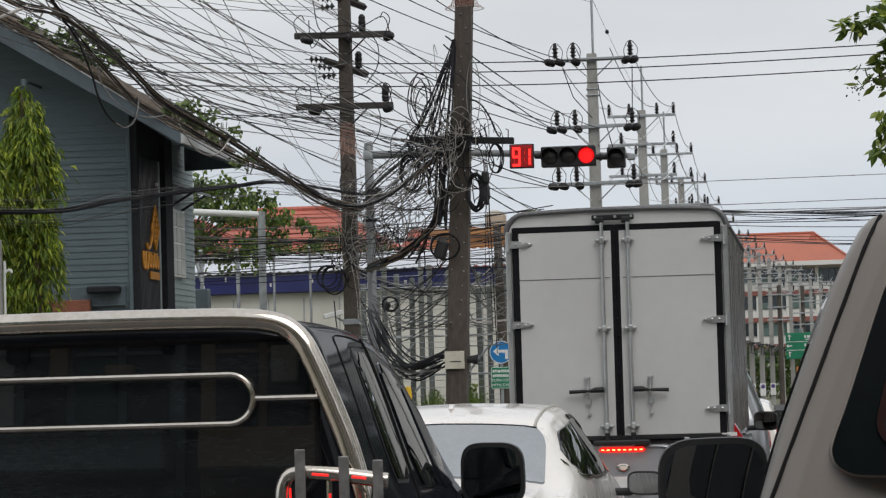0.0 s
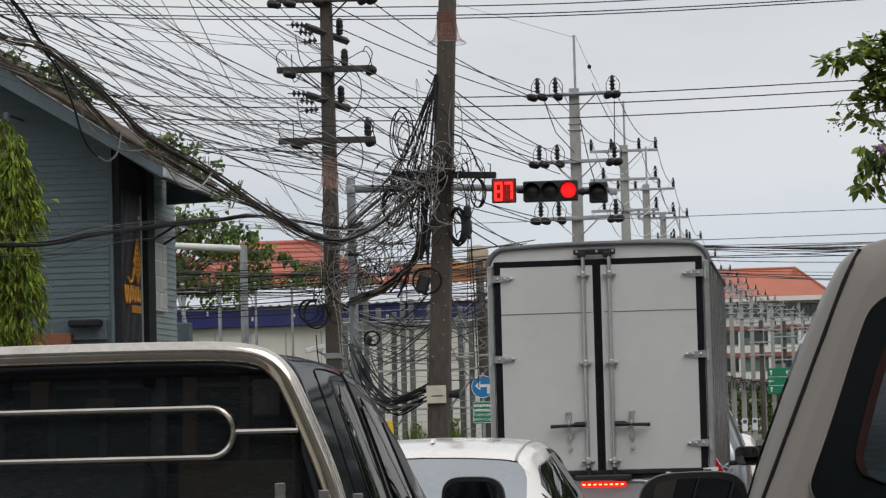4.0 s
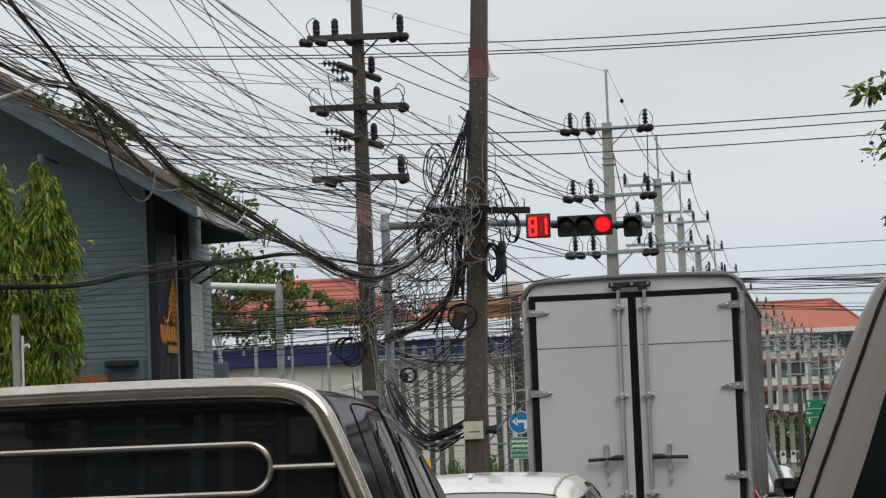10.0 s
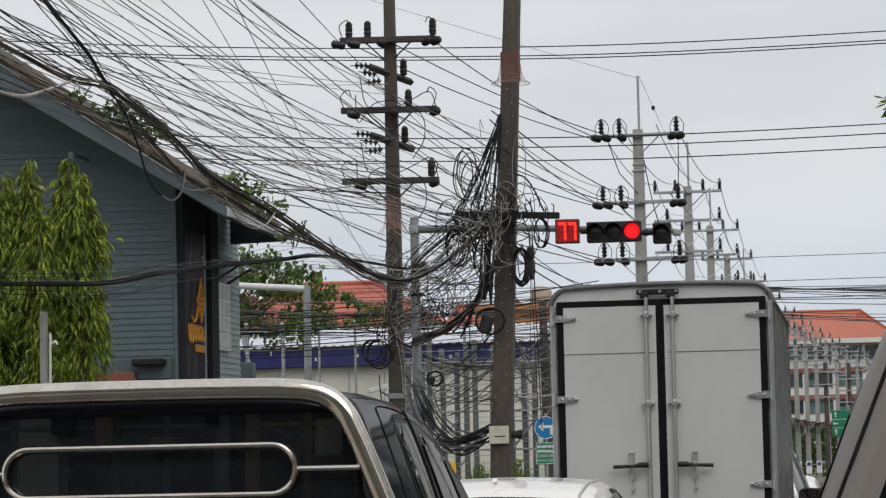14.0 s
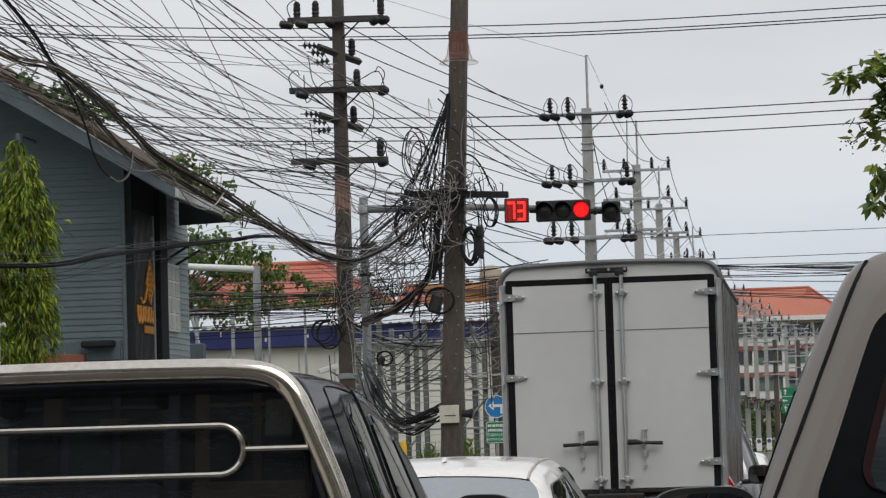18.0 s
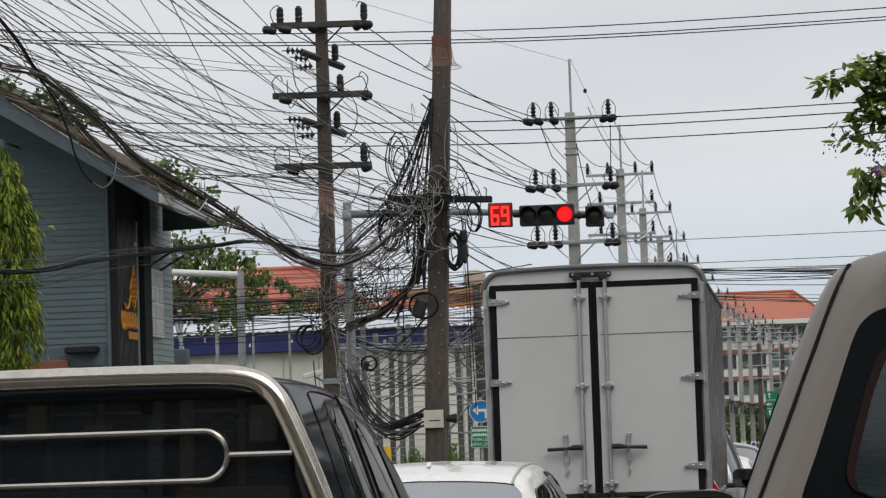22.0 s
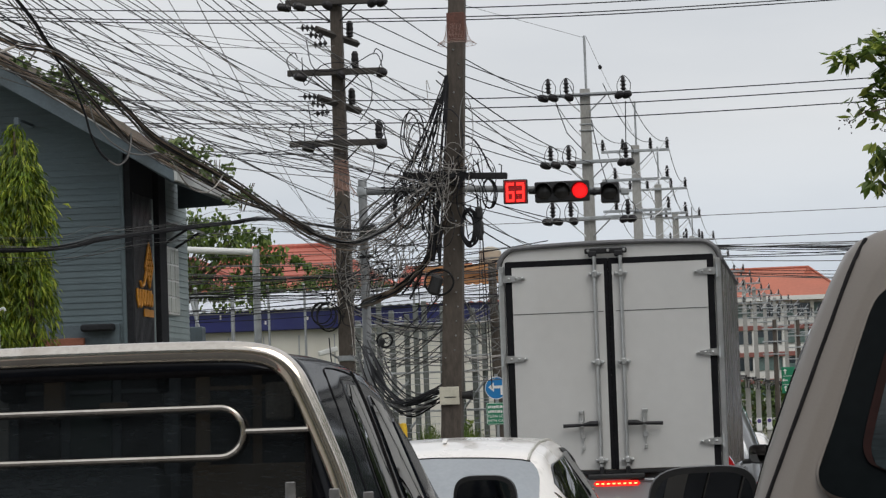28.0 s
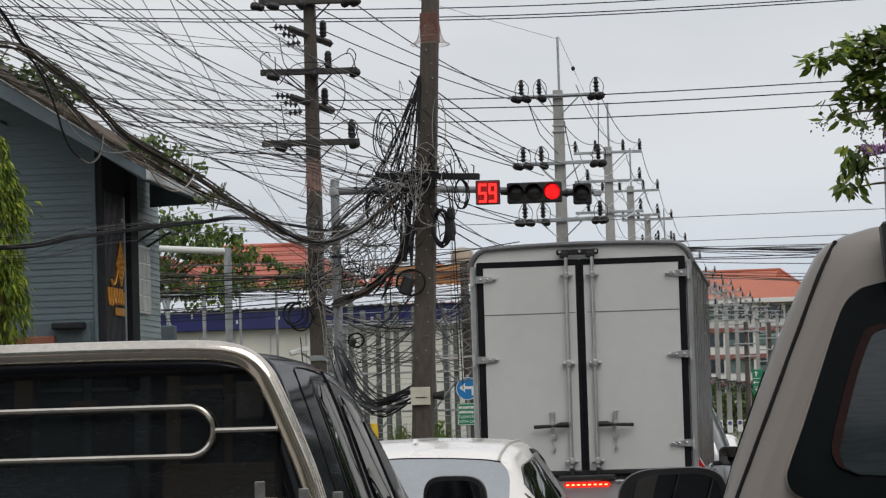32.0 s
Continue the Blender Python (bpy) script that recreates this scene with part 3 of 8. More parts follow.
# ---- vehicles ----
class Shell:
    """A car body lofted along y (0 at the tail) from stations (y, half width, sill z, belt z, roof half width, roof z). lean shears the tail forward."""

    def __init__(self, stations, lean=0.0, lean_z=0.9, lean_len=1.2, dense=64, ease=2, round_tail=True):
        st = np.array(stations, float)
        lo, hi = st[0, 0], st[-1, 0]
        u = np.linspace(0, 1, dense)
        ys = lo + (hi - lo) * u
        ys = np.unique(np.concatenate([ys, [lo + 0.006, lo + 0.015, lo + 0.03, lo + 0.05, lo + 0.08, hi - 0.08, hi - 0.04, hi - 0.015]]))
        par = np.stack([np.interp(ys, st[:, 0], st[:, k]) for k in range(1, 6)], 1)
        for _ in range(ease):
            q = par.copy()
            q[1:-1] = (par[:-2] + 2 * par[1:-1] + par[2:]) / 4
            par = q
        self.ys, self.par = ys, par
        self.lean, self.lean_z, self.lean_len = lean, lean_z, lean_len
        self.rows = []
        for y, (w, zb, zs, wr, zr) in zip(ys, par):
            if round_tail:
                e = min(y - lo, hi - y)
                k = 1 - 0.055 * max(0, 1 - e / 0.10) ** 2.4
                w, wr, zr = w * k, wr * k, zr - 0.03 * max(0, 1 - e / 0.09) ** 2
            p = [(0, zb), (w * 0.84, zb), (w * 0.97, zb + 0.10), (w * 1.0, zb * 0.5 + zs * 0.5), (w * 0.985, zs), (wr, zr - 0.085), (wr * 0.90, zr - 0.012), (wr * 0.5, zr + 0.012), (0, zr + 0.02)]
            for _ in range(2):
                q = [p[0]]
                for a, b in zip(p[:-1], p[1:]):
                    q += [(a[0] * 0.75 + b[0] * 0.25, a[1] * 0.75 + b[1] * 0.25), (a[0] * 0.25 + b[0] * 0.75, a[1] * 0.25 + b[1] * 0.75)]
                p = q + [p[-1]]
            self.rows.append(np.array(p))

    def shear(self, y, z):
        return y + self.lean * max(0, z - self.lean_z) * max(0, 1 - (y - self.ys[0]) / self.lean_len)

    def geo(self, first=-9.0, last=99.0):
        """The body, or the piece of it between two cuts across its length."""
        g, n = Geo(), len(self.rows[0])
        v, f = [], []
        keep = [(y, p) for y, p in zip(self.ys, self.rows) if first <= y <= last]
        for y, p in keep:
            for x, z in p:
                v.append((x, self.shear(y, z), z))
            for x, z in p[-2:0:-1]:
                v.append((-x, self.shear(y, z), z))
        m = 2 * n - 2
        for i in range(len(keep) - 1):
            for j in range(m):
                f.append((i * m + j, i * m + (j + 1) % m, (i + 1) * m + (j + 1) % m, (i + 1) * m + j))
        f.append(tuple(range(m)))
        f.append(tuple((len(keep) - 1) * m + j for j in range(m))[::-1])
        return g.add(v, f)

    def row(self, y):
        i = int(np.clip(np.searchsorted(self.ys, y) - 1, 0, len(self.ys) - 2))
        t = np.clip((y - self.ys[i]) / (self.ys[i + 1] - self.ys[i]), 0, 1)
        return self.rows[i] * (1 - t) + self.rows[i + 1] * t

    def side(self, y, z):
        """Half width of the body at y and height z, above its widest place."""
        p = self.row(y)
        k = int(np.argmax(p[:, 0]))
        return float(np.interp(z, p[k:, 1], p[k:, 0]))

    def top(self, x, y):
        p = self.row(y)
        k = int(np.argmax(p[:, 0]))
        return float(np.interp(abs(x), p[k:, 0][::-1], p[k:, 1][::-1]))

    def side_glass(self, sgn, ys, lo, hi, n=14, out=0.006, bulge=0.0, skew=0.0):
        """A pane in the side: lower and upper edge heights at the given ys."""
        g = []
        for y in np.linspace(ys[0], ys[-1], n):
            a, b = np.interp(y, ys, lo), np.interp(y, ys, hi)
            o = out + bulge * math.sin(math.pi * (y - ys[0]) / (ys[-1] - ys[0])) + skew * (y - ys[0])
            g.append([(sgn * (self.side(y, z) + o), self.shear(y, z), z) for z in np.linspace(a, b, 6)])
        return Geo().sheet(g, (-sgn * 0.014, 0, 0))

    def top_glass(self, ys, halves, n=12, out=0.006):
        """A pane in the roof or window slope: half widths at the given ys."""
        g = []
        for y in np.linspace(ys[0], ys[-1], n):
            h = np.interp(y, ys, halves)
            g.append([(x, y, self.top(x, y) + out) for x in np.linspace(-h, h, 15)])
        return Geo().sheet(g, (0, 0, -0.014))


def wheels(car, half, ys, r=0.33, rim=ZINC):
    tyre = Geo().lathe([(r * 0.62, -0.10), (r * 0.95, -0.105), (r, -0.08), (r, 0.08), (r * 0.95, 0.105), (r * 0.62, 0.10)], n=28, m=TURN_X).mesh("tyre", RUBBER)
    disc = Geo().lathe([(r * 0.60, -0.06), (r * 0.63, 0.095), (r * 0.55, 0.08), (r * 0.2, 0.07), (r * 0.14, 0.09)], n=20, m=TURN_X)
    for k in range(5):
        a = 2 * math.pi * k / 5
        disc.box((0.085, math.cos(a) * r * 0.36, math.sin(a) * r * 0.36), (0.03, 0.07, r * 0.42), 0.008, Matrix.Rotation(a - math.pi / 2, 4, "X"))
    disc = disc.mesh("rim", rim)
    for y in ys:
        for s in (1, -1):
            w = part("wheel", tyre, None, car, at=pose(s * (half - 0.12), y, r, 0, 0, 0 if s > 0 else 180))
            part("rim", disc, None, w)


def door_mirror(car, x, y, z, w, h, sgn, shell, tail=False):
    """A door mirror whose glass looks back; sgn is the side it stands on."""
    def outline(a, b, k=5):
        pts = []
        for i in range(40):
            c, s = math.cos(2 * math.pi * i / 40), math.sin(2 * math.pi * i / 40)
            pts.append((a * math.copysign(abs(c) ** 0.52, c) * (1 - 0.04 * s), 0, b * math.copysign(abs(s) ** 0.52, s) + 0.04 * a * c * math.copysign(1, -sgn)))
        return pts
    rim = outline(w / 2, h / 2)
    g = Geo()
    rings = []
    for sc, yy in ((1.0, 0.0), (1.02, 0.03), (0.94, 0.09), (0.75, 0.13), (0.35, 0.15)):
        rings.append([(p[0] * sc, yy, p[2] * sc) for p in rim])
    n = len(rim)
    v = [q for r in rings for q in r]
    f = [(i * n + j, i * n + (j + 1) % n, (i + 1) * n + (j + 1) % n, (i + 1) * n + j) for i in range(4) for j in range(n)]
    f.append(tuple(4 * n + j for j in range(n)))
    f.append(tuple(range(n))[::-1])
    g.add(v, f)
    m = pose(x, y, z, 0, 0, -4 * sgn)
    body = part("door_mirror", g, shell, car, "door mirror on a short arm", at=m)
    glass = Geo()
    inner = outline(w / 2 * 0.9, h / 2 * 0.86)
    glass.prism([(p[0], p[2]) for p in inner], -0.004, -0.001)
    part("mirror_glass", glass, MIRROR, body)
    arm = Geo().box((-sgn * (w / 2 + 0.05), 0.09, -h * 0.36), (0.16, 0.07, 0.05), 0.015)
    part("mirror_arm", arm, TRIM_BLACK, body)
    return body


def rounded(w, h, r, n=6):
    """A rounded rectangle outline about the origin."""
    pts = []
    for cx, cy, a0 in ((w / 2 - r, h / 2 - r, 0), (-w / 2 + r, h / 2 - r, 90), (-w / 2 + r, -h / 2 + r, 180), (w / 2 - r, -h / 2 + r, 270)):
        for k in range(n + 1):
            a = radians(a0 + 90 * k / n)
            pts.append((cx + r * math.cos(a), cy + r * math.sin(a)))
    return pts


# the black pickup with a hard canopy and a stainless guard at its back
def canopy_pickup(m):
    car = thing("pickup_truck", m, "black pickup truck with hard canopy and stainless rear guard", "pickup truck")
    low = Shell([(0, 0.84, 0.45, 1.02, 0.80, 1.10), (0.2, 0.88, 0.40, 1.03, 0.82, 1.11), (3.6, 0.90, 0.36, 1.04, 0.84, 1.12), (4.2, 0.89, 0.36, 1.02, 0.80, 1.10), (5.0, 0.84, 0.40, 0.90, 0.70, 1.00), (5.2, 0.76, 0.45, 0.75, 0.60, 0.85)])
    part("body", low.geo(), PAINT_BLACK, car, sharp=75)
    cab = can = Shell([(0, 0.82, 1.02, 1.14, 0.665, 1.765), (0.08, 0.845, 1.02, 1.15, 0.68, 1.785), (0.9, 0.855, 1.02, 1.15, 0.675, 1.79), (1.5, 0.86, 1.0, 1.14, 0.665, 1.785), (2.0, 0.865, 1.0, 1.13, 0.65, 1.768), (2.5, 0.87, 1.0, 1.11, 0.64, 1.735), (3.0, 0.87, 1.0, 1.08, 0.64, 1.655), (3.95, 0.84, 1.0, 1.06, 0.74, 1.12)], lean=0.07, lean_z=1.1, lean_len=1.0, dense=90)
    part("cab", can.geo(1.50), PAINT_BLACK, car, sharp=75)
    canopy = part("canopy", can.geo(-1, 1.50), PAINT_BLACK, car, "black fibreglass canopy over the load bed", sharp=75)
    for s in (1, -1):
        part("side_window", can.side_glass(s, [0.93, 0.98, 1.30, 1.36], [1.33, 1.22, 1.21, 1.24], [1.62, 1.675, 1.675, 1.64], out=0.007, bulge=0.004), GLASS_TINT, canopy)
        part("window_trim", can.side_glass(s, [0.91, 0.97, 1.32, 1.38], [1.32, 1.205, 1.195, 1.225], [1.635, 1.69, 1.69, 1.655], out=0.003), TRIM_BLACK, canopy)
        line = [(s * (can.side(y, z) + 0.001), can.shear(y, z), z) for y, z in ((0.60, 1.10), (0.56, 1.35), (0.54, 1.60), (0.56, 1.69), (0.62, 1.725), (0.90, 1.730), (1.20, 1.725), (1.48, 1.715))]
        part("panel_gap", Geo().tube(bend(line, 40), 0.0025, 5), RUBBER, canopy)
        part("door_window", cab.side_glass(s, [1.68, 1.74, 2.24, 2.30], [1.28, 1.17, 1.15, 1.17], [1.60, 1.645, 1.60, 1.56], out=0.007, bulge=0.004), GLASS_TINT, car)
        gap = [(s * (can.side(1.5, z) + 0.0005), 1.5, z) for z in np.linspace(1.12, 1.73, 16)]
        part("cab_gap", Geo().tube(gap, 0.006, 5), RUBBER, canopy)
        part("door_window", cab.side_glass(s, [2.46, 2.52, 2.95, 3.5], [1.15, 1.135, 1.13, 1.15], [1.54, 1.56, 1.47, 1.25]), PAINT_BLACK, car)
        hd = Geo()
        for yy in (1.86, 2.74):
            hd.tube([(s * 0.90, yy, 0.985), (s * 0.935, yy + 0.03, 0.985), (s * 0.935, yy + 0.17, 0.985), (s * 0.90, yy + 0.2, 0.985)], 0.012)
        part("door_handle", hd, CHROME, car)
        tl = Geo().box((s * 0.80, 0.0, 0.86), (0.15, 0.10, 0.40), 0.03)
        part("tail_lamp", tl, LAMP_RED, car, "red tail lamp")
    part("windscreen", cab.top_glass([3.18, 3.85], [0.62, 0.68]), GLASS_TINT, car)
    # rear pane with its stadium-shaped guard
    pane = Geo().prism(rounded(1.34, 0.50, 0.10), -0.004, 0.004)
    tilt = math.degrees(math.atan(0.07))
    part("rear_window", pane, GLASS_BACK, canopy, "dark tinted rear window", at=pose(0, 0.018, 1.45, -tilt))
    gasket = Geo().tube([(x, 0, z) for x, z in rounded(1.36, 0.52, 0.11)], 0.011, 6, True)
    part("gasket", gasket, RUBBER, canopy, at=pose(0, 0.012, 1.45, -tilt))
    # the wide tube that frames the back of the canopy
    side = [(0.25, 1.779), (0.44, 1.775), (0.54, 1.763), (0.60, 1.738), (0.642, 1.695), (0.671, 1.64), (0.702, 1.57), (0.741, 1.475), (0.778, 1.378), (0.808, 1.278), (0.832, 1.19), (0.86, 0.95)]
    curve = bend([(-x, 0, z) for x, z in side[::-1]] + [(0, 0, 1.780)] + [(x, 0, z) for x, z in side], 240)
    curve[:, 1] = -0.055 + 0.06 * np.maximum(0, curve[:, 2] - 1.1)
    part("guard_frame", Geo().tube(curve, 0.035, 18), CHROME, car, "wide bent stainless tube framing the canopy")
    loop = [(x, -0.035 + 0.06 * max(0, z + 0.42), z) for x, z in rounded(0.955, 0.158, 0.0785, 10)]
    part("guard_loop", Geo().tube([(x, y, z + 1.52) for x, y, z in loop], 0.0115, 10, True), CHROME, car, "stadium-shaped stainless loop over the rear window")
    for s in (1, -1):
        part("guard_bar", Geo().tube([(s * 0.478, -0.01, 1.52), (s * 0.60, -0.015, 1.52), (s * 0.725, -0.03, 1.52)], 0.010, 8), CHROME, car)
    gate = Geo().box((0, 0.02, 0.80), (1.36, 0.05, 0.44), 0.02)
    part("tailgate", gate, PAINT_BLACK, car)
    bump = Geo().tube(bend([(-0.88, 0.1, 0.52), (-0.7, -0.09, 0.52), (0, -0.14, 0.52), (0.7, -0.09, 0.52), (0.88, 0.1, 0.52)], 30), 0.075, 10)
    part("bumper", bump, CHROME, car)
    # lamp guard: bent tube, flat upright strips, glowing red streaks for the mirrored tail lamp
    cage = Geo().tube(bend([(0.56, -0.20, 0.90), (0.56, -0.20, 1.12), (0.57, -0.20, 1.195), (0.605, -0.20, 1.225), (0.70, -0.20, 1.222), (0.895, -0.20, 1.195)], 40), 0.024, 12)
    guard = part("lamp_guard", cage, CHROME, car, "chrome tube guard around the tail lamp", at=pose(0.03, 0, 0.058))
    for x, top in ((0.625, 1.30), (0.762, 1.275), (0.868, 1.262)):
        part("guard_strip", Geo().box((x, -0.235, top - 0.18), (0.032, 0.012, 0.36), 0.003), STEEL_FLAT, guard)
    rd = Geo()
    rd.tube([(0.660, -0.222, 1.222), (0.712, -0.222, 1.217)], 0.005, 6)
    rd.tube([(0.785, -0.222, 1.211), (0.830, -0.222, 1.205)], 0.005, 6)
    rd.tube([(0.59, -0.218, 1.12), (0.59, -0.218, 1.18)], 0.004, 6)
    rd.tube([(0.715, -0.218, 1.10), (0.715, -0.218, 1.16)], 0.004, 6)
    part("lamp_glint", rd, LAMP_LIT, guard)
    post = Geo().tube([(0.71, -0.20, 1.0), (0.71, -0.20, 1.215)], 0.010, 8).tube([(0.855, -0.20, 1.0), (0.855, -0.20, 1.20)], 0.010, 8)
    part("guard_post", post, CHROME, guard)
    door_mirror(car, 0.985, 3.30, 1.160, 0.28, 0.265, 1, TRIM_BLACK)
    door_mirror(car, -1.005, 3.30, 1.205, 0.27, 0.215, -1, TRIM_BLACK)
    lp = Geo().box((0, -0.012, 0.72), (0.34, 0.012, 0.15), 0.004)
    part("number_plate", lp, SIGN_WHITE, car, "white number plate")
    wheels(car, 0.9, (0.95, 4.1), 0.36)
    return car


canopy_pickup(pose(-2.20, 8.62, 0, 0, 0, 2.0))


# the white saloon
def saloon(m, paint, glass, label, lit=True):
    car = thing("saloon_car", m, label, "car")
    sh = Shell([(0, 0.76, 0.40, 0.80, 0.62, 0.88), (0.12, 0.82, 0.32, 0.86, 0.68, 0.95), (0.50, 0.86, 0.24, 0.90, 0.68, 0.985), (0.66, 0.865, 0.22, 0.92, 0.67, 1.02), (1.25, 0.87, 0.20, 0.95, 0.655, 1.345), (1.65, 0.87, 0.20, 0.95, 0.66, 1.405), (2.15, 0.87, 0.20, 0.95, 0.66, 1.425), (2.7, 0.87, 0.20, 0.94, 0.65, 1.38), (3.45, 0.86, 0.22, 0.93, 0.66, 1.02), (4.1, 0.83, 0.26, 0.84, 0.60, 0.92), (4.4, 0.74, 0.34, 0.68, 0.5, 0.75)], dense=90, ease=2)
    part("body", sh.geo(), paint, car, sharp=75)
    part("rear_window", sh.top_glass([0.60, 0.64, 0.70, 1.04, 1.11, 1.16], [0.58, 0.63, 0.65, 0.625, 0.605, 0.565], 26, out=0.012), glass, car, "rear window with the mirrored pale sky put into its colour")
    part("windscreen", sh.top_glass([2.78, 3.40], [0.55, 0.62], 14), GLASS_TINT, car)
    for s in (1, -1):
        part("door_window", sh.side_glass(s, [1.16, 1.32, 1.98, 2.02], [1.08, 1.01, 0.99, 0.99], [1.16, 1.265, 1.335, 1.335], bulge=0.008, skew=0.035), GLASS_TINT, car)
        part("door_window", sh.side_glass(s, [2.08, 2.12, 2.6, 3.22], [0.99, 0.99, 0.985, 0.99], [1.345, 1.345, 1.30, 1.05]), GLASS_TINT, car)
        part("rain_visor", sh.side_glass(s, [2.02, 2.3, 2.62, 3.25], [1.335, 1.33, 1.30, 1.05], [1.36, 1.355, 1.325, 1.07], out=0.012), TRIM_BLACK, car)
        part("window_trim", sh.side_glass(s, [1.06, 1.26, 2.2, 3.28], [1.08, 0.985, 0.965, 0.98], [1.11, 1.005, 0.985, 1.0], out=0.010), CHROME, car)
        seam = [(s * (0.545 + 0.02 * t), 1.18 + 1.57 * t, 0) for t in np.linspace(0, 1, 16)]
        part("roof_seam", Geo().tube([(x, y, sh.top(x, y) + 0.003) for x, y, _ in seam], 0.010, 6), mat_seam, car)
        part("tail_lamp", Geo().box((s * 0.70, 0.045, 0.80), (0.24, 0.12, 0.17), 0.04), LAMP_RED, car)
    edge = [(x, 1.162, sh.top(x, 1.162) + 0.012) for x in np.linspace(-0.56, 0.56, 21)]
    part("window_seal", Geo().tube(edge, 0.0055, 6), RUBBER, car)
    fin = Geo().prism([(-0.05, 0.0), (0.03, 0.0), (0.04, 0.022), (0.02, 0.026)], -0.012, 0.012, "x")
    part("roof_aerial", fin, paint, car, at=pose(0, 1.55, 1.415))
    part("high_brake_light", Geo().box((0, 1.24, sh.top(0, 1.24) - 0.03), (0.26, 0.03, 0.02), 0.005), LAMP_RED, car)
    door_mirror(car, 1.05, 2.95, 0.89, 0.235, 0.155, 1, TRIM_BLACK)
    door_mirror(car, -1.05, 2.95, 0.89, 0.235, 0.155, -1, TRIM_BLACK)
    part("bumper", Geo().box((0, 0.02, 0.46), (1.5, 0.12, 0.22), 0.05), paint, car)
    part("number_plate", Geo().box((0, 0.0, 0.78), (0.36, 0.03, 0.13), 0.004), SIGN_WHITE, car)
    wheels(car, 0.86, (0.85, 3.45), 0.31)
    return car


mat_seam = mat("roof_seam_strip", (0.45, 0.44, 0.40), 0.5, var=0.1)
saloon(pose(-2.10, 14.9, 0, 0, 0, -1.2), PAINT_WHITE, GLASS_SKY, "white saloon car with a sky-coloured rear window")


# the silver pickup that carries a tall white box
def box_pickup(m):
    car = thing("box_pickup", m, "silver pickup carrying a tall white box body with rear doors", "pickup truck")
    low = Shell([(0.12, 0.88, 0.45, 1.01, 0.84, 1.085), (0.3, 0.93, 0.40, 1.02, 0.86, 1.09), (5.5, 0.93, 0.36, 1.03, 0.84, 1.09), (6.4, 0.88, 0.36, 1.0, 0.78, 1.06), (7.1, 0.82, 0.42, 0.85, 0.66, 0.93)])
    part("body", low.geo(), PAINT_SILVER, car, sharp=75)
    cab = Shell([(4.62, 0.86, 1.0, 1.05, 0.70, 1.68), (5.3, 0.87, 1.0, 1.05, 0.70, 1.68), (6.15, 0.84, 1.0, 1.04, 0.70, 1.08)])
    part("cab", cab.geo(), PAINT_SILVER, car, sharp=75)
    part("windscreen", cab.top_glass([5.4, 6.05], [0.6, 0.66]), GLASS_TINT, car)
    for s in (1, -1):
        part("door_window", cab.side_glass(s, [4.74, 4.82, 5.32, 5.85], [1.12, 1.12, 1.12, 1.14], [1.60, 1.62, 1.58, 1.22]), GLASS_TINT, car)
        lens = part("tail_lamp", Geo().prism([(s * 0.885, 0.87), (s * 0.885, 1.185), (s * 0.90, 1.20), (s * 0.93, 1.15), (s * 0.972, 1.075), (s * 0.975, 0.87)][::s], 0.03, 0.19), LAMP_RED, car, "red tail lamp")
        part("reflector", Geo().box((s * 0.945, 0.10, 1.0), (0.068, 0.19, 0.06), 0.008), TRIM_BLACK, lens)
    gate = part("tailgate", Geo().box((0, 0.06, 0.82), (1.62, 0.07, 0.52), 0.03), PAINT_SILVER, car)
    part("tailgate_rib", Geo().tube(bend([(0.10, 0.02, 1.03), (0.32, 0.02, 1.03), (0.46, 0.02, 0.99), (0.70, 0.02, 0.985)], 20), 0.016, 8), PAINT_SILVER, gate)
    part("emblem", Geo().lathe([(0.055, 0), (0.055, 0.008), (0.038, 0.012), (0.03, 0.005)], (0, 0.02, 0.865), 20, pose(0, 0, 0, 90) @ Matrix.Diagonal((1, 0.62, 1, 1))), CHROME, gate, "oval chrome emblem")
    bar = part("brake_light_bar", Geo().box((0.0, -0.03, 1.012), (0.375, 0.05, 0.045), 0.02), LAMP_LIT, car, "lit red brake light bar")
    dots = Geo()
    for i in range(8):
        dots.box((-0.155 + i * 0.044, -0.057, 1.012), (0.024, 0.006, 0.012), 0.003)
    part("led", dots, LAMP_DOT, bar)
    part("bar_shade", Geo().box((0.0, -0.04, 1.068), (0.46, 0.09, 0.045), 0.012), TRIM_BLACK, car)
    part("bumper", Geo().box((0, 0.0, 0.50), (1.7, 0.18, 0.16), 0.05), CHROME, car)
    part("number_plate", Geo().box((0, 0.015, 0.72), (0.34, 0.015, 0.15), 0.003), SIGN_WHITE, car)
    wheels(car, 0.88, (1.35, 6.1), 0.36)
    # the box: rounded shell open at the back, closed by the doors
    W, Z0, Z1, L, R = 0.895, 1.10, 2.95, 4.55, 0.16
    ring = [(-W, Z0), (-W, Z1 - R - 0.02)]
    for k in range(9):
        a = math.pi - k * math.pi / 2 / 8
        ring.append((-W + R + R * math.cos(a) * 1.0, Z1 - R - 0.02 + R * math.sin(a)))
    for k in range(1, 8):
        x = -W + R + (2 * W - 2 * R) * k / 8
        ring.append((x, Z1 - 0.02 + 0.02 * (1 - (x / (W - R)) ** 2)))
    for k in range(9):
        a = math.pi / 2 - k * math.pi / 2 / 8
        ring.append((W - R + R * math.cos(a), Z1 - R - 0.02 + R * math.sin(a)))
    ring += [(W, Z1 - R - 0.02), (W, Z0)]
    shell = Geo()
    n = len(ring)
    inner = [(x * 0.965, Z0 + 0.03 + (z - Z0) * 0.967 if z > Z0 else Z0 + 0.03) for x, z in ring]
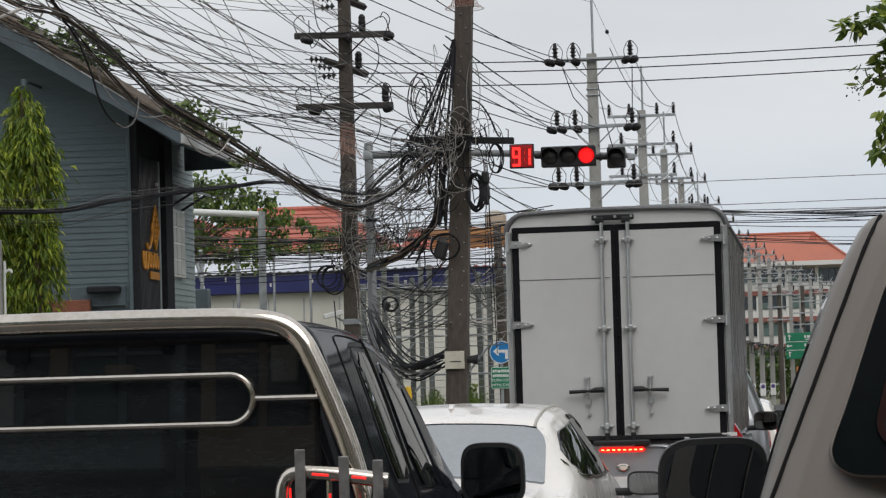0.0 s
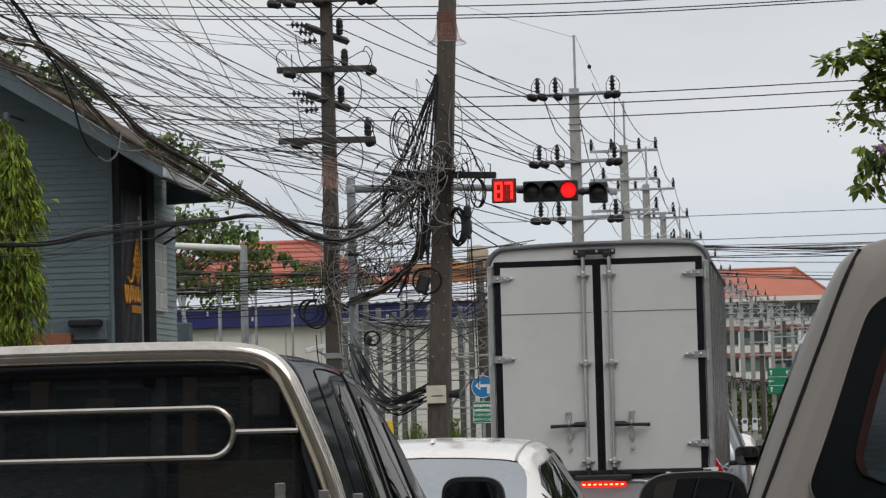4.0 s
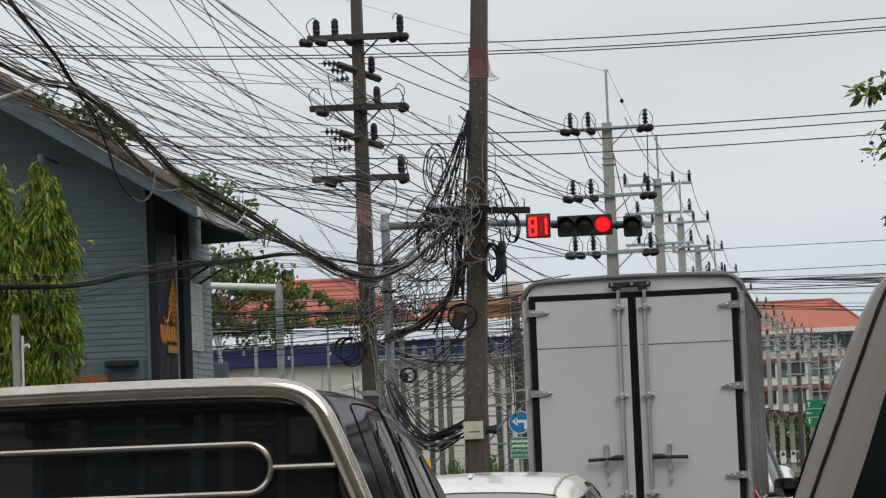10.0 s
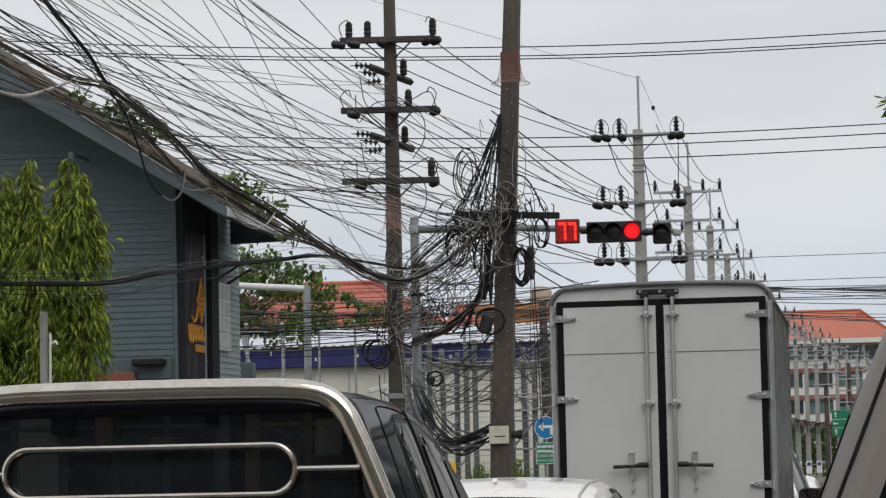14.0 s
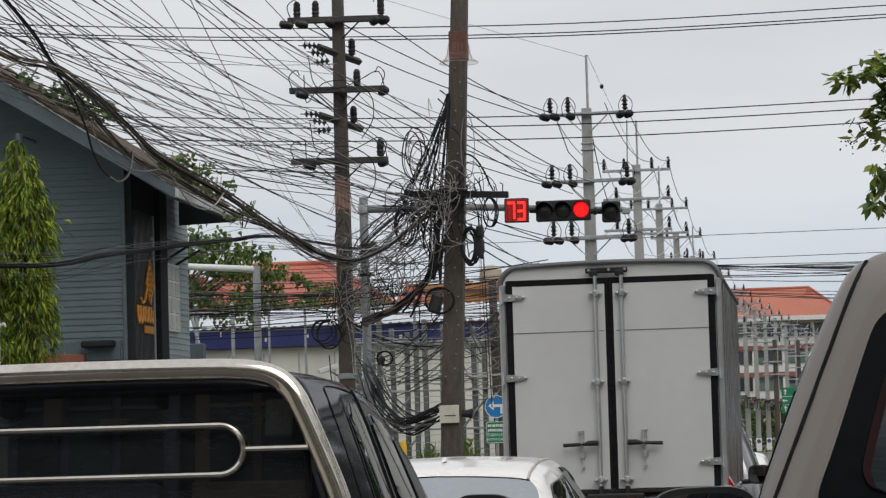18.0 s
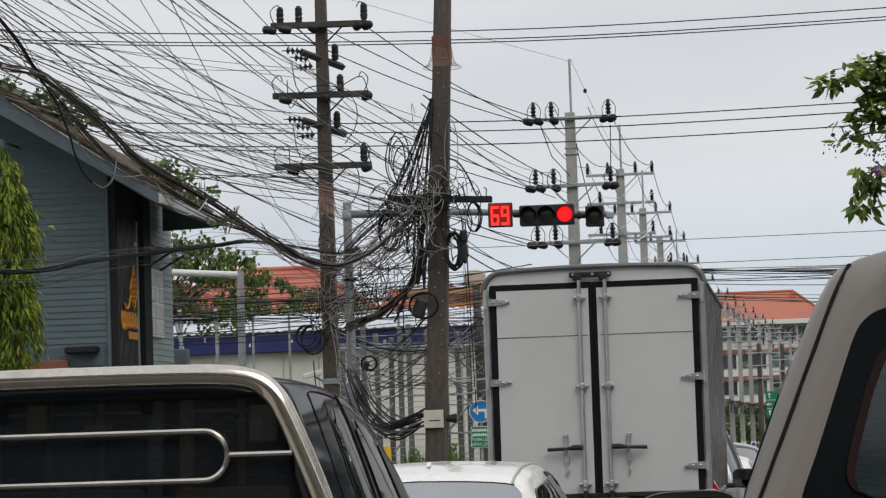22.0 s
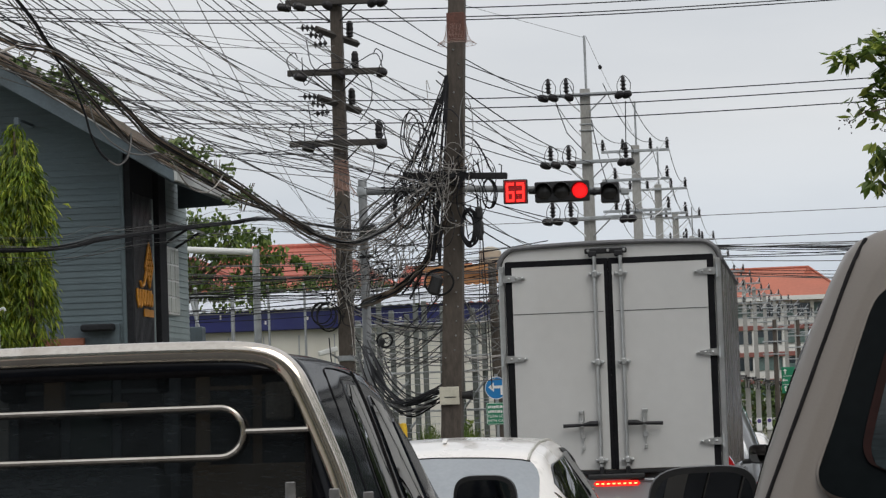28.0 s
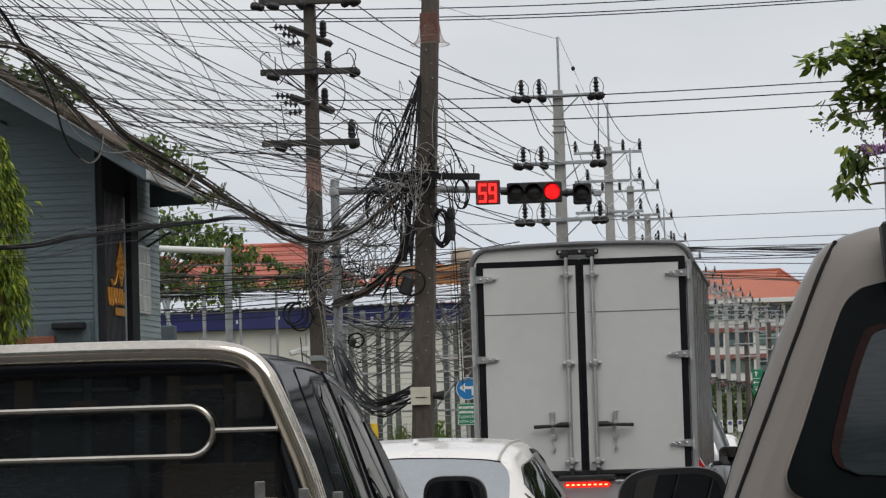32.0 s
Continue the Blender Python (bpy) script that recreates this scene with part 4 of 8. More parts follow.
    v = [(x, 0.02, z) for x, z in ring] + [(x, L, z) for x, z in ring] + [(x, 0.02, z) for x, z in inner] + [(x, L - 0.03, z) for x, z in inner]
    f = []
    for j in range(n):
        k = (j + 1) % n
        f += [(j, k, n + k, n + j), (2 * n + k, 2 * n + j, 3 * n + j, 3 * n + k), (k, j, 2 * n + j, 2 * n + k)]
    f += [tuple(n + j for j in range(n)), tuple(3 * n + j for j in range(n))[::-1]]
    shell.add(v, f)
    box = part("box_body", shell, POLISHED, car, "tall box body clad in polished sheet steel", sharp=25)
    lip = Geo().tube([(x, 0.0, z) for x, z in bend([(p[0], 0, p[1]) for p in ring[1:-1]], 90)[:, [0, 2]]], 0.020, 8)
    part("edge_trim", lip, EDGE_GREY, box, "rolled grey edge trim")
    for s in (1, -1):
        part("corner_post", Geo().box((s * (W - 0.022), -0.003, (Z0 + Z1 - R) / 2), (0.048, 0.035, Z1 - R - Z0), 0.006), ZINC, box)
    for s in (1, -1):
        top = Geo().tube([(s * (W - 0.004), 0.02, Z1 - R + 0.01), (s * (W - 0.004), L, Z1 - R + 0.01)], 0.020, 8)
        part("top_rail", top, EDGE_GREY, box, "rolled grey rail along the roof edge")
    part("header_panel", Geo().prism([(x * 0.975, z - 0.012) for x, z in ring[1:-1]] , 0.012, 0.022), BOX_WHITE, box, "pale back panel")
    # doors
    dz0, dz1, dw, mx = 1.125, 2.82, 0.835, -0.008
    for s in (1, -1):
        x0, x1 = (mx + 0.001, dw) if s > 0 else (-dw, mx - 0.001)
        part("door_jamb", Geo().box((s * (dw + W - 0.046) / 2, 0.012, (Z0 + Z1 - R) / 2 + 0.02), (W - 0.046 - dw + 0.01, 0.03, Z1 - R - Z0 - 0.02), 0.003), BOX_WHITE, box)
        door = part("rear_door", Geo().box(((x0 + x1) / 2, -0.008, (dz0 + dz1) / 2), (x1 - x0, 0.036, dz1 - dz0), 0.004), BOX_WHITE, box, "flat white rear door")
        seal = Geo()
        seal.box((s * (dw - 0.022), -0.020, (dz0 + dz1) / 2), (0.058, 0.016, dz1 - dz0), 0.005)
        seal.box(((x0 + x1) / 2, -0.0205, dz1 - 0.022), (x1 - x0, 0.016, 0.052), 0.005)
        seal.box((mx + s * 0.0175, -0.021, (dz0 + dz1) / 2), (0.0345, 0.016, dz1 - dz0), 0.005)
        part("door_seal", seal, BOX_SEAL, door, "black rubber seal strip")
        part("panel_joint", Geo().box(((x0 + x1) / 2, -0.0268, 2.395), (dw - 0.10, 0.003, 0.006)), mat_joint, door)
        rod = part("lock_rod", Geo().tube([(mx + s * 0.105, -0.052, 1.12), (mx + s * 0.105, -0.052, 2.84)], 0.0155, 10), ZINC, door, "tall zinc lock rod")
        for z in (1.20, 1.985, 2.695):
            br = Geo().box((mx + s * 0.105, -0.045, z), (0.10, 0.03, 0.022), 0.006).box((mx + s * 0.105, -0.052, z), (0.046, 0.05, 0.06), 0.012)
            for dx in (-0.04, 0.04):
                br.lathe([(0.015, 0), (0.015, 0.012), (0.008, 0.02)], (mx + s * 0.105 + dx, -0.058, z), 8, TO_BACK)
            part("rod_bracket", br, ZINC, rod)
        foot = Geo().box((mx + s * 0.105, -0.05, 1.115), (0.036, 0.05, 0.07), 0.008)
        part("rod_cam", foot, DARK_STEEL, rod)
        hx = mx + s * 0.25
        h = Geo().tube([(mx + s * 0.12, -0.075, 1.495), (mx + s * 0.19, -0.08, 1.495), (mx + s * 0.23, -0.08, 1.488), (mx + s * 0.40, -0.08, 1.483)], [0.022, 0.022, 0.013, 0.015], 8)
        part("lock_handle", h, DARK_STEEL, rod, "black lock handle")
        c = Geo().box((hx, -0.05, 1.495), (0.03, 0.08, 0.05), 0.006).box((hx, -0.04, 1.55), (0.036, 0.012, 0.09), 0.006)
        c.box((hx + s * 0.005, -0.045, 1.59), (0.045, 0.02, 0.03), 0.006)
        c.tube([(hx, -0.045, 1.45), (hx + 0.004, -0.045, 1.36)], 0.006, 6).box((hx + 0.004, -0.045, 1.40), (0.042, 0.014, 0.05), 0.014).box((hx + 0.006, -0.045, 1.30), (0.026, 0.018, 0.032), 0.006)
        c.tube([(hx, -0.042, 1.37), (hx + 0.006, -0.042, 1.31)], 0.003, 5)
        part("handle_catch", c, ZINC, door, "zinc catch with hanging pin")
        for z in (1.325, 2.035, 2.685):
            hg = Geo().prism([(s * 0.885, z - 0.03), (s * 0.885, z + 0.03), (s * 0.80, z + 0.028), (s * 0.69, z + 0.010), (s * 0.678, z), (s * 0.69, z - 0.010), (s * 0.80, z - 0.028)], -0.046, -0.026)
            hg.tube([(s * 0.872, -0.045, z - 0.05), (s * 0.872, -0.045, z + 0.05)], 0.016, 8)
            for bx in (0.70, 0.75, 0.81):
                hg.lathe([(0.011, 0), (0.011, 0.008), (0.004, 0.014)], (s * bx, -0.046, z), 8, TO_BACK)
            part("hinge", hg, ZINC, door, "zinc strap hinge")
    keep = Geo().box((-0.02, -0.03, 2.882), (0.34, 0.03, 0.045), 0.008)
    for x in (-0.127, 0.083):
        keep.box((x, -0.045, 2.858), (0.07, 0.045, 0.05), 0.01)
    part("rod_keeper", keep, DARK_STEEL, box, "black rod keeper plate")
    for bx in (-0.16, 0.0, 0.13):
        part("bolt", Geo().lathe([(0.012, 0), (0.012, 0.01)], (bx, -0.045, 2.886), 8, TO_BACK), ZINC, box)
    sill = Geo().box((0, 0.0, 1.105), (1.74, 0.05, 0.03), 0.005)
    part("box_sill", sill, DARK_STEEL, box)
    part("box_foot", Geo().box((0.52, -0.02, 1.07), (0.045, 0.05, 0.06), 0.008), ZINC, box)
    part("white_label", Geo().box((0.86, -0.02, 1.115), (0.12, 0.01, 0.03)), SIGN_WHITE, box)
    door_mirror(car, 1.03, 5.7, 1.13, 0.24, 0.19, 1, TRIM_BLACK)
    door_mirror(car, -1.03, 5.7, 1.13, 0.24, 0.19, -1, TRIM_BLACK)
    return car


mat_joint = mat("dark_joint", (0.10, 0.10, 0.10), 0.7, var=0.1)
box_pickup(pose(-1.394, 22.02, 0, 0, 0, -0.55))


# the beige estate right ahead
def estate(m):
    car = thing("estate_car", m, "beige metallic estate car with tinted rear window", "car")
    sh = Shell([(0, 0.947, 0.50, 1.22, 0.725, 1.83), (0.12, 0.957, 0.42, 1.23, 0.735, 1.85), (0.6, 0.957, 0.36, 1.23, 0.735, 1.855), (2.2, 0.957, 0.34, 1.22, 0.73, 1.855), (2.9, 0.952, 0.34, 1.21, 0.735, 1.80), (3.75, 0.93, 0.36, 1.07, 0.76, 1.12), (4.5, 0.88, 0.40, 0.95, 0.68, 1.02), (4.75, 0.80, 0.48, 0.78, 0.6, 0.85)], lean=0.30, lean_z=1.0, lean_len=1.6, dense=70)
    part("body", sh.geo(), PAINT_BEIGE, car, sharp=75)

    def back(x, z, out):
        return (x, 0.30 * max(0, z - 1.0) - out, z)

    edge = []

    def skin(x, z):
        """Where the tail's surface lies at x and z."""
        y = 0.0
        while y < 0.2 and sh.side(y, z) < abs(x):
            y += 0.002
        return (x, sh.shear(y, z) - 0.001, z)

    for z in np.linspace(0.95, 1.81, 30):
        edge.append((min(0.93, 0.836 - 0.408 * (z - 1.429) - 1.5 * max(0, z - 1.74) ** 2), z))
    part("tailgate_gap", Geo().tube([skin(-x, z) for x, z in edge], 0.0045, 6), RUBBER, car)
    part("tailgate_gap", Geo().tube([skin(x, z) for x, z in edge], 0.0045, 6), RUBBER, car)
    out = []
    for a, b in ((0.60, 1.368), (0.715, 1.370), (0.748, 1.376), (0.767, 1.390), (0.773, 1.41), (0.768, 1.432), (0.745, 1.49), (0.723, 1.55), (0.704, 1.603), (0.683, 1.66), (0.668, 1.694), (0.653, 1.712), (0.630, 1.726), (0.59, 1.735)):
        out.append((a, b))
    out = [(x, z) for x, z in bend([(a, 0, b) for a, b in out], 60)[:, [0, 2]]]
    n2 = 2 * len(out)
    poly = [(-a, b) for a, b in out] + [(a, b) for a, b in out[::-1]]
    glass = Geo().add([back(x, z, 0.010) for x, z in poly] + [back(x, z, -0.004) for x, z in poly], [tuple(range(n2))[::-1], tuple(range(n2, 2 * n2))] + [(i, (i + 1) % n2, n2 + (i + 1) % n2, n2 + i) for i in range(n2)])
    win = part("rear_window", glass, GLASS_DEEP, car, "dark tinted rear window with black border")
    half = [(0.60, 1.408), (0.655, 1.412), (0.678, 1.424), (0.687, 1.45), (0.680, 1.485), (0.667, 1.53), (0.65, 1.585), (0.632, 1.63), (0.620, 1.650), (0.595, 1.658)]
    inner = [(-a, b) for a, b in half] + [(a, b) for a, b in half[::-1]]
    n3 = len(inner)
    mid = Geo().add([back(x, z, 0.0125) for x, z in inner] + [back(x, z, 0.004) for x, z in inner], [tuple(range(n3))[::-1], tuple(range(n3, 2 * n3))] + [(i, (i + 1) % n3, n3 + (i + 1) % n3, n3 + i) for i in range(n3)])
    part("clear_glass", mid, GLASS_PALE, win)
    for s in (1, -1):
        strip = [back(s * (x + 0.011), z + 0.004, 0.0150) for x, z in bend([(a, 0, b) for a, b in half[1:]], 40)[:, [0, 2]]]
        wide = [back(s * (x - 0.002), z - 0.002, 0.0150) for x, z in bend([(a, 0, b) for a, b in half[1:]], 40)[:, [0, 2]]]
        part("red_edge_line", Geo().sheet([[a, b] for a, b in zip(strip, wide)], (0, 0.004, 0)), mat_redline, win, "faded brown-red film edge")
    for s in (1, -1):
        part("window_flange", Geo().tube([back(s * x, z, 0.004) for x, z in out[:-4]], 0.004, 8), PAINT_BEIGE, car)
    # roof spoiler over the tailgate
    g = []
    for y, zz in ((-0.02, 0.0), (0.06, 0.012), (0.22, 0.02), (0.42, 0.012)):
        g.append([(x, 0.235 + y, sh.top(x, 0.25) + zz - 0.016) for x in np.linspace(-0.575, 0.575, 21)])
    part("roof_spoiler", Geo().sheet(g, (0, 0, -0.035)), PAINT_BEIGE, car)
    for s in (1, -1):
        part("spoiler_end", Geo().box((s * 0.589, 0.205, 1.785), (0.018, 0.10, 0.095), 0.004, Matrix.Rotation(radians(4 * s), 4, "Y")), TRIM_BLACK, car, "black end trim of the spoiler")
    for s in (1, -1):
        part("door_window", sh.side_glass(s, [0.85, 0.98, 1.36, 1.40], [1.22, 1.17, 1.16, 1.16], [1.60, 1.67, 1.70, 1.70]), GLASS_TINT, car)
        part("door_window", sh.side_glass(s, [1.48, 1.52, 2.2, 2.25], [1.16, 1.15, 1.15, 1.15], [1.70, 1.71, 1.71, 1.70]), GLASS_TINT, car)
        part("door_window", sh.side_glass(s, [2.32, 2.36, 2.8, 3.4], [1.15, 1.15, 1.14, 1.14], [1.70, 1.70, 1.64, 1.22]), GLASS_TINT, car)
        part("tail_lamp", Geo().box((s * 0.86, 0.03, 1.00), (0.14, 0.16, 0.36), 0.05), LAMP_RED, car)
    part("windscreen", sh.top_glass([2.98, 3.65], [0.66, 0.72], 14), GLASS_TINT, car)
    door_mirror(car, -1.05, 2.72, 1.272, 0.285, 0.225, -1, TRIM_BLACK)
    door_mirror(car, 1.05, 2.72, 1.272, 0.285, 0.225, 1, TRIM_BLACK)
    part("bumper", Geo().tube(bend([(-0.92, 0.2, 0.6), (-0.8, -0.02, 0.6), (0, -0.06, 0.6), (0.8, -0.02, 0.6), (0.92, 0.2, 0.6)], 30), 0.11, 10), PAINT_BEIGE, car)
    part("number_plate", Geo().box((0, -0.012, 0.98), (0.36, 0.012, 0.15), 0.003), SIGN_WHITE, car)
    wheels(car, 0.95, (0.95, 3.75), 0.37)
    return car


mat_redline = mat("brown_red_line", (0.020, 0.006, 0.005), 0.5, var=0.3, spec=0.1)
estate(pose(0.83, 4.48, 0, 0, 0, 0))


# cars further along the queue
def queue_car(m, paint, label, h=1.68, name="hatchback_car", lamp=1.0):
    car = thing(name, m, label, "car")
    k = h / 1.68
    sh = Shell([(0, 0.80, 0.42, 1.0 * k, 0.64, 1.50 * k), (0.15, 0.86, 0.34, 1.02 * k, 0.66, 1.60 * k), (0.7, 0.88, 0.28, 1.02 * k, 0.66, h), (1.9, 0.88, 0.28, 1.01 * k, 0.66, h), (2.5, 0.88, 0.28, 1.0 * k, 0.66, 1.58 * k), (3.3, 0.86, 0.30, 0.98 * k, 0.70, 1.06 * k), (4.0, 0.82, 0.34, 0.88 * k, 0.62, 0.95 * k), (4.25, 0.74, 0.40, 0.70 * k, 0.55, 0.76 * k)], lean=0.45, lean_z=1.0 * k, lean_len=1.2)
    part("body", sh.geo(), paint, car, sharp=75)
    pane = Geo().prism(rounded(1.14, 0.40, 0.08), -0.004, 0.004)
    part("rear_window", pane, GLASS_TINT, car, at=pose(0, 0.095 * k, 1.26 * k, -24))
    for s in (1, -1):
        part("door_window", sh.side_glass(s, [0.6, 0.8, 1.45, 1.5], [1.2 * k, 1.1 * k, 1.08 * k, 1.08 * k], [1.42 * k, 1.52 * k, 1.55 * k, 1.55 * k]), GLASS_TINT, car)
        part("door_window", sh.side_glass(s, [1.58, 1.62, 2.3, 2.95], [1.08 * k, 1.08 * k, 1.06 * k, 1.07 * k], [1.55 * k, 1.55 * k, 1.50 * k, 1.14 * k]), GLASS_TINT, car)
        part("tail_lamp", Geo().box((s * 0.755, 0.075, lamp * k), (0.12, 0.14, 0.30), 0.04, pose(0, 0, 0, -16)), LAMP_RED, car)
        part("window_trim", sh.side_glass(s, [0.6, 1.5, 2.95], [1.045 * k, 1.03 * k, 1.04 * k], [1.065 * k, 1.05 * k, 1.06 * k], out=0.008), CHROME, car)
        door_mirror(car, s * 1.0, 2.72, 1.08 * k, 0.23, 0.17, s, TRIM_BLACK)
    part("windscreen", sh.top_glass([2.58, 3.2], [0.6, 0.66]), GLASS_TINT, car)
    part("bumper", Geo().box((0, 0.02, 0.52), (1.55, 0.14, 0.22), 0.06), paint, car)
    part("number_plate", Geo().box((0, -0.005, 0.8), (0.34, 0.012, 0.13), 0.003), SIGN_WHITE, car)
    wheels(car, 0.88, (0.8, 3.35), 0.33)
    return car


queue_car(pose(-1.18, 30.0, 0, 0, 0, 0), PAINT_SILVER, "silver estate car waiting in the queue", 1.70, "family_car", 0.74)
queue_car(pose(-0.98, 36.2, 0, 0, 0, 0), PAINT_WHITE, "white hatchback with red tail lamps in the queue", 1.30)
crossing_car = queue_car(pose(60, 43.5, 0, 0, 0, 90), PAINT_NAVY, "dark blue car crossing the junction", 1.49, "crossing_car")


# ---- the wooden house ----
def gable_house():
    house = thing("wooden_house", pose(0, 0, 0), "blue-grey clapboard house with old shingle roof", "house")
    X0, X1, Y0, Y1 = -16.0, -8.31, 34.0, 37.6
    slope = (6.30 - 4.80) / (9.77 - 7.49)

    def roof_z(x):
        return 4.80 + slope * (-7.49 - x)

    core = Geo().prism([(X0, 0), (X1 - 0.02, 0), (X1 - 0.02, roof_z(X1) - 0.13), (-13.5, roof_z(-13.5) - 0.13), (X0, roof_z(-13.5) - 1.7)], Y0 + 0.03, Y1 - 0.02)
    part("wall_core", core, SIDING, house)
    # clapboards of the gable
    step = 0.081
    z = 2.2
    while z < 8.2:
        zt = z + step
        xr = X1
        xl = X0
        if roof_z(xr) - 0.12 < z:
            xr = -7.49 - (z + 0.12 - 4.80) / slope
        if xr > xl + 0.3:
            b = Geo().add([(xl, Y0 - 0.012, z), (xr, Y0 - 0.012, z), (xr, Y0 + 0.0, zt + 0.01), (xl, Y0 + 0.0, zt + 0.01), (xl, Y0 + 0.03, z), (xr, Y0 + 0.03, z), (xr, Y0 + 0.03, zt), (xl, Y0 + 0.03, zt)], [(0, 1, 2, 3), (0, 4, 5, 1), (1, 5, 6, 2), (0, 3, 7, 4)])
            part("clapboard", b, SIDING, house)
        z += step
    part("corner_board", Geo().box((X1 - 0.02, Y0 - 0.025, 3.1), (0.05, 0.03, 4.2), 0.006), SIDING, house)
    # ledge and shutter box low on the gable
    part("window_hood", Geo().box((-9.05, Y0 - 0.03, 2.84), (1.30, 0.06, 0.26), 0.01), BARGE, house, "smooth dark panel above a lower window")
    part("window_hood", Geo().box((-8.66, Y0 - 0.12, 2.92), (0.42, 0.2, 0.09), 0.02), BLACK_PANEL, house)
    part("shutter", Geo().box((-9.3, Y0 - 0.08, 2.55), (0.9, 0.1, 0.50), 0.01), mat_terra, house, "terracotta shutter panel")
    # street side: black slatted panel, post, boards coloured paler as if lit, and window
    side_x = X1
    part("black_panel", Geo().box((side_x + 0.02, 34.92, 3.5), (0.05, 1.80, 3.4), 0.005), BLACK_PANEL, house, "black slatted sign panel")
    slat = Geo().box((0, 0, 0), (0.03, 0.034, 2.9), 0.004).mesh("slat", mat_slat)
    for i in range(17):
        part("slat", slat, None, house, at=pose(side_x + 0.055, 34.12 + i * 0.066, 3.2))
    part("post", Geo().box((side_x + 0.04, 34.03, 3.6), (0.10, 0.09, 3.2), 0.006), BLACK_PANEL, house)
    part("pale_strip", Geo().box((side_x + 0.05, 35.31, 3.2), (0.02, 0.07, 2.9), 0.004), SIDING_LIT, house)
    part("post", Geo().box((side_x + 0.07, 35.63, 3.6), (0.10, 0.42, 3.2), 0.006), BLACK_PANEL, house)
    z = 2.2
    while z < 5.0:
        b = Geo().add([(side_x + 0.016, 35.92, z), (side_x + 0.016, Y1, z), (side_x + 0.005, Y1, z + step), (side_x + 0.005, 35.92, z + step), (side_x - 0.02, 35.92, z), (side_x - 0.02, Y1, z)], [(0, 1, 2, 3), (4, 5, 1, 0)])
        part("clapboard", b, SIDING_LIT, house)
        z += step
    win = part("window", Geo().box((side_x + 0.03, 36.40, 3.62), (0.05, 0.84, 0.92), 0.006), WHITE_PAINT, house, "white-framed curtained window")
    for i in range(3):
        for j in range(4):
            part("pane", Geo().box((side_x + 0.06, 36.40 - 0.26 + i * 0.26, 3.29 + j * 0.22), (0.012, 0.23, 0.195), 0.003), CURTAIN, win)
    aw = Geo().sheet([[(side_x + 0.02, y, 4.42), (side_x + 0.42, y, 4.30)] for y in (36.0, 36.4, 36.85)], (0, 0, -0.03))
    part("awning", aw, GALV, win, "small metal awning on brackets")
    for yy in (36.05, 36.8):
        part("bracket", Geo().tube([(side_x, yy, 4.08), (side_x + 0.36, yy, 4.29)], 0.018, 6), DARK_STEEL, win)
    # gold emblem on the slats: lozenge lattice with a tail, then plain letter shapes
    sx = side_x + 0.085
    sign = part("gold_lozenge", Geo().tube([(sx, 34.93, 4.04), (sx, 35.12, 3.74), (sx, 34.92, 3.46), (sx, 34.70, 3.72)], 0.016, 6, True), GOLD, house, "gold lozenge emblem and lettering shapes")
    lat = Geo()
    for k in (0.25, 0.5, 0.75):
        lat.tube([(sx, 34.70 + 0.23 * k, 3.72 + 0.32 * k), (sx, 34.92 + 0.20 * k, 3.46 + 0.28 * k)], 0.013, 5)
        lat.tube([(sx, 35.12 - 0.19 * k, 3.74 + 0.30 * k), (sx, 34.92 - 0.22 * k, 3.46 + 0.26 * k)], 0.013, 5)
    lat.tube(bend([(sx, 34.76, 3.68), (sx, 34.62, 3.50), (sx, 34.48, 3.46), (sx, 34.42, 3.52)], 20), 0.020, 6)
    part("lattice", lat, GOLD, sign)
    let = Geo()
    for i in range(6):
        y = 34.24 + i * 0.145
        let.tube(bend([(sx, y, 3.42), (sx, y - 0.01, 3.30), (sx, y + 0.05, 3.22 - 0.03 * (i < 2)), (sx, y + 0.09, 3.27), (sx, y + 0.08, 3.41 - 0.03 * (i % 2))], 16), 0.017, 6)
    part("letter_shape", let, GOLD, sign)
    part("letter_shape", Geo().box((sx, 34.84, 3.12), (0.02, 0.50, 0.10), 0.004), GOLD, sign)
    part("wall_lamp", Geo().lathe([(0.015, 0), (0.025, 0.03), (0.01, 0.05)], (side_x + 0.1, 35.0, 4.30), 10), WHITE_PAINT, house)
    # roof: deck, shingles in courses along the rake, bargeboards
    yf, yb = 33.25, 36.95
    deck = Geo().prism([(-7.50, roof_z(-7.50) + 0.02), (-13.5, roof_z(-13.5) + 0.02), (-13.5, roof_z(-13.5) - 0.14), (-7.50, roof_z(-7.50) - 0.14)], yf + 0.04, yb)
    roof = part("roof", deck, BARGE, house, "steep roof of old brown wood shingles")
    soffit = Geo().prism([(-7.53, roof_z(-7.53) - 0.145), (-13.4, roof_z(-13.4) - 0.145), (-13.4, roof_z(-13.4) - 0.155), (-7.53, roof_z(-7.53) - 0.155)], yf + 0.04, yb - 0.05)
    part("soffit", soffit, BARGE, roof)
    part("gable_closure", Geo().prism([(-7.53, 4.66), (X1 + 0.06, 4.64), (X1 + 0.06, roof_z(X1) - 0.20), (-7.53, roof_z(-7.53) - 0.155)], yb - 0.10, yb - 0.06), BARGE, roof)
    rng = random.Random(4)
    meshes = []
    for k in range(4):
        w = 0.14 + 0.03 * k
        meshes.append(Geo().box((0, 0, 0), (0.34, w, 0.022), 0.004).mesh("shingle", SHINGLE))
    ang = math.degrees(math.atan(slope))
    x = -7.54
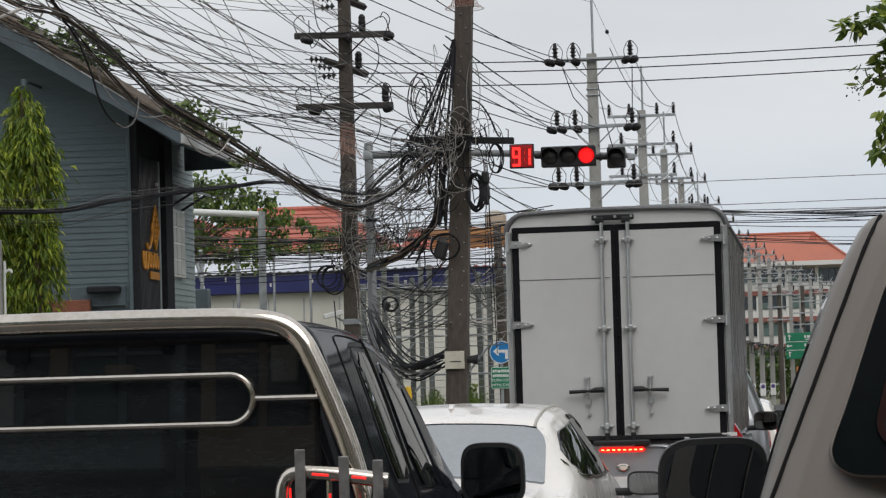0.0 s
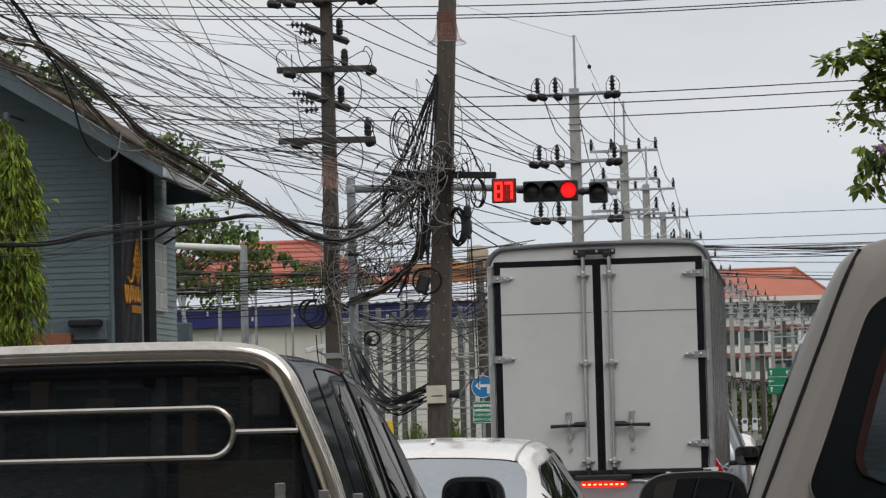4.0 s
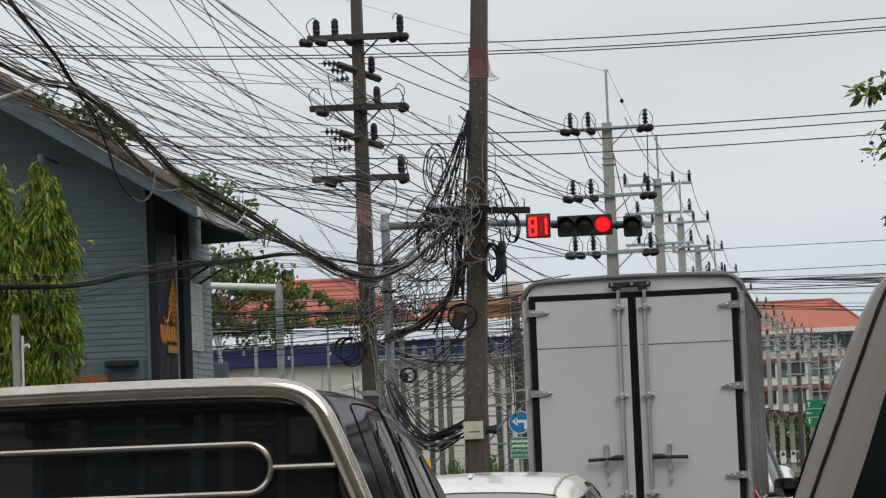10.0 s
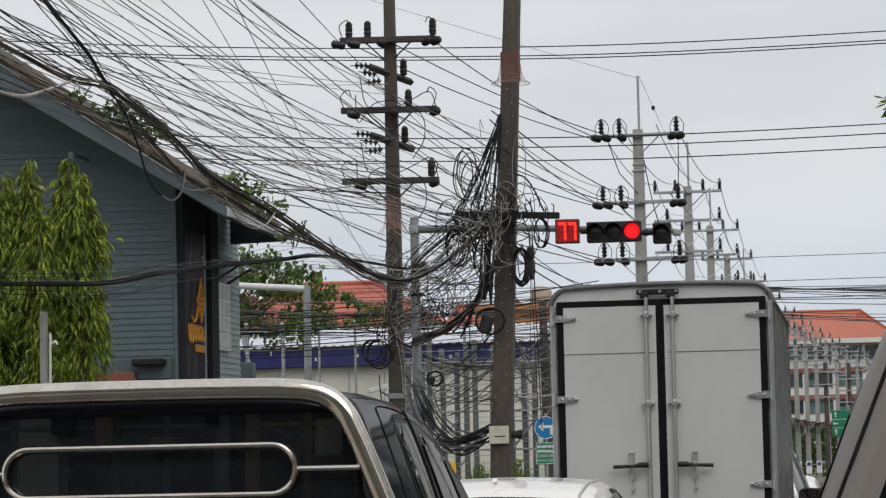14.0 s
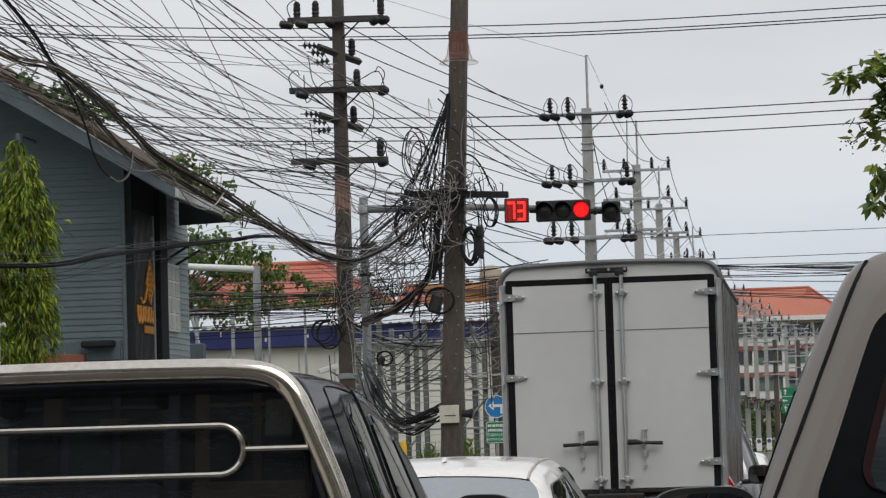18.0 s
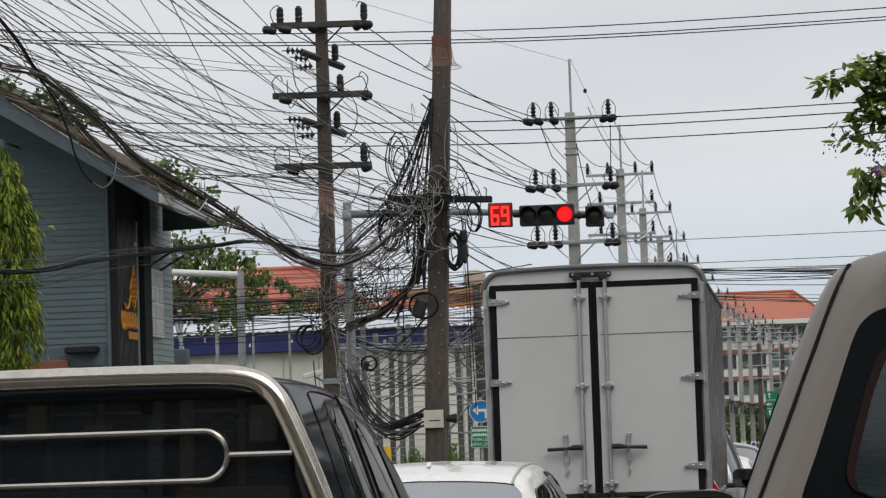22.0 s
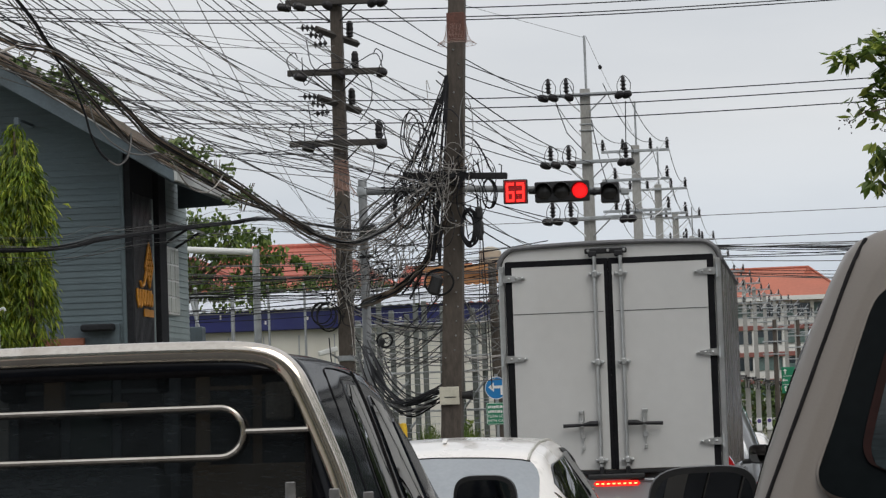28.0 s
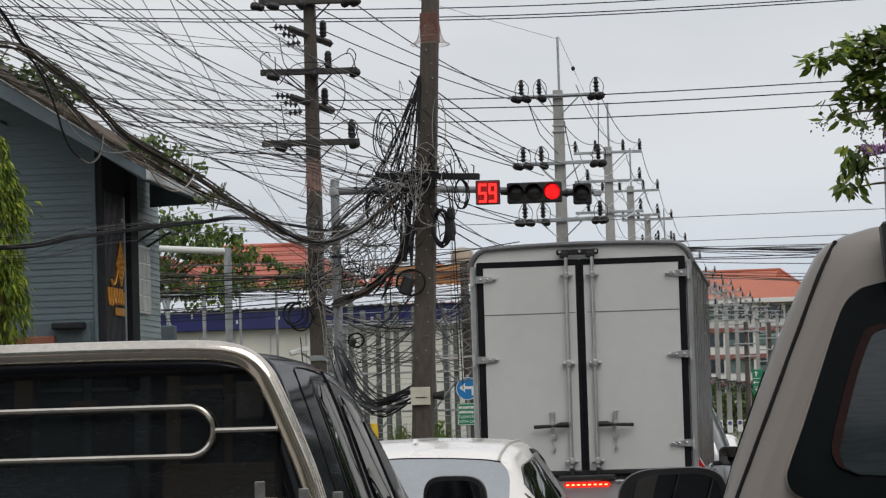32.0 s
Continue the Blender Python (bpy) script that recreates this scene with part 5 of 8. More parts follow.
    while x > -10.6:
        y = yf
        while y < yf + 1.25:
            part("shingle", meshes[rng.randrange(4)], None, roof, at=pose(x - 0.12, y + 0.08, roof_z(x - 0.12) + 0.05 + rng.uniform(-0.02, 0.03), rng.uniform(-2, 2), ang + 4 + rng.uniform(-3, 3), rng.uniform(-3, 3)))
            y += 0.175
        x -= 0.12
    rest = Geo()
    x = -7.54
    while x > -13.4:
        for yy in np.arange(yf + 1.4 if x > -10.6 else yf, yb, 0.4):
            rest.box((x - 0.12, yy, roof_z(x - 0.12) + 0.06), (0.34, 0.39, 0.02), 0, pose(0, 0, 0, 0, ang + 4, 0))
        x -= 0.2
    tagged(part("shingle_field", rest, SHINGLE, roof), kind="stuff")
    # ragged old battens and dry stems along the rake
    rag = Geo()
    for i in range(260):
        x = rng.uniform(-11.5, -7.55)
        l = rng.uniform(0.25, 0.9)
        z = roof_z(x) + 0.05 + rng.uniform(-0.03, 0.07)
        y = yf + rng.uniform(-0.06, 0.30)
        rag.tube([(x, y, z), (x - l * 0.5, y + rng.uniform(-0.02, 0.02), z + l * 0.5 * slope + rng.uniform(-0.03, 0.03)), (x - l, y, z + l * slope + rng.uniform(-0.03, 0.02))], rng.uniform(0.007, 0.018), 5)
    tagged(part("loose_batten", rag, SHINGLE, roof, "ragged brown batten ends along the roof edge"), kind="stuff")
    part("bargeboard", Geo().prism([(-7.48, roof_z(-7.48) + 0.01), (-13.5, roof_z(-13.5) + 0.02), (-13.5, roof_z(-13.5) - 0.45), (-8.3, roof_z(-8.3) - 0.155), (-7.48, roof_z(-7.48) - 0.12)], yf - 0.02, yf + 0.03), BARGE, roof)
    part("drip_edge", Geo().prism([(-7.60, roof_z(-7.60) + 0.03), (-11.0, roof_z(-11.0) + 0.035), (-11.0, roof_z(-11.0) + 0.012), (-7.60, roof_z(-7.60) + 0.012)], yf - 0.03, yf + 0.01), BARGE_PALE, roof)
    part("eave_fascia", Geo().box((-7.47, (yf + yb) / 2, roof_z(-7.47) - 0.035), (0.04, yb - yf, 0.13), 0.006), BARGE_PALE, roof, "weathered pale eave fascia")
    part("bolt", Geo().tube([(-9.47, yf - 0.05, 5.55), (-9.47, Y0, 5.55)], 0.02, 6).box((-9.47, yf, 5.52), (0.06, 0.12, 0.10), 0.01), BARGE, house)
    return house


mat_terra = mat("terracotta_panel", (0.24, 0.085, 0.05), 0.7, var=0.2)
mat_slat = mat("black_satin_slat", (0.035, 0.035, 0.040), 0.35, var=0.2, per_object=0.3)
gable_house()


# ---- leaves and trees ----
def leaf_cloud(name, material, centres, radii, count, size, seed, droop=0.0, narrow=0.45, fold=0.25):
    """Many small folded leaves round several centres."""
    rng = np.random.RandomState(seed)
    g = Geo()
    v, f = [], []
    c = np.array(centres, float)
    r = np.array(radii, float)
    pick = rng.choice(len(c), count, p=(r[:, 0] * r[:, 2]) / (r[:, 0] * r[:, 2]).sum())
    d = rng.normal(size=(count, 3))
    d /= np.linalg.norm(d, axis=1, keepdims=True)
    rad = rng.uniform(0.55, 1.08, (count, 1))
    pos = c[pick] + d * rad * r[pick]
    for p in range(count):
        s = size * rng.uniform(0.6, 1.35)
        a = rng.normal(size=3)
        a[2] = a[2] * 0.6 - droop
        a /= np.linalg.norm(a)
        b = np.cross(a, rng.normal(size=3))
        b /= max(np.linalg.norm(b), 1e-6)
        n = np.cross(a, b)
        o = pos[p]
        w = s * narrow * 0.5
        k = len(v)
        v += [o, o + a * s * 0.45 + b * w + n * w * fold, o + a * s, o + a * s * 0.45 - b * w + n * w * fold]
        f += [(k, k + 1, k + 2), (k, k + 2, k + 3)]
    g.v, g.f = [tuple(map(float, q)) for q in v], f
    d = bpy.data.meshes.new(name)
    d.from_pydata(g.v, [], g.f)
    d.materials.append(material)
    return d


def column_tree(m, height, width, seed, tops):
    """A mast tree: slender stem and hanging narrow leaves in drooping tiers."""
    tree = thing("mast_tree", m, "bright green mast tree with hanging narrow leaves", "tree", "mast trees beside the house")
    rng = np.random.RandomState(seed)
    trunk = Geo()
    v, f = [], []
    for (tx, ty, th, tw) in tops:
        trunk.tube([(tx * 0.3, ty * 0.3, 0), (tx, ty, th * 0.5), (tx, ty, th * 0.97)], [0.10, 0.06, 0.012], 8)
        z = 1.2
        while z < th:
            rad = 1.32 * tw * (0.16 + 0.84 * (1 - (z / th) ** 6.0)) * (1 + 0.20 * math.sin(5.5 * z + 9 * tx)) * rng.uniform(0.85, 1.12) * min(1, max(0.45, 0.45 + 0.55 * (z - 2.2) / 1.8))
            for spray in range(max(5, int(19 * rad / 0.5))):
                ang = rng.uniform(0, 2 * math.pi)
                away = np.array([math.cos(ang), math.sin(ang), 0])
                reach, fall, k = rad * rng.uniform(0.55, 1.0), rng.uniform(0.2, 0.5), 34
                t = rng.uniform(0.2, 1.0, (k, 1))
                o = np.array([tx, ty, z]) + away * reach * t + np.array([0, 0, 1.0]) * (0.10 * np.sin(3.1 * t) - fall * t * t) + rng.normal(size=(k, 3)) * 0.026
                size = rng.uniform(0.07, 0.145, (k, 1))
                a0 = away * rng.uniform(0.1, 0.9, (k, 1)) + rng.normal(size=(k, 3)) * 0.32 + np.array([0, 0, -0.75])
                a0 /= np.linalg.norm(a0, axis=1, keepdims=True)
                a1 = a0 + np.array([0, 0, -0.9])
                a1 /= np.linalg.norm(a1, axis=1, keepdims=True)
                b = np.cross(a0, rng.normal(size=(k, 3)))
                b /= np.linalg.norm(b, axis=1, keepdims=True)
                w = size * rng.uniform(0.07, 0.13, (k, 1))
                lift = np.cross(a0, b) * w * 0.4
                mid = o + a0 * size * 0.5
                quad = np.stack([o, mid + b * w + lift, mid + a1 * size * 0.5, mid - b * w + lift, mid], 1)
                i = len(v)
                v += quad.reshape(-1, 3).tolist()
                for j in range(i, i + 5 * k, 5):
                    f += [(j, j + 1, j + 4), (j + 1, j + 2, j + 4), (j + 4, j + 2, j + 3), (j, j + 4, j + 3)]
            z += 0.15
    part("trunk", trunk, BARK, tree)
    d = bpy.data.meshes.new("crown")
    d.from_pydata([tuple(map(float, p)) for p in v], [], f)
    d.materials.append(LEAF_BRIGHT)
    part("crown", d, None, tree, "curtain of narrow bright green leaves")
    return tree


column_tree(pose(-8.38, 28.0, 0.14), 4.8, 0.6, 3, [(0.50, 0.0, 4.58, 0.36), (0.34, 0.12, 4.80, 0.34), (-0.08, 0.1, 4.70, 0.38), (-0.40, 0.1, 4.62, 0.42), (-0.90, 0.1, 4.5, 0.5), (0.10, -0.15, 4.1, 0.52), (0.18, -0.1, 3.3, 0.52), (-0.45, -0.2, 3.5, 0.6)])


def shade_tree(m, label, trunk_h, spread, height, seed, leaf=LEAF_DARK, count=15000, size=0.15, group="trees behind the fence"):
    tree = thing("shade_tree", m, label, "tree", group)
    rng = np.random.RandomState(seed)
    g = Geo()
    g.tube([(0, 0, 0), (0.1, 0, trunk_h * 0.5), (0, 0.1, trunk_h)], [0.24, 0.19, 0.15], 9)
    cs, rs = [], []
    for i in range(14):
        a = rng.uniform(0, 2 * math.pi)
        q = spread * rng.uniform(0.15, 0.95)
        z = trunk_h + (height - trunk_h) * rng.uniform(0.1, 0.92)
        p = (q * math.cos(a), q * math.sin(a), z)
        g.tube(bend([(0, 0.05, trunk_h * 0.85), (p[0] * 0.4, p[1] * 0.4, trunk_h + (z - trunk_h) * 0.6), p], 10), list(np.linspace(0.10, 0.02, 11)), 6)
        cs.append(p)
        rs.append((spread * rng.uniform(0.25, 0.42),) * 2 + (spread * rng.uniform(0.16, 0.30),))
    part("trunk", g, BARK, tree)
    part("crown", leaf_cloud("crown", leaf, cs, rs, count, size, seed + 1), None, tree, "uneven crown of dark green leaves")
    return tree


# trees behind the house and the fence
shade_tree(pose(-18.6, 96, 0), "dark green tree in front of the red roofs", 2.4, 2.6, 7.3, 13)
shade_tree(pose(-17.0, 95.5, 0), "dark green tree in front of the red roofs", 2.4, 2.6, 7.2, 21)
shade_tree(pose(-21.6, 95, 0), "dark green tree in front of the red roofs", 2.6, 2.8, 7.9, 14)
shade_tree(pose(-15.6, 97, 0), "dark green tree in front of the red roofs", 2.4, 2.4, 7.7, 15)
shade_tree(pose(-13.2, 98, 0), "dark green tree in front of the red roofs", 2.4, 2.2, 7.4, 16)
shade_tree(pose(-11.6, 37.6, 0), "green tree whose top shows over the house roof", 4.0, 1.0, 7.1, 17, LEAF_CREEPER, 1300, 0.13, "trees close behind the house")
shade_tree(pose(-10.05, 39.2, 0), "green tree whose top shows over the house roof", 3.6, 0.95, 6.0, 18, LEAF_CREEPER, 1200, 0.12, "trees close behind the house")


# the tree at the corner of the side road, its boughs hanging past the house
def corner_tree():
    tree = thing("shade_tree", pose(-15.0, 66.3, 0), "broadleaf tree with hanging heart-shaped leaves behind the house", "tree", "trees close behind the house")
    q = np.random.RandomState(23)
    wood = Geo().tube(bend([(0, 0, 0), (0.06, 0, 2.4), (-0.05, 0.05, 4.4), (0.05, 0, 5.9)], 20), list(np.linspace(0.15, 0.07, 19)), 8)
    boughs = [(0.46, 6.77, 0.45), (0.82, 6.66, 0.32), (1.25, 6.8, 0.21), (0.4, 6.31, 0.45), (0.95, 6.24, 0.4), (1.45, 6.35, 0.4), (1.87, 6.4, 0.29), (2.27, 6.32, 0.18), (1.25, 5.95, 0.34), (1.78, 5.95, 0.34), (2.24, 5.91, 0.29), (2.67, 5.87, 0.26), (3.1, 5.74, 0.18), (3.37, 5.58, 0.13), (0.26, 5.71, 0.48), (0.73, 5.34, 0.4), (2.01, 5.52, 0.26), (2.57, 5.45, 0.24), (1.65, 5.38, 0.21), (0.13, 5.12, 0.53), (1.12, 4.99, 0.4), (1.98, 4.92, 0.37)]
    v, f = [], []
    for x, z, r in boughs:
        y = q.uniform(-0.4, 0.4)
        wood.tube(bend([(0, 0, 4.4 + 0.3 * q.uniform()), (x * 0.45, y * 0.5, min(z, 5.6) + 0.2), (x, y, z)], 12), list(np.linspace(0.03, 0.006, 13)), 5)
        for k in range(int(620 * r * r) + 34):
            o = np.array([x, y, z]) + q.normal(size=3) * np.array([r, r, r * 0.75]) * 0.62
            size = q.uniform(0.09, 0.17)
            a = np.array([q.normal() * 0.4, q.normal() * 0.4, -1.0])
            a /= np.linalg.norm(a)
            b = np.cross(a, q.normal(size=3))
            b /= np.linalg.norm(b)
            n = np.cross(a, b)
            w = size * 0.40
            i = len(v)
            v += [o, o + a * size * 0.15 + b * w + n * w * 0.25, o + a * size * 0.5 + b * w * 0.75 + n * w * 0.2, o + a * size, o + a * size * 0.5 - b * w * 0.75 + n * w * 0.2, o + a * size * 0.15 - b * w + n * w * 0.25]
            f += [(i, i + 1, i + 2, i + 3), (i, i + 3, i + 4, i + 5)]
    part("trunk", wood, BARK, tree)
    d = bpy.data.meshes.new("crown")
    d.from_pydata([tuple(map(float, p)) for p in v], [], f)
    d.materials.append(LEAF_ROUND)
    part("crown", d, None, tree, "loose boughs of hanging heart-shaped leaves")


corner_tree()


# the flowering tree over the road on the right
def flowering_tree():
    tree = thing("flowering_tree", pose(5.0, 29.5, 0.01), "broadleaf tree with mauve flowers hanging over the road", "tree")
    rng = np.random.RandomState(8)
    wood = Geo()
    wood.tube(bend([(0, 0, 0), (0.1, 0, 2.0), (-0.1, 0.1, 3.6), (0.1, 0, 5.2), (0, 0, 6.6)], 24), list(np.linspace(0.17, 0.05, 25)), 10)
    tips = []
    near = ((-4.28, 5.32, 1.0), (-3.87, 5.51, 0.9), (-3.68, 5.56, 1.0), (-3.50, 5.58, 1.0), (-3.96, 5.36, 0.8), (-3.75, 5.35, 1.0), (-3.54, 5.34, 1.0), (-3.81, 5.14, 0.9), (-3.61, 5.13, 1.0), (-3.89, 4.96, 0.7), (-4.0, 4.86, 0.45), (-3.71, 4.91, 0.8), (-3.53, 4.90, 0.8), (-3.59, 4.75, 0.6), (-3.92, 4.31, 0.6), (-3.84, 4.24, 0.5), (-3.95, 4.06, 0.35), (-3.98, 3.92, 0.25), (-3.86, 4.61, 0.15), (-4.15, 4.68, 0.12), (-3.42, 5.1, 1.0), (-3.40, 5.4, 1.0), (-3.38, 4.6, 0.7))
    for x, z, k in near:
        tips.append((x, rng.uniform(-0.15, 0.15), z, k))
    # out-of-view boughs, added dense for the pickup's windows to mirror
    for i in range(110):
        tips.append((rng.uniform(-3.1, 2.4), rng.uniform(-2.2, 2.2), rng.uniform(2.5, 7.4), 1.3))
    for x, y, z, k in tips:
        zb = min(5.2, z - 0.5)
        wood.tube(bend([(0, 0, max(2.6, zb - 1.0)), (x * 0.45, y * 0.5, zb + 0.35), (x * 0.85, y, z + 0.05), (x, y, z)], 16), list(np.linspace(0.04, 0.005, 16)), 5)
    part("trunk", wood, BARK, tree)
    v, f = [], []
    for x, y, z, k in tips:
        low = z < 4.4 and x < -3.3
        for j in range(int(52 * k) if x < -3.3 else 60):
            o = np.array([x + rng.normal() * 0.075, y + rng.normal() * 0.09, z + rng.normal() * (0.08 if low else 0.055)])
            a = np.array([rng.normal() * 0.9 - 0.1, rng.normal() * 0.7, rng.normal() * 0.35 - (0.9 if low else 0.15)])
            a /= np.linalg.norm(a)
            b = np.cross(a, np.array([0, 0, 1.0]) + rng.normal(size=3) * 0.45)
            b /= np.linalg.norm(b)
            n = np.cross(a, b)
            s = rng.uniform(0.11, 0.19) * (1 if x < -3.3 else 1.7)
            w = s * rng.uniform(0.19, 0.27)
            i = len(v)
            droop = np.array([0, 0, -s * 0.18])
            v += [o, o + a * s * 0.25 + b * w * 0.8 + n * w * 0.3, o + a * s * 0.6 + b * w + n * w * 0.25 + droop * 0.4, o + a * s + droop, o + a * s * 0.6 - b * w + n * w * 0.25 + droop * 0.4, o + a * s * 0.25 - b * w * 0.8 + n * w * 0.3]
            f += [(i, i + 1, i + 2, i + 3), (i, i + 3, i + 4, i + 5)]
    d = bpy.data.meshes.new("crown")
    d.from_pydata([tuple(map(float, p)) for p in v], [], f)
    d.materials.append(LEAF_FRESH)
    part("crown", d, None, tree, "loose sprays of long oval leaves")
    fl = Geo()
    for (x, y, z) in ((-3.77, 0.0, 4.34), (-3.70, -0.1, 4.31), (-3.62, 0.0, 4.32), (-3.54, -0.05, 4.33), (-3.50, 0.0, 4.43), (-3.53, 0.0, 4.51), (-3.44, 0.0, 4.36), (-3.38, 0.0, 4.44)):
        for k in range(85):
            o = Vector((x + rng.normal() * 0.035, y + rng.normal() * 0.04, z + rng.normal() * 0.028))
            q = rng.uniform(0.6, 1.2)
            fl.box(o, (0.022 * q, 0.004, 0.019 * q), 0, Matrix.Rotation(rng.uniform(0, 6), 4, "Y") @ Matrix.Rotation(rng.uniform(0, 6), 4, "X"))
    part("blossom", fl, PETAL, tree, "mauve crinkled blossoms")
    pods = Geo()
    for k in range(130):
        x, z = ((-4.25, 4.60), (-4.06, 4.70), (-3.82, 4.49), (-3.81, 4.10), (-3.66, 4.16), (-3.74, 4.56))[k % 6]
        o = Vector((x + rng.normal() * 0.06, rng.normal() * 0.06, z + rng.normal() * 0.05))
        pods.lathe([(0.003, -0.008), (0.011, 0), (0.003, 0.008)], o, 6)
    for x, z in ((-3.82, 4.49), (-3.81, 4.10), (-3.66, 4.16), (-4.06, 4.70), (-4.25, 4.60)):
        pods.tube(bend([(-3.7, 0, z + 0.25), ((x - 3.7) / 2, 0.02, z + 0.16), (x, 0, z)], 10), 0.004, 4)
    tagged(part("seed_pod", pods, FRUIT, tree), kind="stuff")
    return tree


flowering_tree()

# unseen tall trees along the right-hand pavement, there to be mirrored in the cars
for i, y in enumerate((2.0, 9.0, 16.5, 24.0)):
    shade_tree(pose(12.6 + 0.5 * (i % 2), y, 0.14), "unseen broadleaf street tree for paint and glass to mirror", 3.4, 3.6, 10.5, 60 + i, LEAF_DEEP, 2600, 0.42, "street trees along the pavement")
# far row is invented, tall and dense to darken reflections in paint and steel
for i, y in enumerate((53.0, 62.0, 71.0, 82.0, 95.0, 109.0, 121.0, 133.0, 146.0, 159.0, 172.0, 186.0, 200.0)):
    shade_tree(pose(11.6 + 0.5 * (i % 2) + bow(y), y, 0.0 if y > 110 else 0.14), "unseen broadleaf street tree for paint and glass to mirror", 3.2, 3.8, 11.8 if 80 < y < 165 else 10.0, 70 + i, LEAF_DEEP, 6500, 0.42, "street trees along the pavement")

# grass and weeds along the far fence
v, f = [], []
rng = np.random.RandomState(21)
for k in range(15000):
    x, y = rng.uniform(-10.5, -4.6), rng.uniform(59.3, 61.6)
    h = rng.uniform(0.4, 1.0) * (1.7 if math.sin(x * 5.1) + math.sin(x * 2.3 + 1) > 0.2 else 1)
    if x < -8.0:
        h *= 0.7
    dx, dy = rng.normal() * 0.12, rng.normal() * 0.1
    i = len(v)
    w = rng.uniform(0.005, 0.012)
    v += [(x - w, y, 0), (x + w, y, 0), (x + dx * 0.5 + w, y + dy * 0.5, h * 0.6), (x + dx, y + dy, h)]
    f += [(i, i + 1, i + 2), (i, i + 2, i + 3)]
    if k % 2 == 0:
        t = rng.uniform(0.5, 1.0)
        o = np.array([x + dx * t, y, h * t])
        a, b = rng.normal(size=3) * 0.05, rng.normal(size=3) * 0.03
        i = len(v)
        v += [tuple(o), tuple(o + a * 0.5 + b), tuple(o + a), tuple(o + a * 0.5 - b)]
        f += [(i, i + 1, i + 2), (i, i + 2, i + 3)]
d = bpy.data.meshes.new("tall_grass")
d.from_pydata(v, [], f)
d.materials.append(GRASS)
tagged(part("tall_grass", d, None), "tall green weeds along the foot of the fence", "grass", kind="stuff")

# ---- poles ----
shed = [(0.024, 0), (0.030, 0.02), (0.052, 0.035), (0.030, 0.055), (0.030, 0.075), (0.056, 0.09), (0.032, 0.11), (0.032, 0.135), (0.058, 0.15), (0.034, 0.17), (0.028, 0.21), (0.018, 0.24)]
PIN = Geo().lathe(shed, n=10).mesh("insulator", PORCELAIN)
PIN_TALL = Geo().lathe([(0.04, 0), (0.08, 0.025), (0.07, 0.06), (0.085, 0.10), (0.068, 0.14), (0.084, 0.19), (0.07, 0.24), (0.078, 0.30), (0.04, 0.36)], n=10).mesh("insulator", PORCELAIN)
drum = Geo().lathe([(0.04, -0.19), (0.088, -0.15), (0.05, -0.11), (0.092, -0.06), (0.05, -0.01), (0.092, 0.045), (0.05, 0.09), (0.085, 0.14), (0.03, 0.19)], n=12, m=TURN_Y).mesh("strain_insulator", PORCELAIN)


def crossarm(pole, z, x0, x1, y, material, size=0.10, thick=0.10, braces=True, tilt=0.0):
    arm = part("crossarm", Geo().box(((x0 + x1) / 2, y, z), (x1 - x0, thick, size), 0.012, Matrix.Rotation(radians(tilt), 4, "Y")), material, pole)
    if braces:
        br = Geo()
        for s in (-1, 1):
            br.tube([(s * 0.50, y, z - 0.04), (s * 0.10, y, z - 0.42)], 0.018, 6)
        part("brace", br, GALV if material is not TIMBER else DARK_STEEL, arm)
    return arm


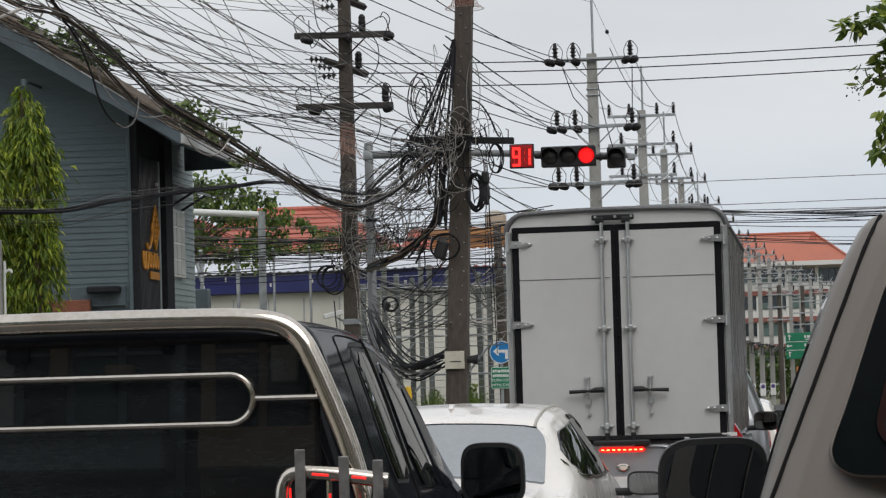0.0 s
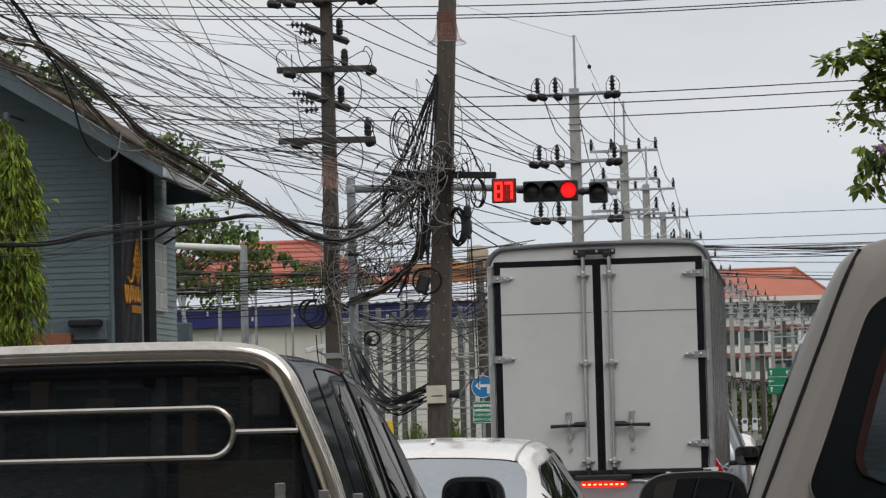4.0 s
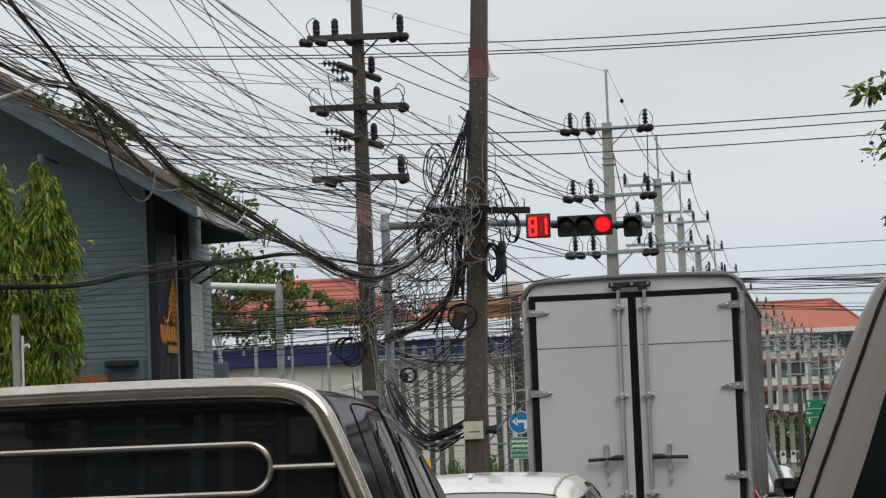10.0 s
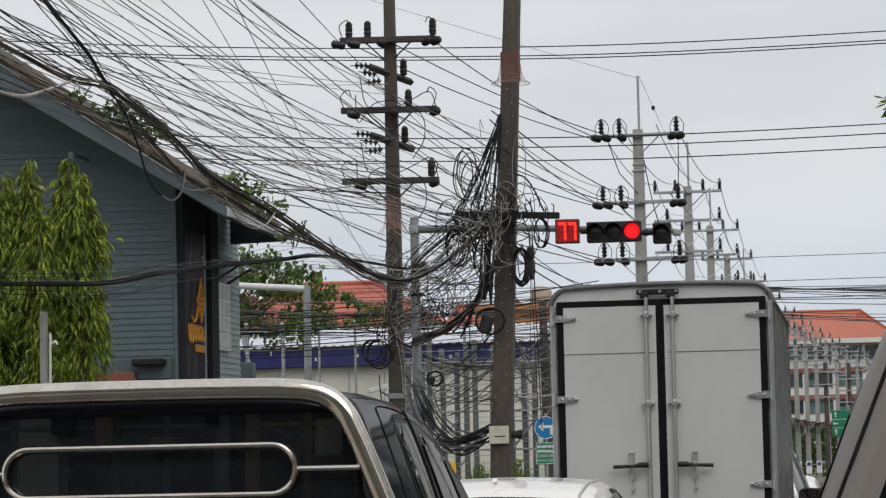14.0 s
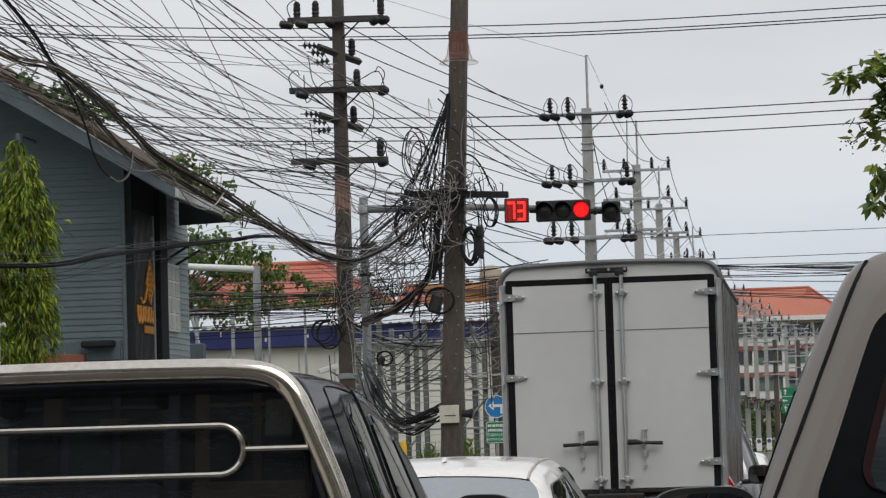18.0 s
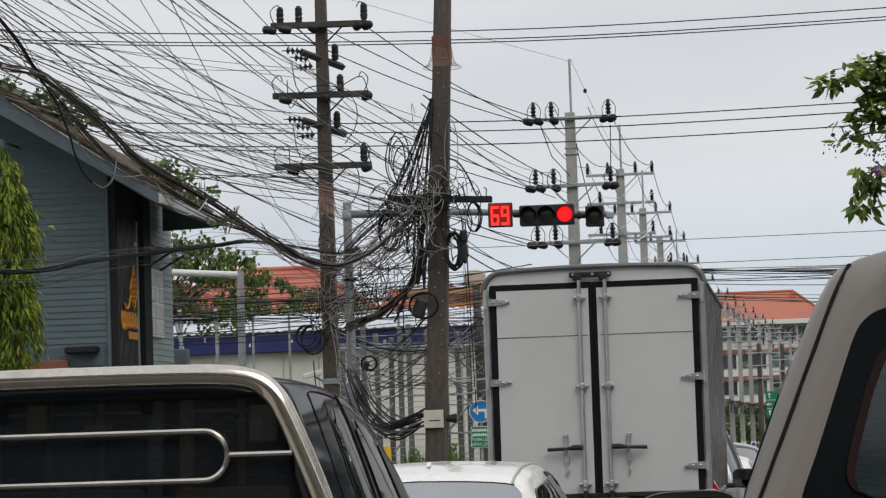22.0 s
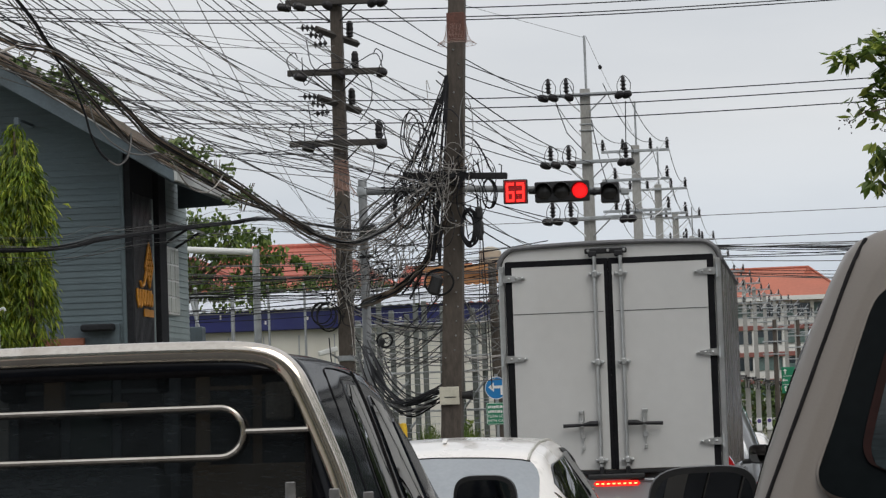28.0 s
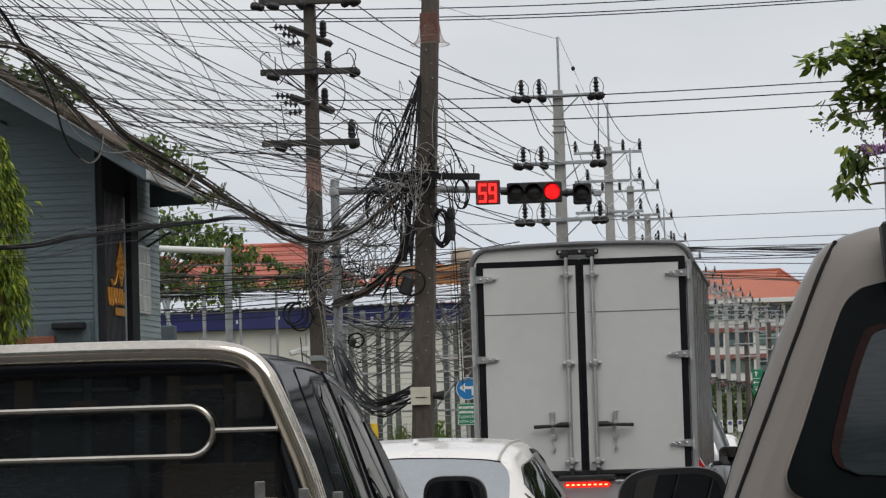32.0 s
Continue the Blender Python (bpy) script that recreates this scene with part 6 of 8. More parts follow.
def timber_pole():
    """The old pole beyond the junction with three main crossarms."""

    def loop(path, r, n):
        part("jumper_loop", Geo().tube(path, r, n), CABLE_DARK, pole)

    pole = thing("utility_pole", pose(-9.22, 57.0, 0), "old brown utility pole with dark crossarms and insulators", "utility pole", "utility poles")
    part("shaft", Geo().box((0, 0, 2.6), (0.31, 0.31, 5.2), 0.02), POLE_BROWN, pole)
    part("shaft", Geo().add([(sx * a, sy * a, z) for z, a in ((5.2, 0.152), (12.6, 0.10)) for sx, sy in ((-1, -1), (1, -1), (1, 1), (-1, 1))], [(0, 1, 5, 4), (1, 2, 6, 5), (2, 3, 7, 6), (3, 0, 4, 7), (4, 5, 6, 7)]), POLE_BROWN, pole)
    part("paint_band", Geo().box((0, 0, 6.75), (0.285, 0.285, 0.95), 0.01), FADED_BAND, pole, "faded salmon paint band")
    cone = Geo()
    for a in range(14):
        t = 2 * math.pi * a / 14
        cone.tube([(0.16 * math.cos(t), 0.16 * math.sin(t), 6.95), (0.20 * math.cos(t), 0.20 * math.sin(t), 6.65), (0.34 * math.cos(t), 0.34 * math.sin(t), 6.45)], 0.006, 4)
    part("guard_cone", cone, MESH_NET, pole, "rusty wire guard cone")
    for z, dz, tops, hangs in ((10.58, 0.0, (-0.85, -0.45, 0.95), (-1.05, -0.72, -0.12, 0.85, 1.05)), (9.08, 0.0, (0.40,), (-0.75, 0.12, 1.0)), (7.57, 0.0, (0.86,), (-0.62, 0.95))):
        arm = crossarm(pole, z, -1.05, 1.02, -0.2, TIMBER, 0.13, 0.13, tilt=1.0)
        for x in tops:
            part("insulator", PIN_TALL, None, arm, at=pose(x, -0.2, z + 0.06))
        for x in hangs:
            part("strain_insulator", drum, None, arm, at=pose(x, -0.42, z - 0.10, 0, 0, 25 * x))
    for z in (9.85, 8.40):
        arm = part("side_arm", Geo().tube([(-0.34, -0.62, z + 0.10), (0.34, 0.62, z - 0.08)], 0.082, 4), TIMBER, pole)
        part("insulator", PIN_TALL, None, arm, at=pose(0.22, 0.36, z + 0.03))
        for x0, dz, slope in ((-0.41, 0.12, 0.02), (-0.24, -0.06, 0.06), (-0.15, -0.22, -0.03)):
            g2 = Geo()
            for j in range(3):
                g2.lathe([(0.02, -0.045), (0.03, -0.03), (0.075, -0.012), (0.078, 0.004), (0.035, 0.02), (0.02, 0.045)], (x0 - j * 0.10, -0.68, z + dz + j * slope * 0.3), 10, TURN_X)
            g2.tube([(-0.30, -0.58, z + 0.06), (x0 + 0.05, -0.66, z + dz), (x0 - 0.34, -0.68, z + dz + slope)], 0.012, 5)
            part("string_insulator", g2, PORCELAIN, arm)
    for z in (10.6, 9.1, 7.6):
        for s, a in ((-1, -0.9), (1, 0.9)):
            loop(bend([(a, -0.4, z - 0.1), (a * 1.14, -0.4, z + 0.25), (a * 0.98, -0.3, z + 0.42), (a * 0.9, -0.3, z + 0.3)], 14), 0.011, 5)
    for z in (9.5, 8.1):
        loop(bend([(-0.6, -0.4, z + 0.3), (-0.45, -0.4, z - 0.35), (0.1, -0.4, z - 0.4), (0.5, -0.4, z - 0.25), (0.9, -0.4, z - 0.1), (1.05, -0.4, z - 0.6)], 24), 0.011, 5)
        loop(bend([(-0.7, -0.4, z - 0.1), (-0.65, -0.4, z - 0.7), (-0.3, -0.4, z - 0.3), (0.3, -0.4, z - 0.28), (0.72, -0.4, z - 0.6), (0.75, -0.4, z - 1.1), (0.5, -0.4, z - 1.5)], 24), 0.011, 5)
    part("clamp", Geo().box((0, 0, 3.02), (0.36, 0.36, 0.12), 0.01), GALV, pole)
    cctv = Geo().box((-0.36, -0.3, 3.18), (0.42, 0.12, 0.11), 0.02, pose(0, 0, 0, 0, -14, 20))
    cam_box = part("security_camera", cctv, WHITE_PAINT, pole, "white security camera on a bracket")
    part("bracket", Geo().tube([(-0.15, -0.1, 3.02), (-0.3, -0.3, 3.12)], 0.02, 6), GALV, cam_box)
    return pole


timber_pole()


def brown_pole():
    pole = thing("utility_pole", pose(-4.50, 36.0, 0.12), "stained brown concrete pole smothered in cables", "utility pole", "utility poles")
    part("shaft", Geo().add([(sx * w + dx, sy * w, z) for z, w, dx in ((0, 0.14, 0), (4.0, 0.125, 0.175), (8.2, 0.10, 0.375)) for sx, sy in ((-1, -1), (1, -1), (1, 1), (-1, 1))], [(i + j, i + (j + 1) % 4, i + 4 + (j + 1) % 4, i + 4 + j) for i in (0, 4) for j in range(4)] + [(8, 9, 10, 11)]), POLE_BROWN, pole)
    part("paint_band", Geo().box((0.302, 0, 6.70), (0.237, 0.237, 0.38), 0.006), RUST_BAND, pole, "dark red band")
    cone = Geo()
    for i in range(48):
        t = 2 * math.pi * i / 48
        c, s = math.cos(t), math.sin(t)
        cone.tube([(0.30 + 0.135 * c, 0.135 * s, 6.74), (0.30 + 0.155 * c, 0.155 * s, 6.60), (0.30 + 0.185 * c, 0.185 * s, 6.53), (0.30 + 0.26 * c, 0.26 * s, 6.475)], 0.0012, 4)
    for r, z in ((0.157, 6.59), (0.185, 6.53), (0.22, 6.50), (0.26, 6.475)):
        cone.tube([(0.30 + r * math.cos(t), r * math.sin(t), z) for t in np.linspace(0, 6.1, 24)], 0.0012 if r < 0.25 else 0.0035, 4, True)
    part("guard_cone", cone, MESH_NET, pole, "rusty wire mesh guard cone")
    arm = part("crossarm", Geo().box((0.24, -0.19, 4.70), (1.38, 0.09, 0.085), 0.01, Matrix.Rotation(radians(2.6), 4, "Y")), DARK_STEEL, pole, "black steel crossarm")
    r1 = random.Random(14)
    for x in np.linspace(-0.38, 0.84, 9):
        x += r1.uniform(-0.05, 0.05)
        top = 4.80 - 0.04 * x + r1.uniform(-0.04, 0.06)
        part("hook", Geo().tube([(x, -0.19, 4.70), (x + r1.uniform(-0.02, 0.02), -0.20, top), (x + r1.uniform(-0.03, 0.04), -0.24, top + 0.01)], 0.008, 5), DARK_STEEL, arm)
    twist = [(0.36, -0.20, 5.24), (0.46, -0.20, 5.20), (0.54, -0.20, 5.12), (0.63, -0.20, 4.96), (0.68, -0.20, 4.83), (0.73, -0.20, 4.73)]
    twist = bend(twist, 40)
    part("twisted_cable", Geo().tube(twist, [0.013 + 0.004 * math.sin(2.2 * k) for k in range(len(twist))], 6), CABLE_DARK, pole, "twisted black cable down to the crossarm")
    drop = part("cable_drop", Geo().tube(bend([(0.44, -0.2, 4.66), (0.50, -0.2, 4.50), (0.52, -0.2, 4.36), (0.53, -0.2, 4.14), (0.57, -0.2, 3.96), (0.575, -0.2, 3.55)], 30), 0.007, 5), CABLE_DARK, pole, "hanging black cable with two joints")
    part("cable_joint", Geo().lathe([(0.012, -0.075), (0.034, -0.06), (0.04, 0.05), (0.02, 0.075)], (0.523, -0.2, 4.20), 10), TRIM_BLACK, drop)
    part("cable_joint", Geo().lathe([(0.01, -0.06), (0.02, -0.045), (0.022, 0.045), (0.01, 0.06)], (0.572, -0.2, 3.96), 10), TRIM_BLACK, drop)
    for x, z in ((0.05, 3.0), (0.1, 3.4), (0.02, 2.3)):
        part("step_bolt", Geo().tube([(x, -0.12, z), (x, -0.2, z)], 0.008, 5), GALV, pole)
    board = part("notice_board", Geo().box((0.055, -0.165, 1.80), (0.26, 0.02, 0.235), 0.004), mat_board, pole, "pale board strapped to the pole")
    part("board_slot", Geo().box((0.065, -0.177, 1.78), (0.15, 0.004, 0.012)), DARK_STEEL, board)
    part("loudspeaker", Geo().lathe([(0.045, 0), (0.05, 0.1), (0.065, 0.17), (0.07, 0.18)], (0.17, -0.06, 1.80), 14, TURN_X), TRIM_BLACK, pole, "small black horn loudspeaker")
    r2 = random.Random(5)
    for z in np.arange(2.4, 6.4, 0.19):
        part("bolt", Geo().lathe([(0.012, 0), (0.012, 0.02), (0.005, 0.03)], (0.02 + 0.044 * z + r2.uniform(-0.06, 0.06), -0.125 + z * 0.003, z), 6, TO_BACK), GALV, pole)
    return pole


mat_board = mat("yellowed_board", (0.60, 0.58, 0.48), 0.7, var=0.1, dirt_or_reflection=(0.3, 0.27, 0.2), patch_amount=0.5)
brown_pole()


def pale_pole(y, x, spike, detailed):
    """A concrete pole of the line along the road: tapered shaft, three crossarms, insulators."""
    pole = thing("utility_pole", pose(x, y, 0), "pale concrete utility pole with steel crossarms", "utility pole", "concrete utility poles along the road")
    part("shaft", Geo().add([(sx * w, sy * w, z) for z, w in ((0, 0.165), (9.45, 0.115)) for sx, sy in ((-1, -1), (1, -1), (1, 1), (-1, 1))], [(j, (j + 1) % 4, 4 + (j + 1) % 4, 4 + j) for j in range(4)] + [(4, 5, 6, 7)]), POLE_PALE, pole)
    if 75 < y < 240 and x < 12:
        part("telecom_arm", Geo().box((0.1, -0.2, 3.75), (0.85, 0.08, 0.11), 0.01), DARK_STEEL, pole, "low dark bracket for telephone cables")
        coil = Geo()
        for k in range(3):
            coil.tube([(-0.1 + 0.16 * k + 0.10 * math.cos(t), -0.27, 3.45 - 0.05 * k + 0.26 * math.sin(t)) for t in np.linspace(0, 6.1, 18)], 0.014, 5, True)
        part("cable_coil", coil, CABLE_DARK, pole)
    if spike:
        part("lightning_spike", Geo().tube([(0.03, 0.05, 9.3), (0.03, 0.05, 10.75)], 0.03, 8), GALV, pole)
    if detailed:
        for z in (9.30, 7.69, 6.34):
            arm = crossarm(pole, z, -0.98, 1.06, -0.18, GALV, 0.085, 0.085, tilt=-0.6)
            for x2 in (-0.86, -0.43, 0.93):
                part("insulator", PIN, None, arm, at=pose(x2, -0.18, z + 0.05) @ Matrix.Diagonal((1.45, 1.45, 1.55, 1)))
            for x2 in (-0.98, -0.74, -0.36, 0.84, 1.02):
                part("strain_insulator", drum, None, arm, at=pose(x2, -0.30, z - 0.06, 0, 0, 20 * x2))
            for x2 in (-0.86, -0.43, 0.93):
                jl = Geo().tube(bend([(x2 - 0.12, -0.25, z - 0.04), (x2 - 0.14, -0.2, z + 0.22), (x2, -0.18, z + 0.42), (x2 + 0.17, -0.2, z + 0.25), (x2 + 0.16, -0.25, z + 0.02)], 18), 0.009, 5)
                part("jumper_loop", jl, CABLE_DARK, arm)
        dz = Geo().tube([(0.97, -0.2, 9.1), (0.93, -0.2, 7.6)], 0.012, 5).tube([(-0.68, -0.25, 9.1), (-0.45, -0.2, 8.4), (-0.02, -0.2, 7.9)], 0.012, 5)
        dz.tube(bend([(0.14, -0.1, 8.7), (0.2, -0.12, 8.3), (0.34, -0.14, 7.6), (0.5, -0.14, 7.0)], 14), 0.012, 5)
        part("down_lead", dz, CABLE_DARK, pole)
        part("clamp", Geo().box((0, 0, 8.45), (0.32, 0.3, 0.03), 0.006).box((0, 0, 8.6), (0.30, 0.28, 0.03), 0.006), GALV, pole)
    else:
        for z in (9.28, 8.45, 7.55):
            arm = crossarm(pole, z, -0.98, 0.98, -0.16, GALV, 0.08, 0.08, braces=z > 9)
            for x2 in (-0.93, -0.35, 0.45, 0.93) if z > 9 else (-0.6, 0.9):
                part("insulator", PIN, None, arm, at=pose(x2, -0.16, z + 0.04) @ Matrix.Diagonal((1.3, 1.3, 1.35, 1)))
        if y < 240:
            for a, b in ((9.35, 8.5), (8.5, 7.6)):
                part("jumper", Geo().tube(bend([(0.95, -0.2, a + 0.25), (0.55, -0.35, a - 0.25), (0.0, -0.4, b + 0.1), (-0.55, -0.25, b + 0.15)], 18), 0.011, 5), WHITE_WIRE, pole, "pale curved jumper lead")
    return pole


LINE_POLES = [(65.0, -4.56)] + [(y, -4.15 + bow(y)) for y in [79.0 + 13.6 * i for i in range(6)] + [153.0 + 8.3 * i for i in range(10)]]
for i, (y, x) in enumerate(LINE_POLES):
    pale_pole(y, x, i in (0, 1, 2, 4), i == 0)
for i in range(2):
    y = 175.5 + 17 * i
    o = thing("utility_pole", pose(-3.4 + bow(y) + 0.25 * (i % 2), y, 0), "dark weathered pole among the concrete poles", "utility pole", "dark poles along the road")
    part("shaft", Geo().tube([(0, 0, 0), (0, 0, 7.6 + 0.5 * (i % 3))], [0.17, 0.13], 8), POLE_BROWN, o)
    for z in (7.0, 6.2, 5.4):
        part("crossarm", Geo().box((0, -0.2, z), (1.6, 0.09, 0.09), 0.01), GALV, o)
# small boards on three of the poles
for y, x in LINE_POLES[8:11]:
    b = thing("parking_sign", pose(x, y - 0.2, 1.0), "small white sign board with a dark violet disc", "sign", "parking signs on the poles")
    part("board", Geo().box((0, -0.02, 0), (0.34, 0.03, 0.78), 0.01), SIGN_WHITE, b)
    part("disc", Geo().lathe([(0.13, 0), (0.13, 0.012)], (0, -0.035, 0.20), 18, TO_BACK), SIGN_PURPLE, b)

# ---- signals ----
def signal_mast():
    mast = thing("traffic_signal", pose(-7.70, 50.0, 0), "galvanised mast arm with traffic signal heads showing red", "traffic light")
    part("mast", Geo().lathe([(0.12, 0), (0.09, 0.4), (0.082, 6.12), (0.07, 6.14)], n=16), MAST_GREY, mast)
    arm = part("mast_arm", Geo().tube([(0.05, 0, 5.92), (2.0, 0, 5.88), (4.86, 0, 5.72)], [0.075, 0.065, 0.05], 12), MAST_GREY, mast)
    part("collar", Geo().lathe([(0.10, -0.08), (0.11, 0), (0.10, 0.08)], (0, 0, 5.92), 14), GALV, mast)
    part("arm_end", Geo().box((4.86, 0, 5.70), (0.16, 0.10, 0.12), 0.02), GALV, mast)
    part("bracket", Geo().box((0.1, -0.1, 5.2), (0.3, 0.12, 0.16), 0.02), DARK_STEEL, mast)
    part("bracket", Geo().box((0, 0, 4.7), (0.26, 0.2, 0.05), 0.01), DARK_STEEL, mast)

    def head(x, z, n, lit):
        w = 0.333 * n
        h = part("signal_head", Geo().box((x, -0.16, z), (w, 0.22, 0.375), 0.02), SIGNAL_BLACK, mast, "black horizontal signal head")
        for i in range(n):
            cx = x - w / 2 + 0.1665 + i * 0.333
            on = lit == i
            lens = part("lens", Geo().lathe([(0.145, 0), (0.145, 0.02), (0.11, 0.035), (0.0, 0.045)], (cx, -0.27, z), 22, TO_BACK), SIGNAL_RED if on else SIGNAL_OFF, h, "lit red lens" if on else "unlit dark lens")
            if on:
                dots = Geo()
                for k in range(46):
                    a, q = k * 2.39996, 0.018 * math.sqrt(k)
                    dots.box((cx + q * math.cos(a), -0.318, z + q * math.sin(a)), (0.012, 0.006, 0.012), 0.002)
                part("led", dots, SIGNAL_HOT, lens)
            hood = []
            for t in np.linspace(-0.1, math.pi + 0.1, 17):
                hood.append([(cx + 0.158 * math.cos(t), -0.27, z + 0.158 * math.sin(t)), (cx + 0.158 * math.cos(t), -0.27 - 0.10 - 0.12 * max(0, math.sin(t)), z + 0.158 * math.sin(t) - 0.01)])
            part("visor", Geo().sheet(hood, (0, 0, 0.008)), SIGNAL_BLACK, h)
        return h

    head(3.725, 5.735, 3, 2)
    head(4.60, 5.68, 1, -1)
    part("coupling", Geo().tube([(3.1, -0.1, 5.77), (3.25, -0.1, 5.76)], 0.05, 10), DARK_STEEL, mast)
    part("coupling", Geo().tube([(4.2, -0.1, 5.71), (4.45, -0.1, 5.70)], 0.05, 10).lathe([(0.07, 0), (0.07, 0.05)], (4.28, -0.1, 5.71), 10, TURN_X), DARK_STEEL, mast)
    return mast


signal_mast()

# the countdown display: two digits of seven flip segments each
display = thing("countdown_display", pose(-4.825, 49.72, 5.765, 0, 0.6, 0), "red countdown display with two lit digits", "countdown timer")
part("housing", Geo().box((0, 0.03, 0), (0.445, 0.10, 0.445), 0.012), SIGNAL_BLACK, display)
part("display_face", Geo().box((0, -0.024, 0), (0.395, 0.012, 0.40), 0.004), COUNTER_FACE, display, "dark red face with the digit bloom as a glow")
part("bracket", Geo().box((0, 0.16, 0.08), (0.1, 0.2, 0.1), 0.01), GALV, display)
SEG_W, SEG_L = 0.040, 0.128
segs = {}
bar_h = Geo().box((0, -0.005, 0), (0.140, 0.006, 0.048), 0.002)
back_h = Geo().box((0, 0.003, 0), (0.140, 0.006, 0.048), 0.002)
bar_v = Geo().box((0, -0.005, 0), (SEG_W, 0.006, SEG_L + 0.008), 0.002)
back_v = Geo().box((0, 0.003, 0), (SEG_W, 0.006, SEG_L + 0.008), 0.002)
# backs of switched-off segments glow too, to blend into the bloom
SEG_BACK = glow("bloom_segment_back", (1.0, 0.008, 0.010), 0.15)
for m in (SEG_BACK, COUNTER_FACE):
    m.node_tree.nodes["Principled BSDF"].inputs["Base Color"].default_value = (0.06, 0.004, 0.004, 1)
lit_h, lit_v = bar_h.mesh("segment", DIGIT_RED), bar_v.mesh("segment", DIGIT_RED)
off_h, off_v = back_h.mesh("segment_back", SEG_BACK), back_v.mesh("segment_back", SEG_BACK)
for d, cx in ((0, -0.093), (1, 0.093)):
    for key, (dx, dz, flat) in {"a": (0, 0.152, True), "g": (0, 0, True), "d": (0, -0.152, True), "b": (0.056, 0.076, False), "c": (0.056, -0.076, False), "f": (-0.056, 0.076, False), "e": (-0.056, -0.076, False)}.items():
        s = part("digit_segment", lit_h if flat else lit_v, None, display, at=pose(cx + dx, -0.048, dz - 0.018))
        part("segment_back", off_h if flat else off_v, None, s)
        segs[d, key] = (s, flat)

# ---- signs beyond the junction ----
turn_sign = thing("turn_left_sign", pose(-6.19, 58.0, 0), "round blue arrow sign over a green plate", "road sign")
part("post", Geo().lathe([(0.035, 0), (0.035, 2.6)], n=10), GALV, turn_sign)
disc = part("disc", Geo().lathe([(0.245, 0), (0.245, 0.015)], (0, -0.05, 2.30), 28, TO_BACK), SIGN_BLUE, turn_sign, "blue disc with a white arrow")
part("rim", Geo().tube([(0.235 * math.cos(t), -0.068, 2.30 + 0.235 * math.sin(t)) for t in np.linspace(0, 2 * math.pi, 32)[:-1]], 0.008, 5, True), SIGN_WHITE, disc)
part("arrow", Geo().prism([(-0.17, 2.32), (-0.05, 2.42), (-0.05, 2.35), (0.15, 2.35), (0.15, 2.15), (0.09, 2.15), (0.09, 2.29), (-0.05, 2.29), (-0.05, 2.22)], -0.072, -0.066), SIGN_WHITE, disc)
plate = part("plate", Geo().box((0, -0.05, 1.755), (0.46, 0.02, 0.47), 0.008), SIGN_GREEN, turn_sign, "green plate with white writing")
part("border", Geo().tube([(x, -0.061, 1.755 + z) for x, z in rounded(0.43, 0.44, 0.03)], 0.005, 4, True), SIGN_WHITE, plate)
r3 = random.Random(9)
for z in (1.90, 1.80):
    x = -0.19
    while x < 0.17:
        w = r3.uniform(0.02, 0.05)
        part("writing_bar", Geo().box((x + w / 2, -0.062, z + r3.uniform(-0.006, 0.006)), (w, 0.004, 0.055), 0), SIGN_WHITE, plate)
        x += w + 0.012
for txt, z in (("TURN LEFT", 1.675), ("WITH CARE", 1.575)):
    c = bpy.data.curves.new("lettering", "FONT")
    c.body, c.size, c.align_x, c.extrude = txt, 0.085, "CENTER", 0.002
    c.materials.append(SIGN_WHITE)
    o = new("lettering", c)
    o.matrix_basis = pose(0, -0.063, z, 90)
    o.parent = plate

guide = thing("direction_sign", pose(0.15, 120.0, 0), "green overhead direction sign with white arrows", "road sign")
part("post", Geo().lathe([(0.09, 0), (0.08, 3.8)], (1.0, 0.1, 0), 12).lathe([(0.09, 0), (0.08, 3.8)], (0.2, 0.1, 0), 12), GALV, guide)
pl = part("plate", Geo().box((0.55, -0.02, 3.02), (2.1, 0.04, 1.14), 0.02), SIGN_GREEN, guide)
ln = Geo()
for z in (3.20, 2.83):
    ln.box((0.55, -0.045, z), (2.04, 0.006, 0.02))
for z, ang in ((3.38, 0), (3.02, 90), (2.65, 0)):
    ln.box((-0.34, -0.046, z), (0.045, 0.006, 0.20), 0, Matrix.Rotation(radians(-ang), 4, "Y"))
    ln.add([Matrix.Translation((-0.34, -0.046, z)) @ Matrix.Rotation(radians(-ang), 4, "Y") @ Vector(p) for p in ((-0.09, 0, 0.04), (0, 0, 0.14), (0.09, 0, 0.04), (0, -0.004, 0.07))], [(0, 1, 3), (1, 2, 3)])
    x = 0.3
    while x < 1.45:
        w = r3.uniform(0.06, 0.15)
        ln.box((x + w / 2, -0.046, z + 0.03), (w, 0.006, 0.12))
        x += w + 0.04
    ln.box((0.75, -0.046, z - 0.09), (0.8, 0.006, 0.04))
part("writing_bar", ln, SIGN_WHITE, pl)
banner = thing("banner", pose(0.35, 150, 0), "orange and yellow roadside banner", "banner")
part("board", Geo().box((0, 0, 2.05), (0.5, 0.05, 0.42), 0.01), SIGN_ORANGE, banner)
part("board", Geo().box((0.36, 0, 2.05), (0.2, 0.05, 0.45), 0.01), SIGN_YELLOW, banner)
part("post", Geo().tube([(-0.3, 0.05, 0), (-0.3, 0.05, 1.8)], 0.03, 6), GALV, banner)

# hazard post near the fence
hz = thing("hazard_post", pose(-8.82, 60.5, 0), "black and yellow striped marker board", "marker")
part("post", Geo().tube([(0, 0.02, 0), (0, 0.02, 1.5)], 0.03, 6), GALV, hz)
part("board", Geo().box((0, 0, 1.42), (0.34, 0.03, 0.42), 0.008), SIGN_YELLOW, hz)
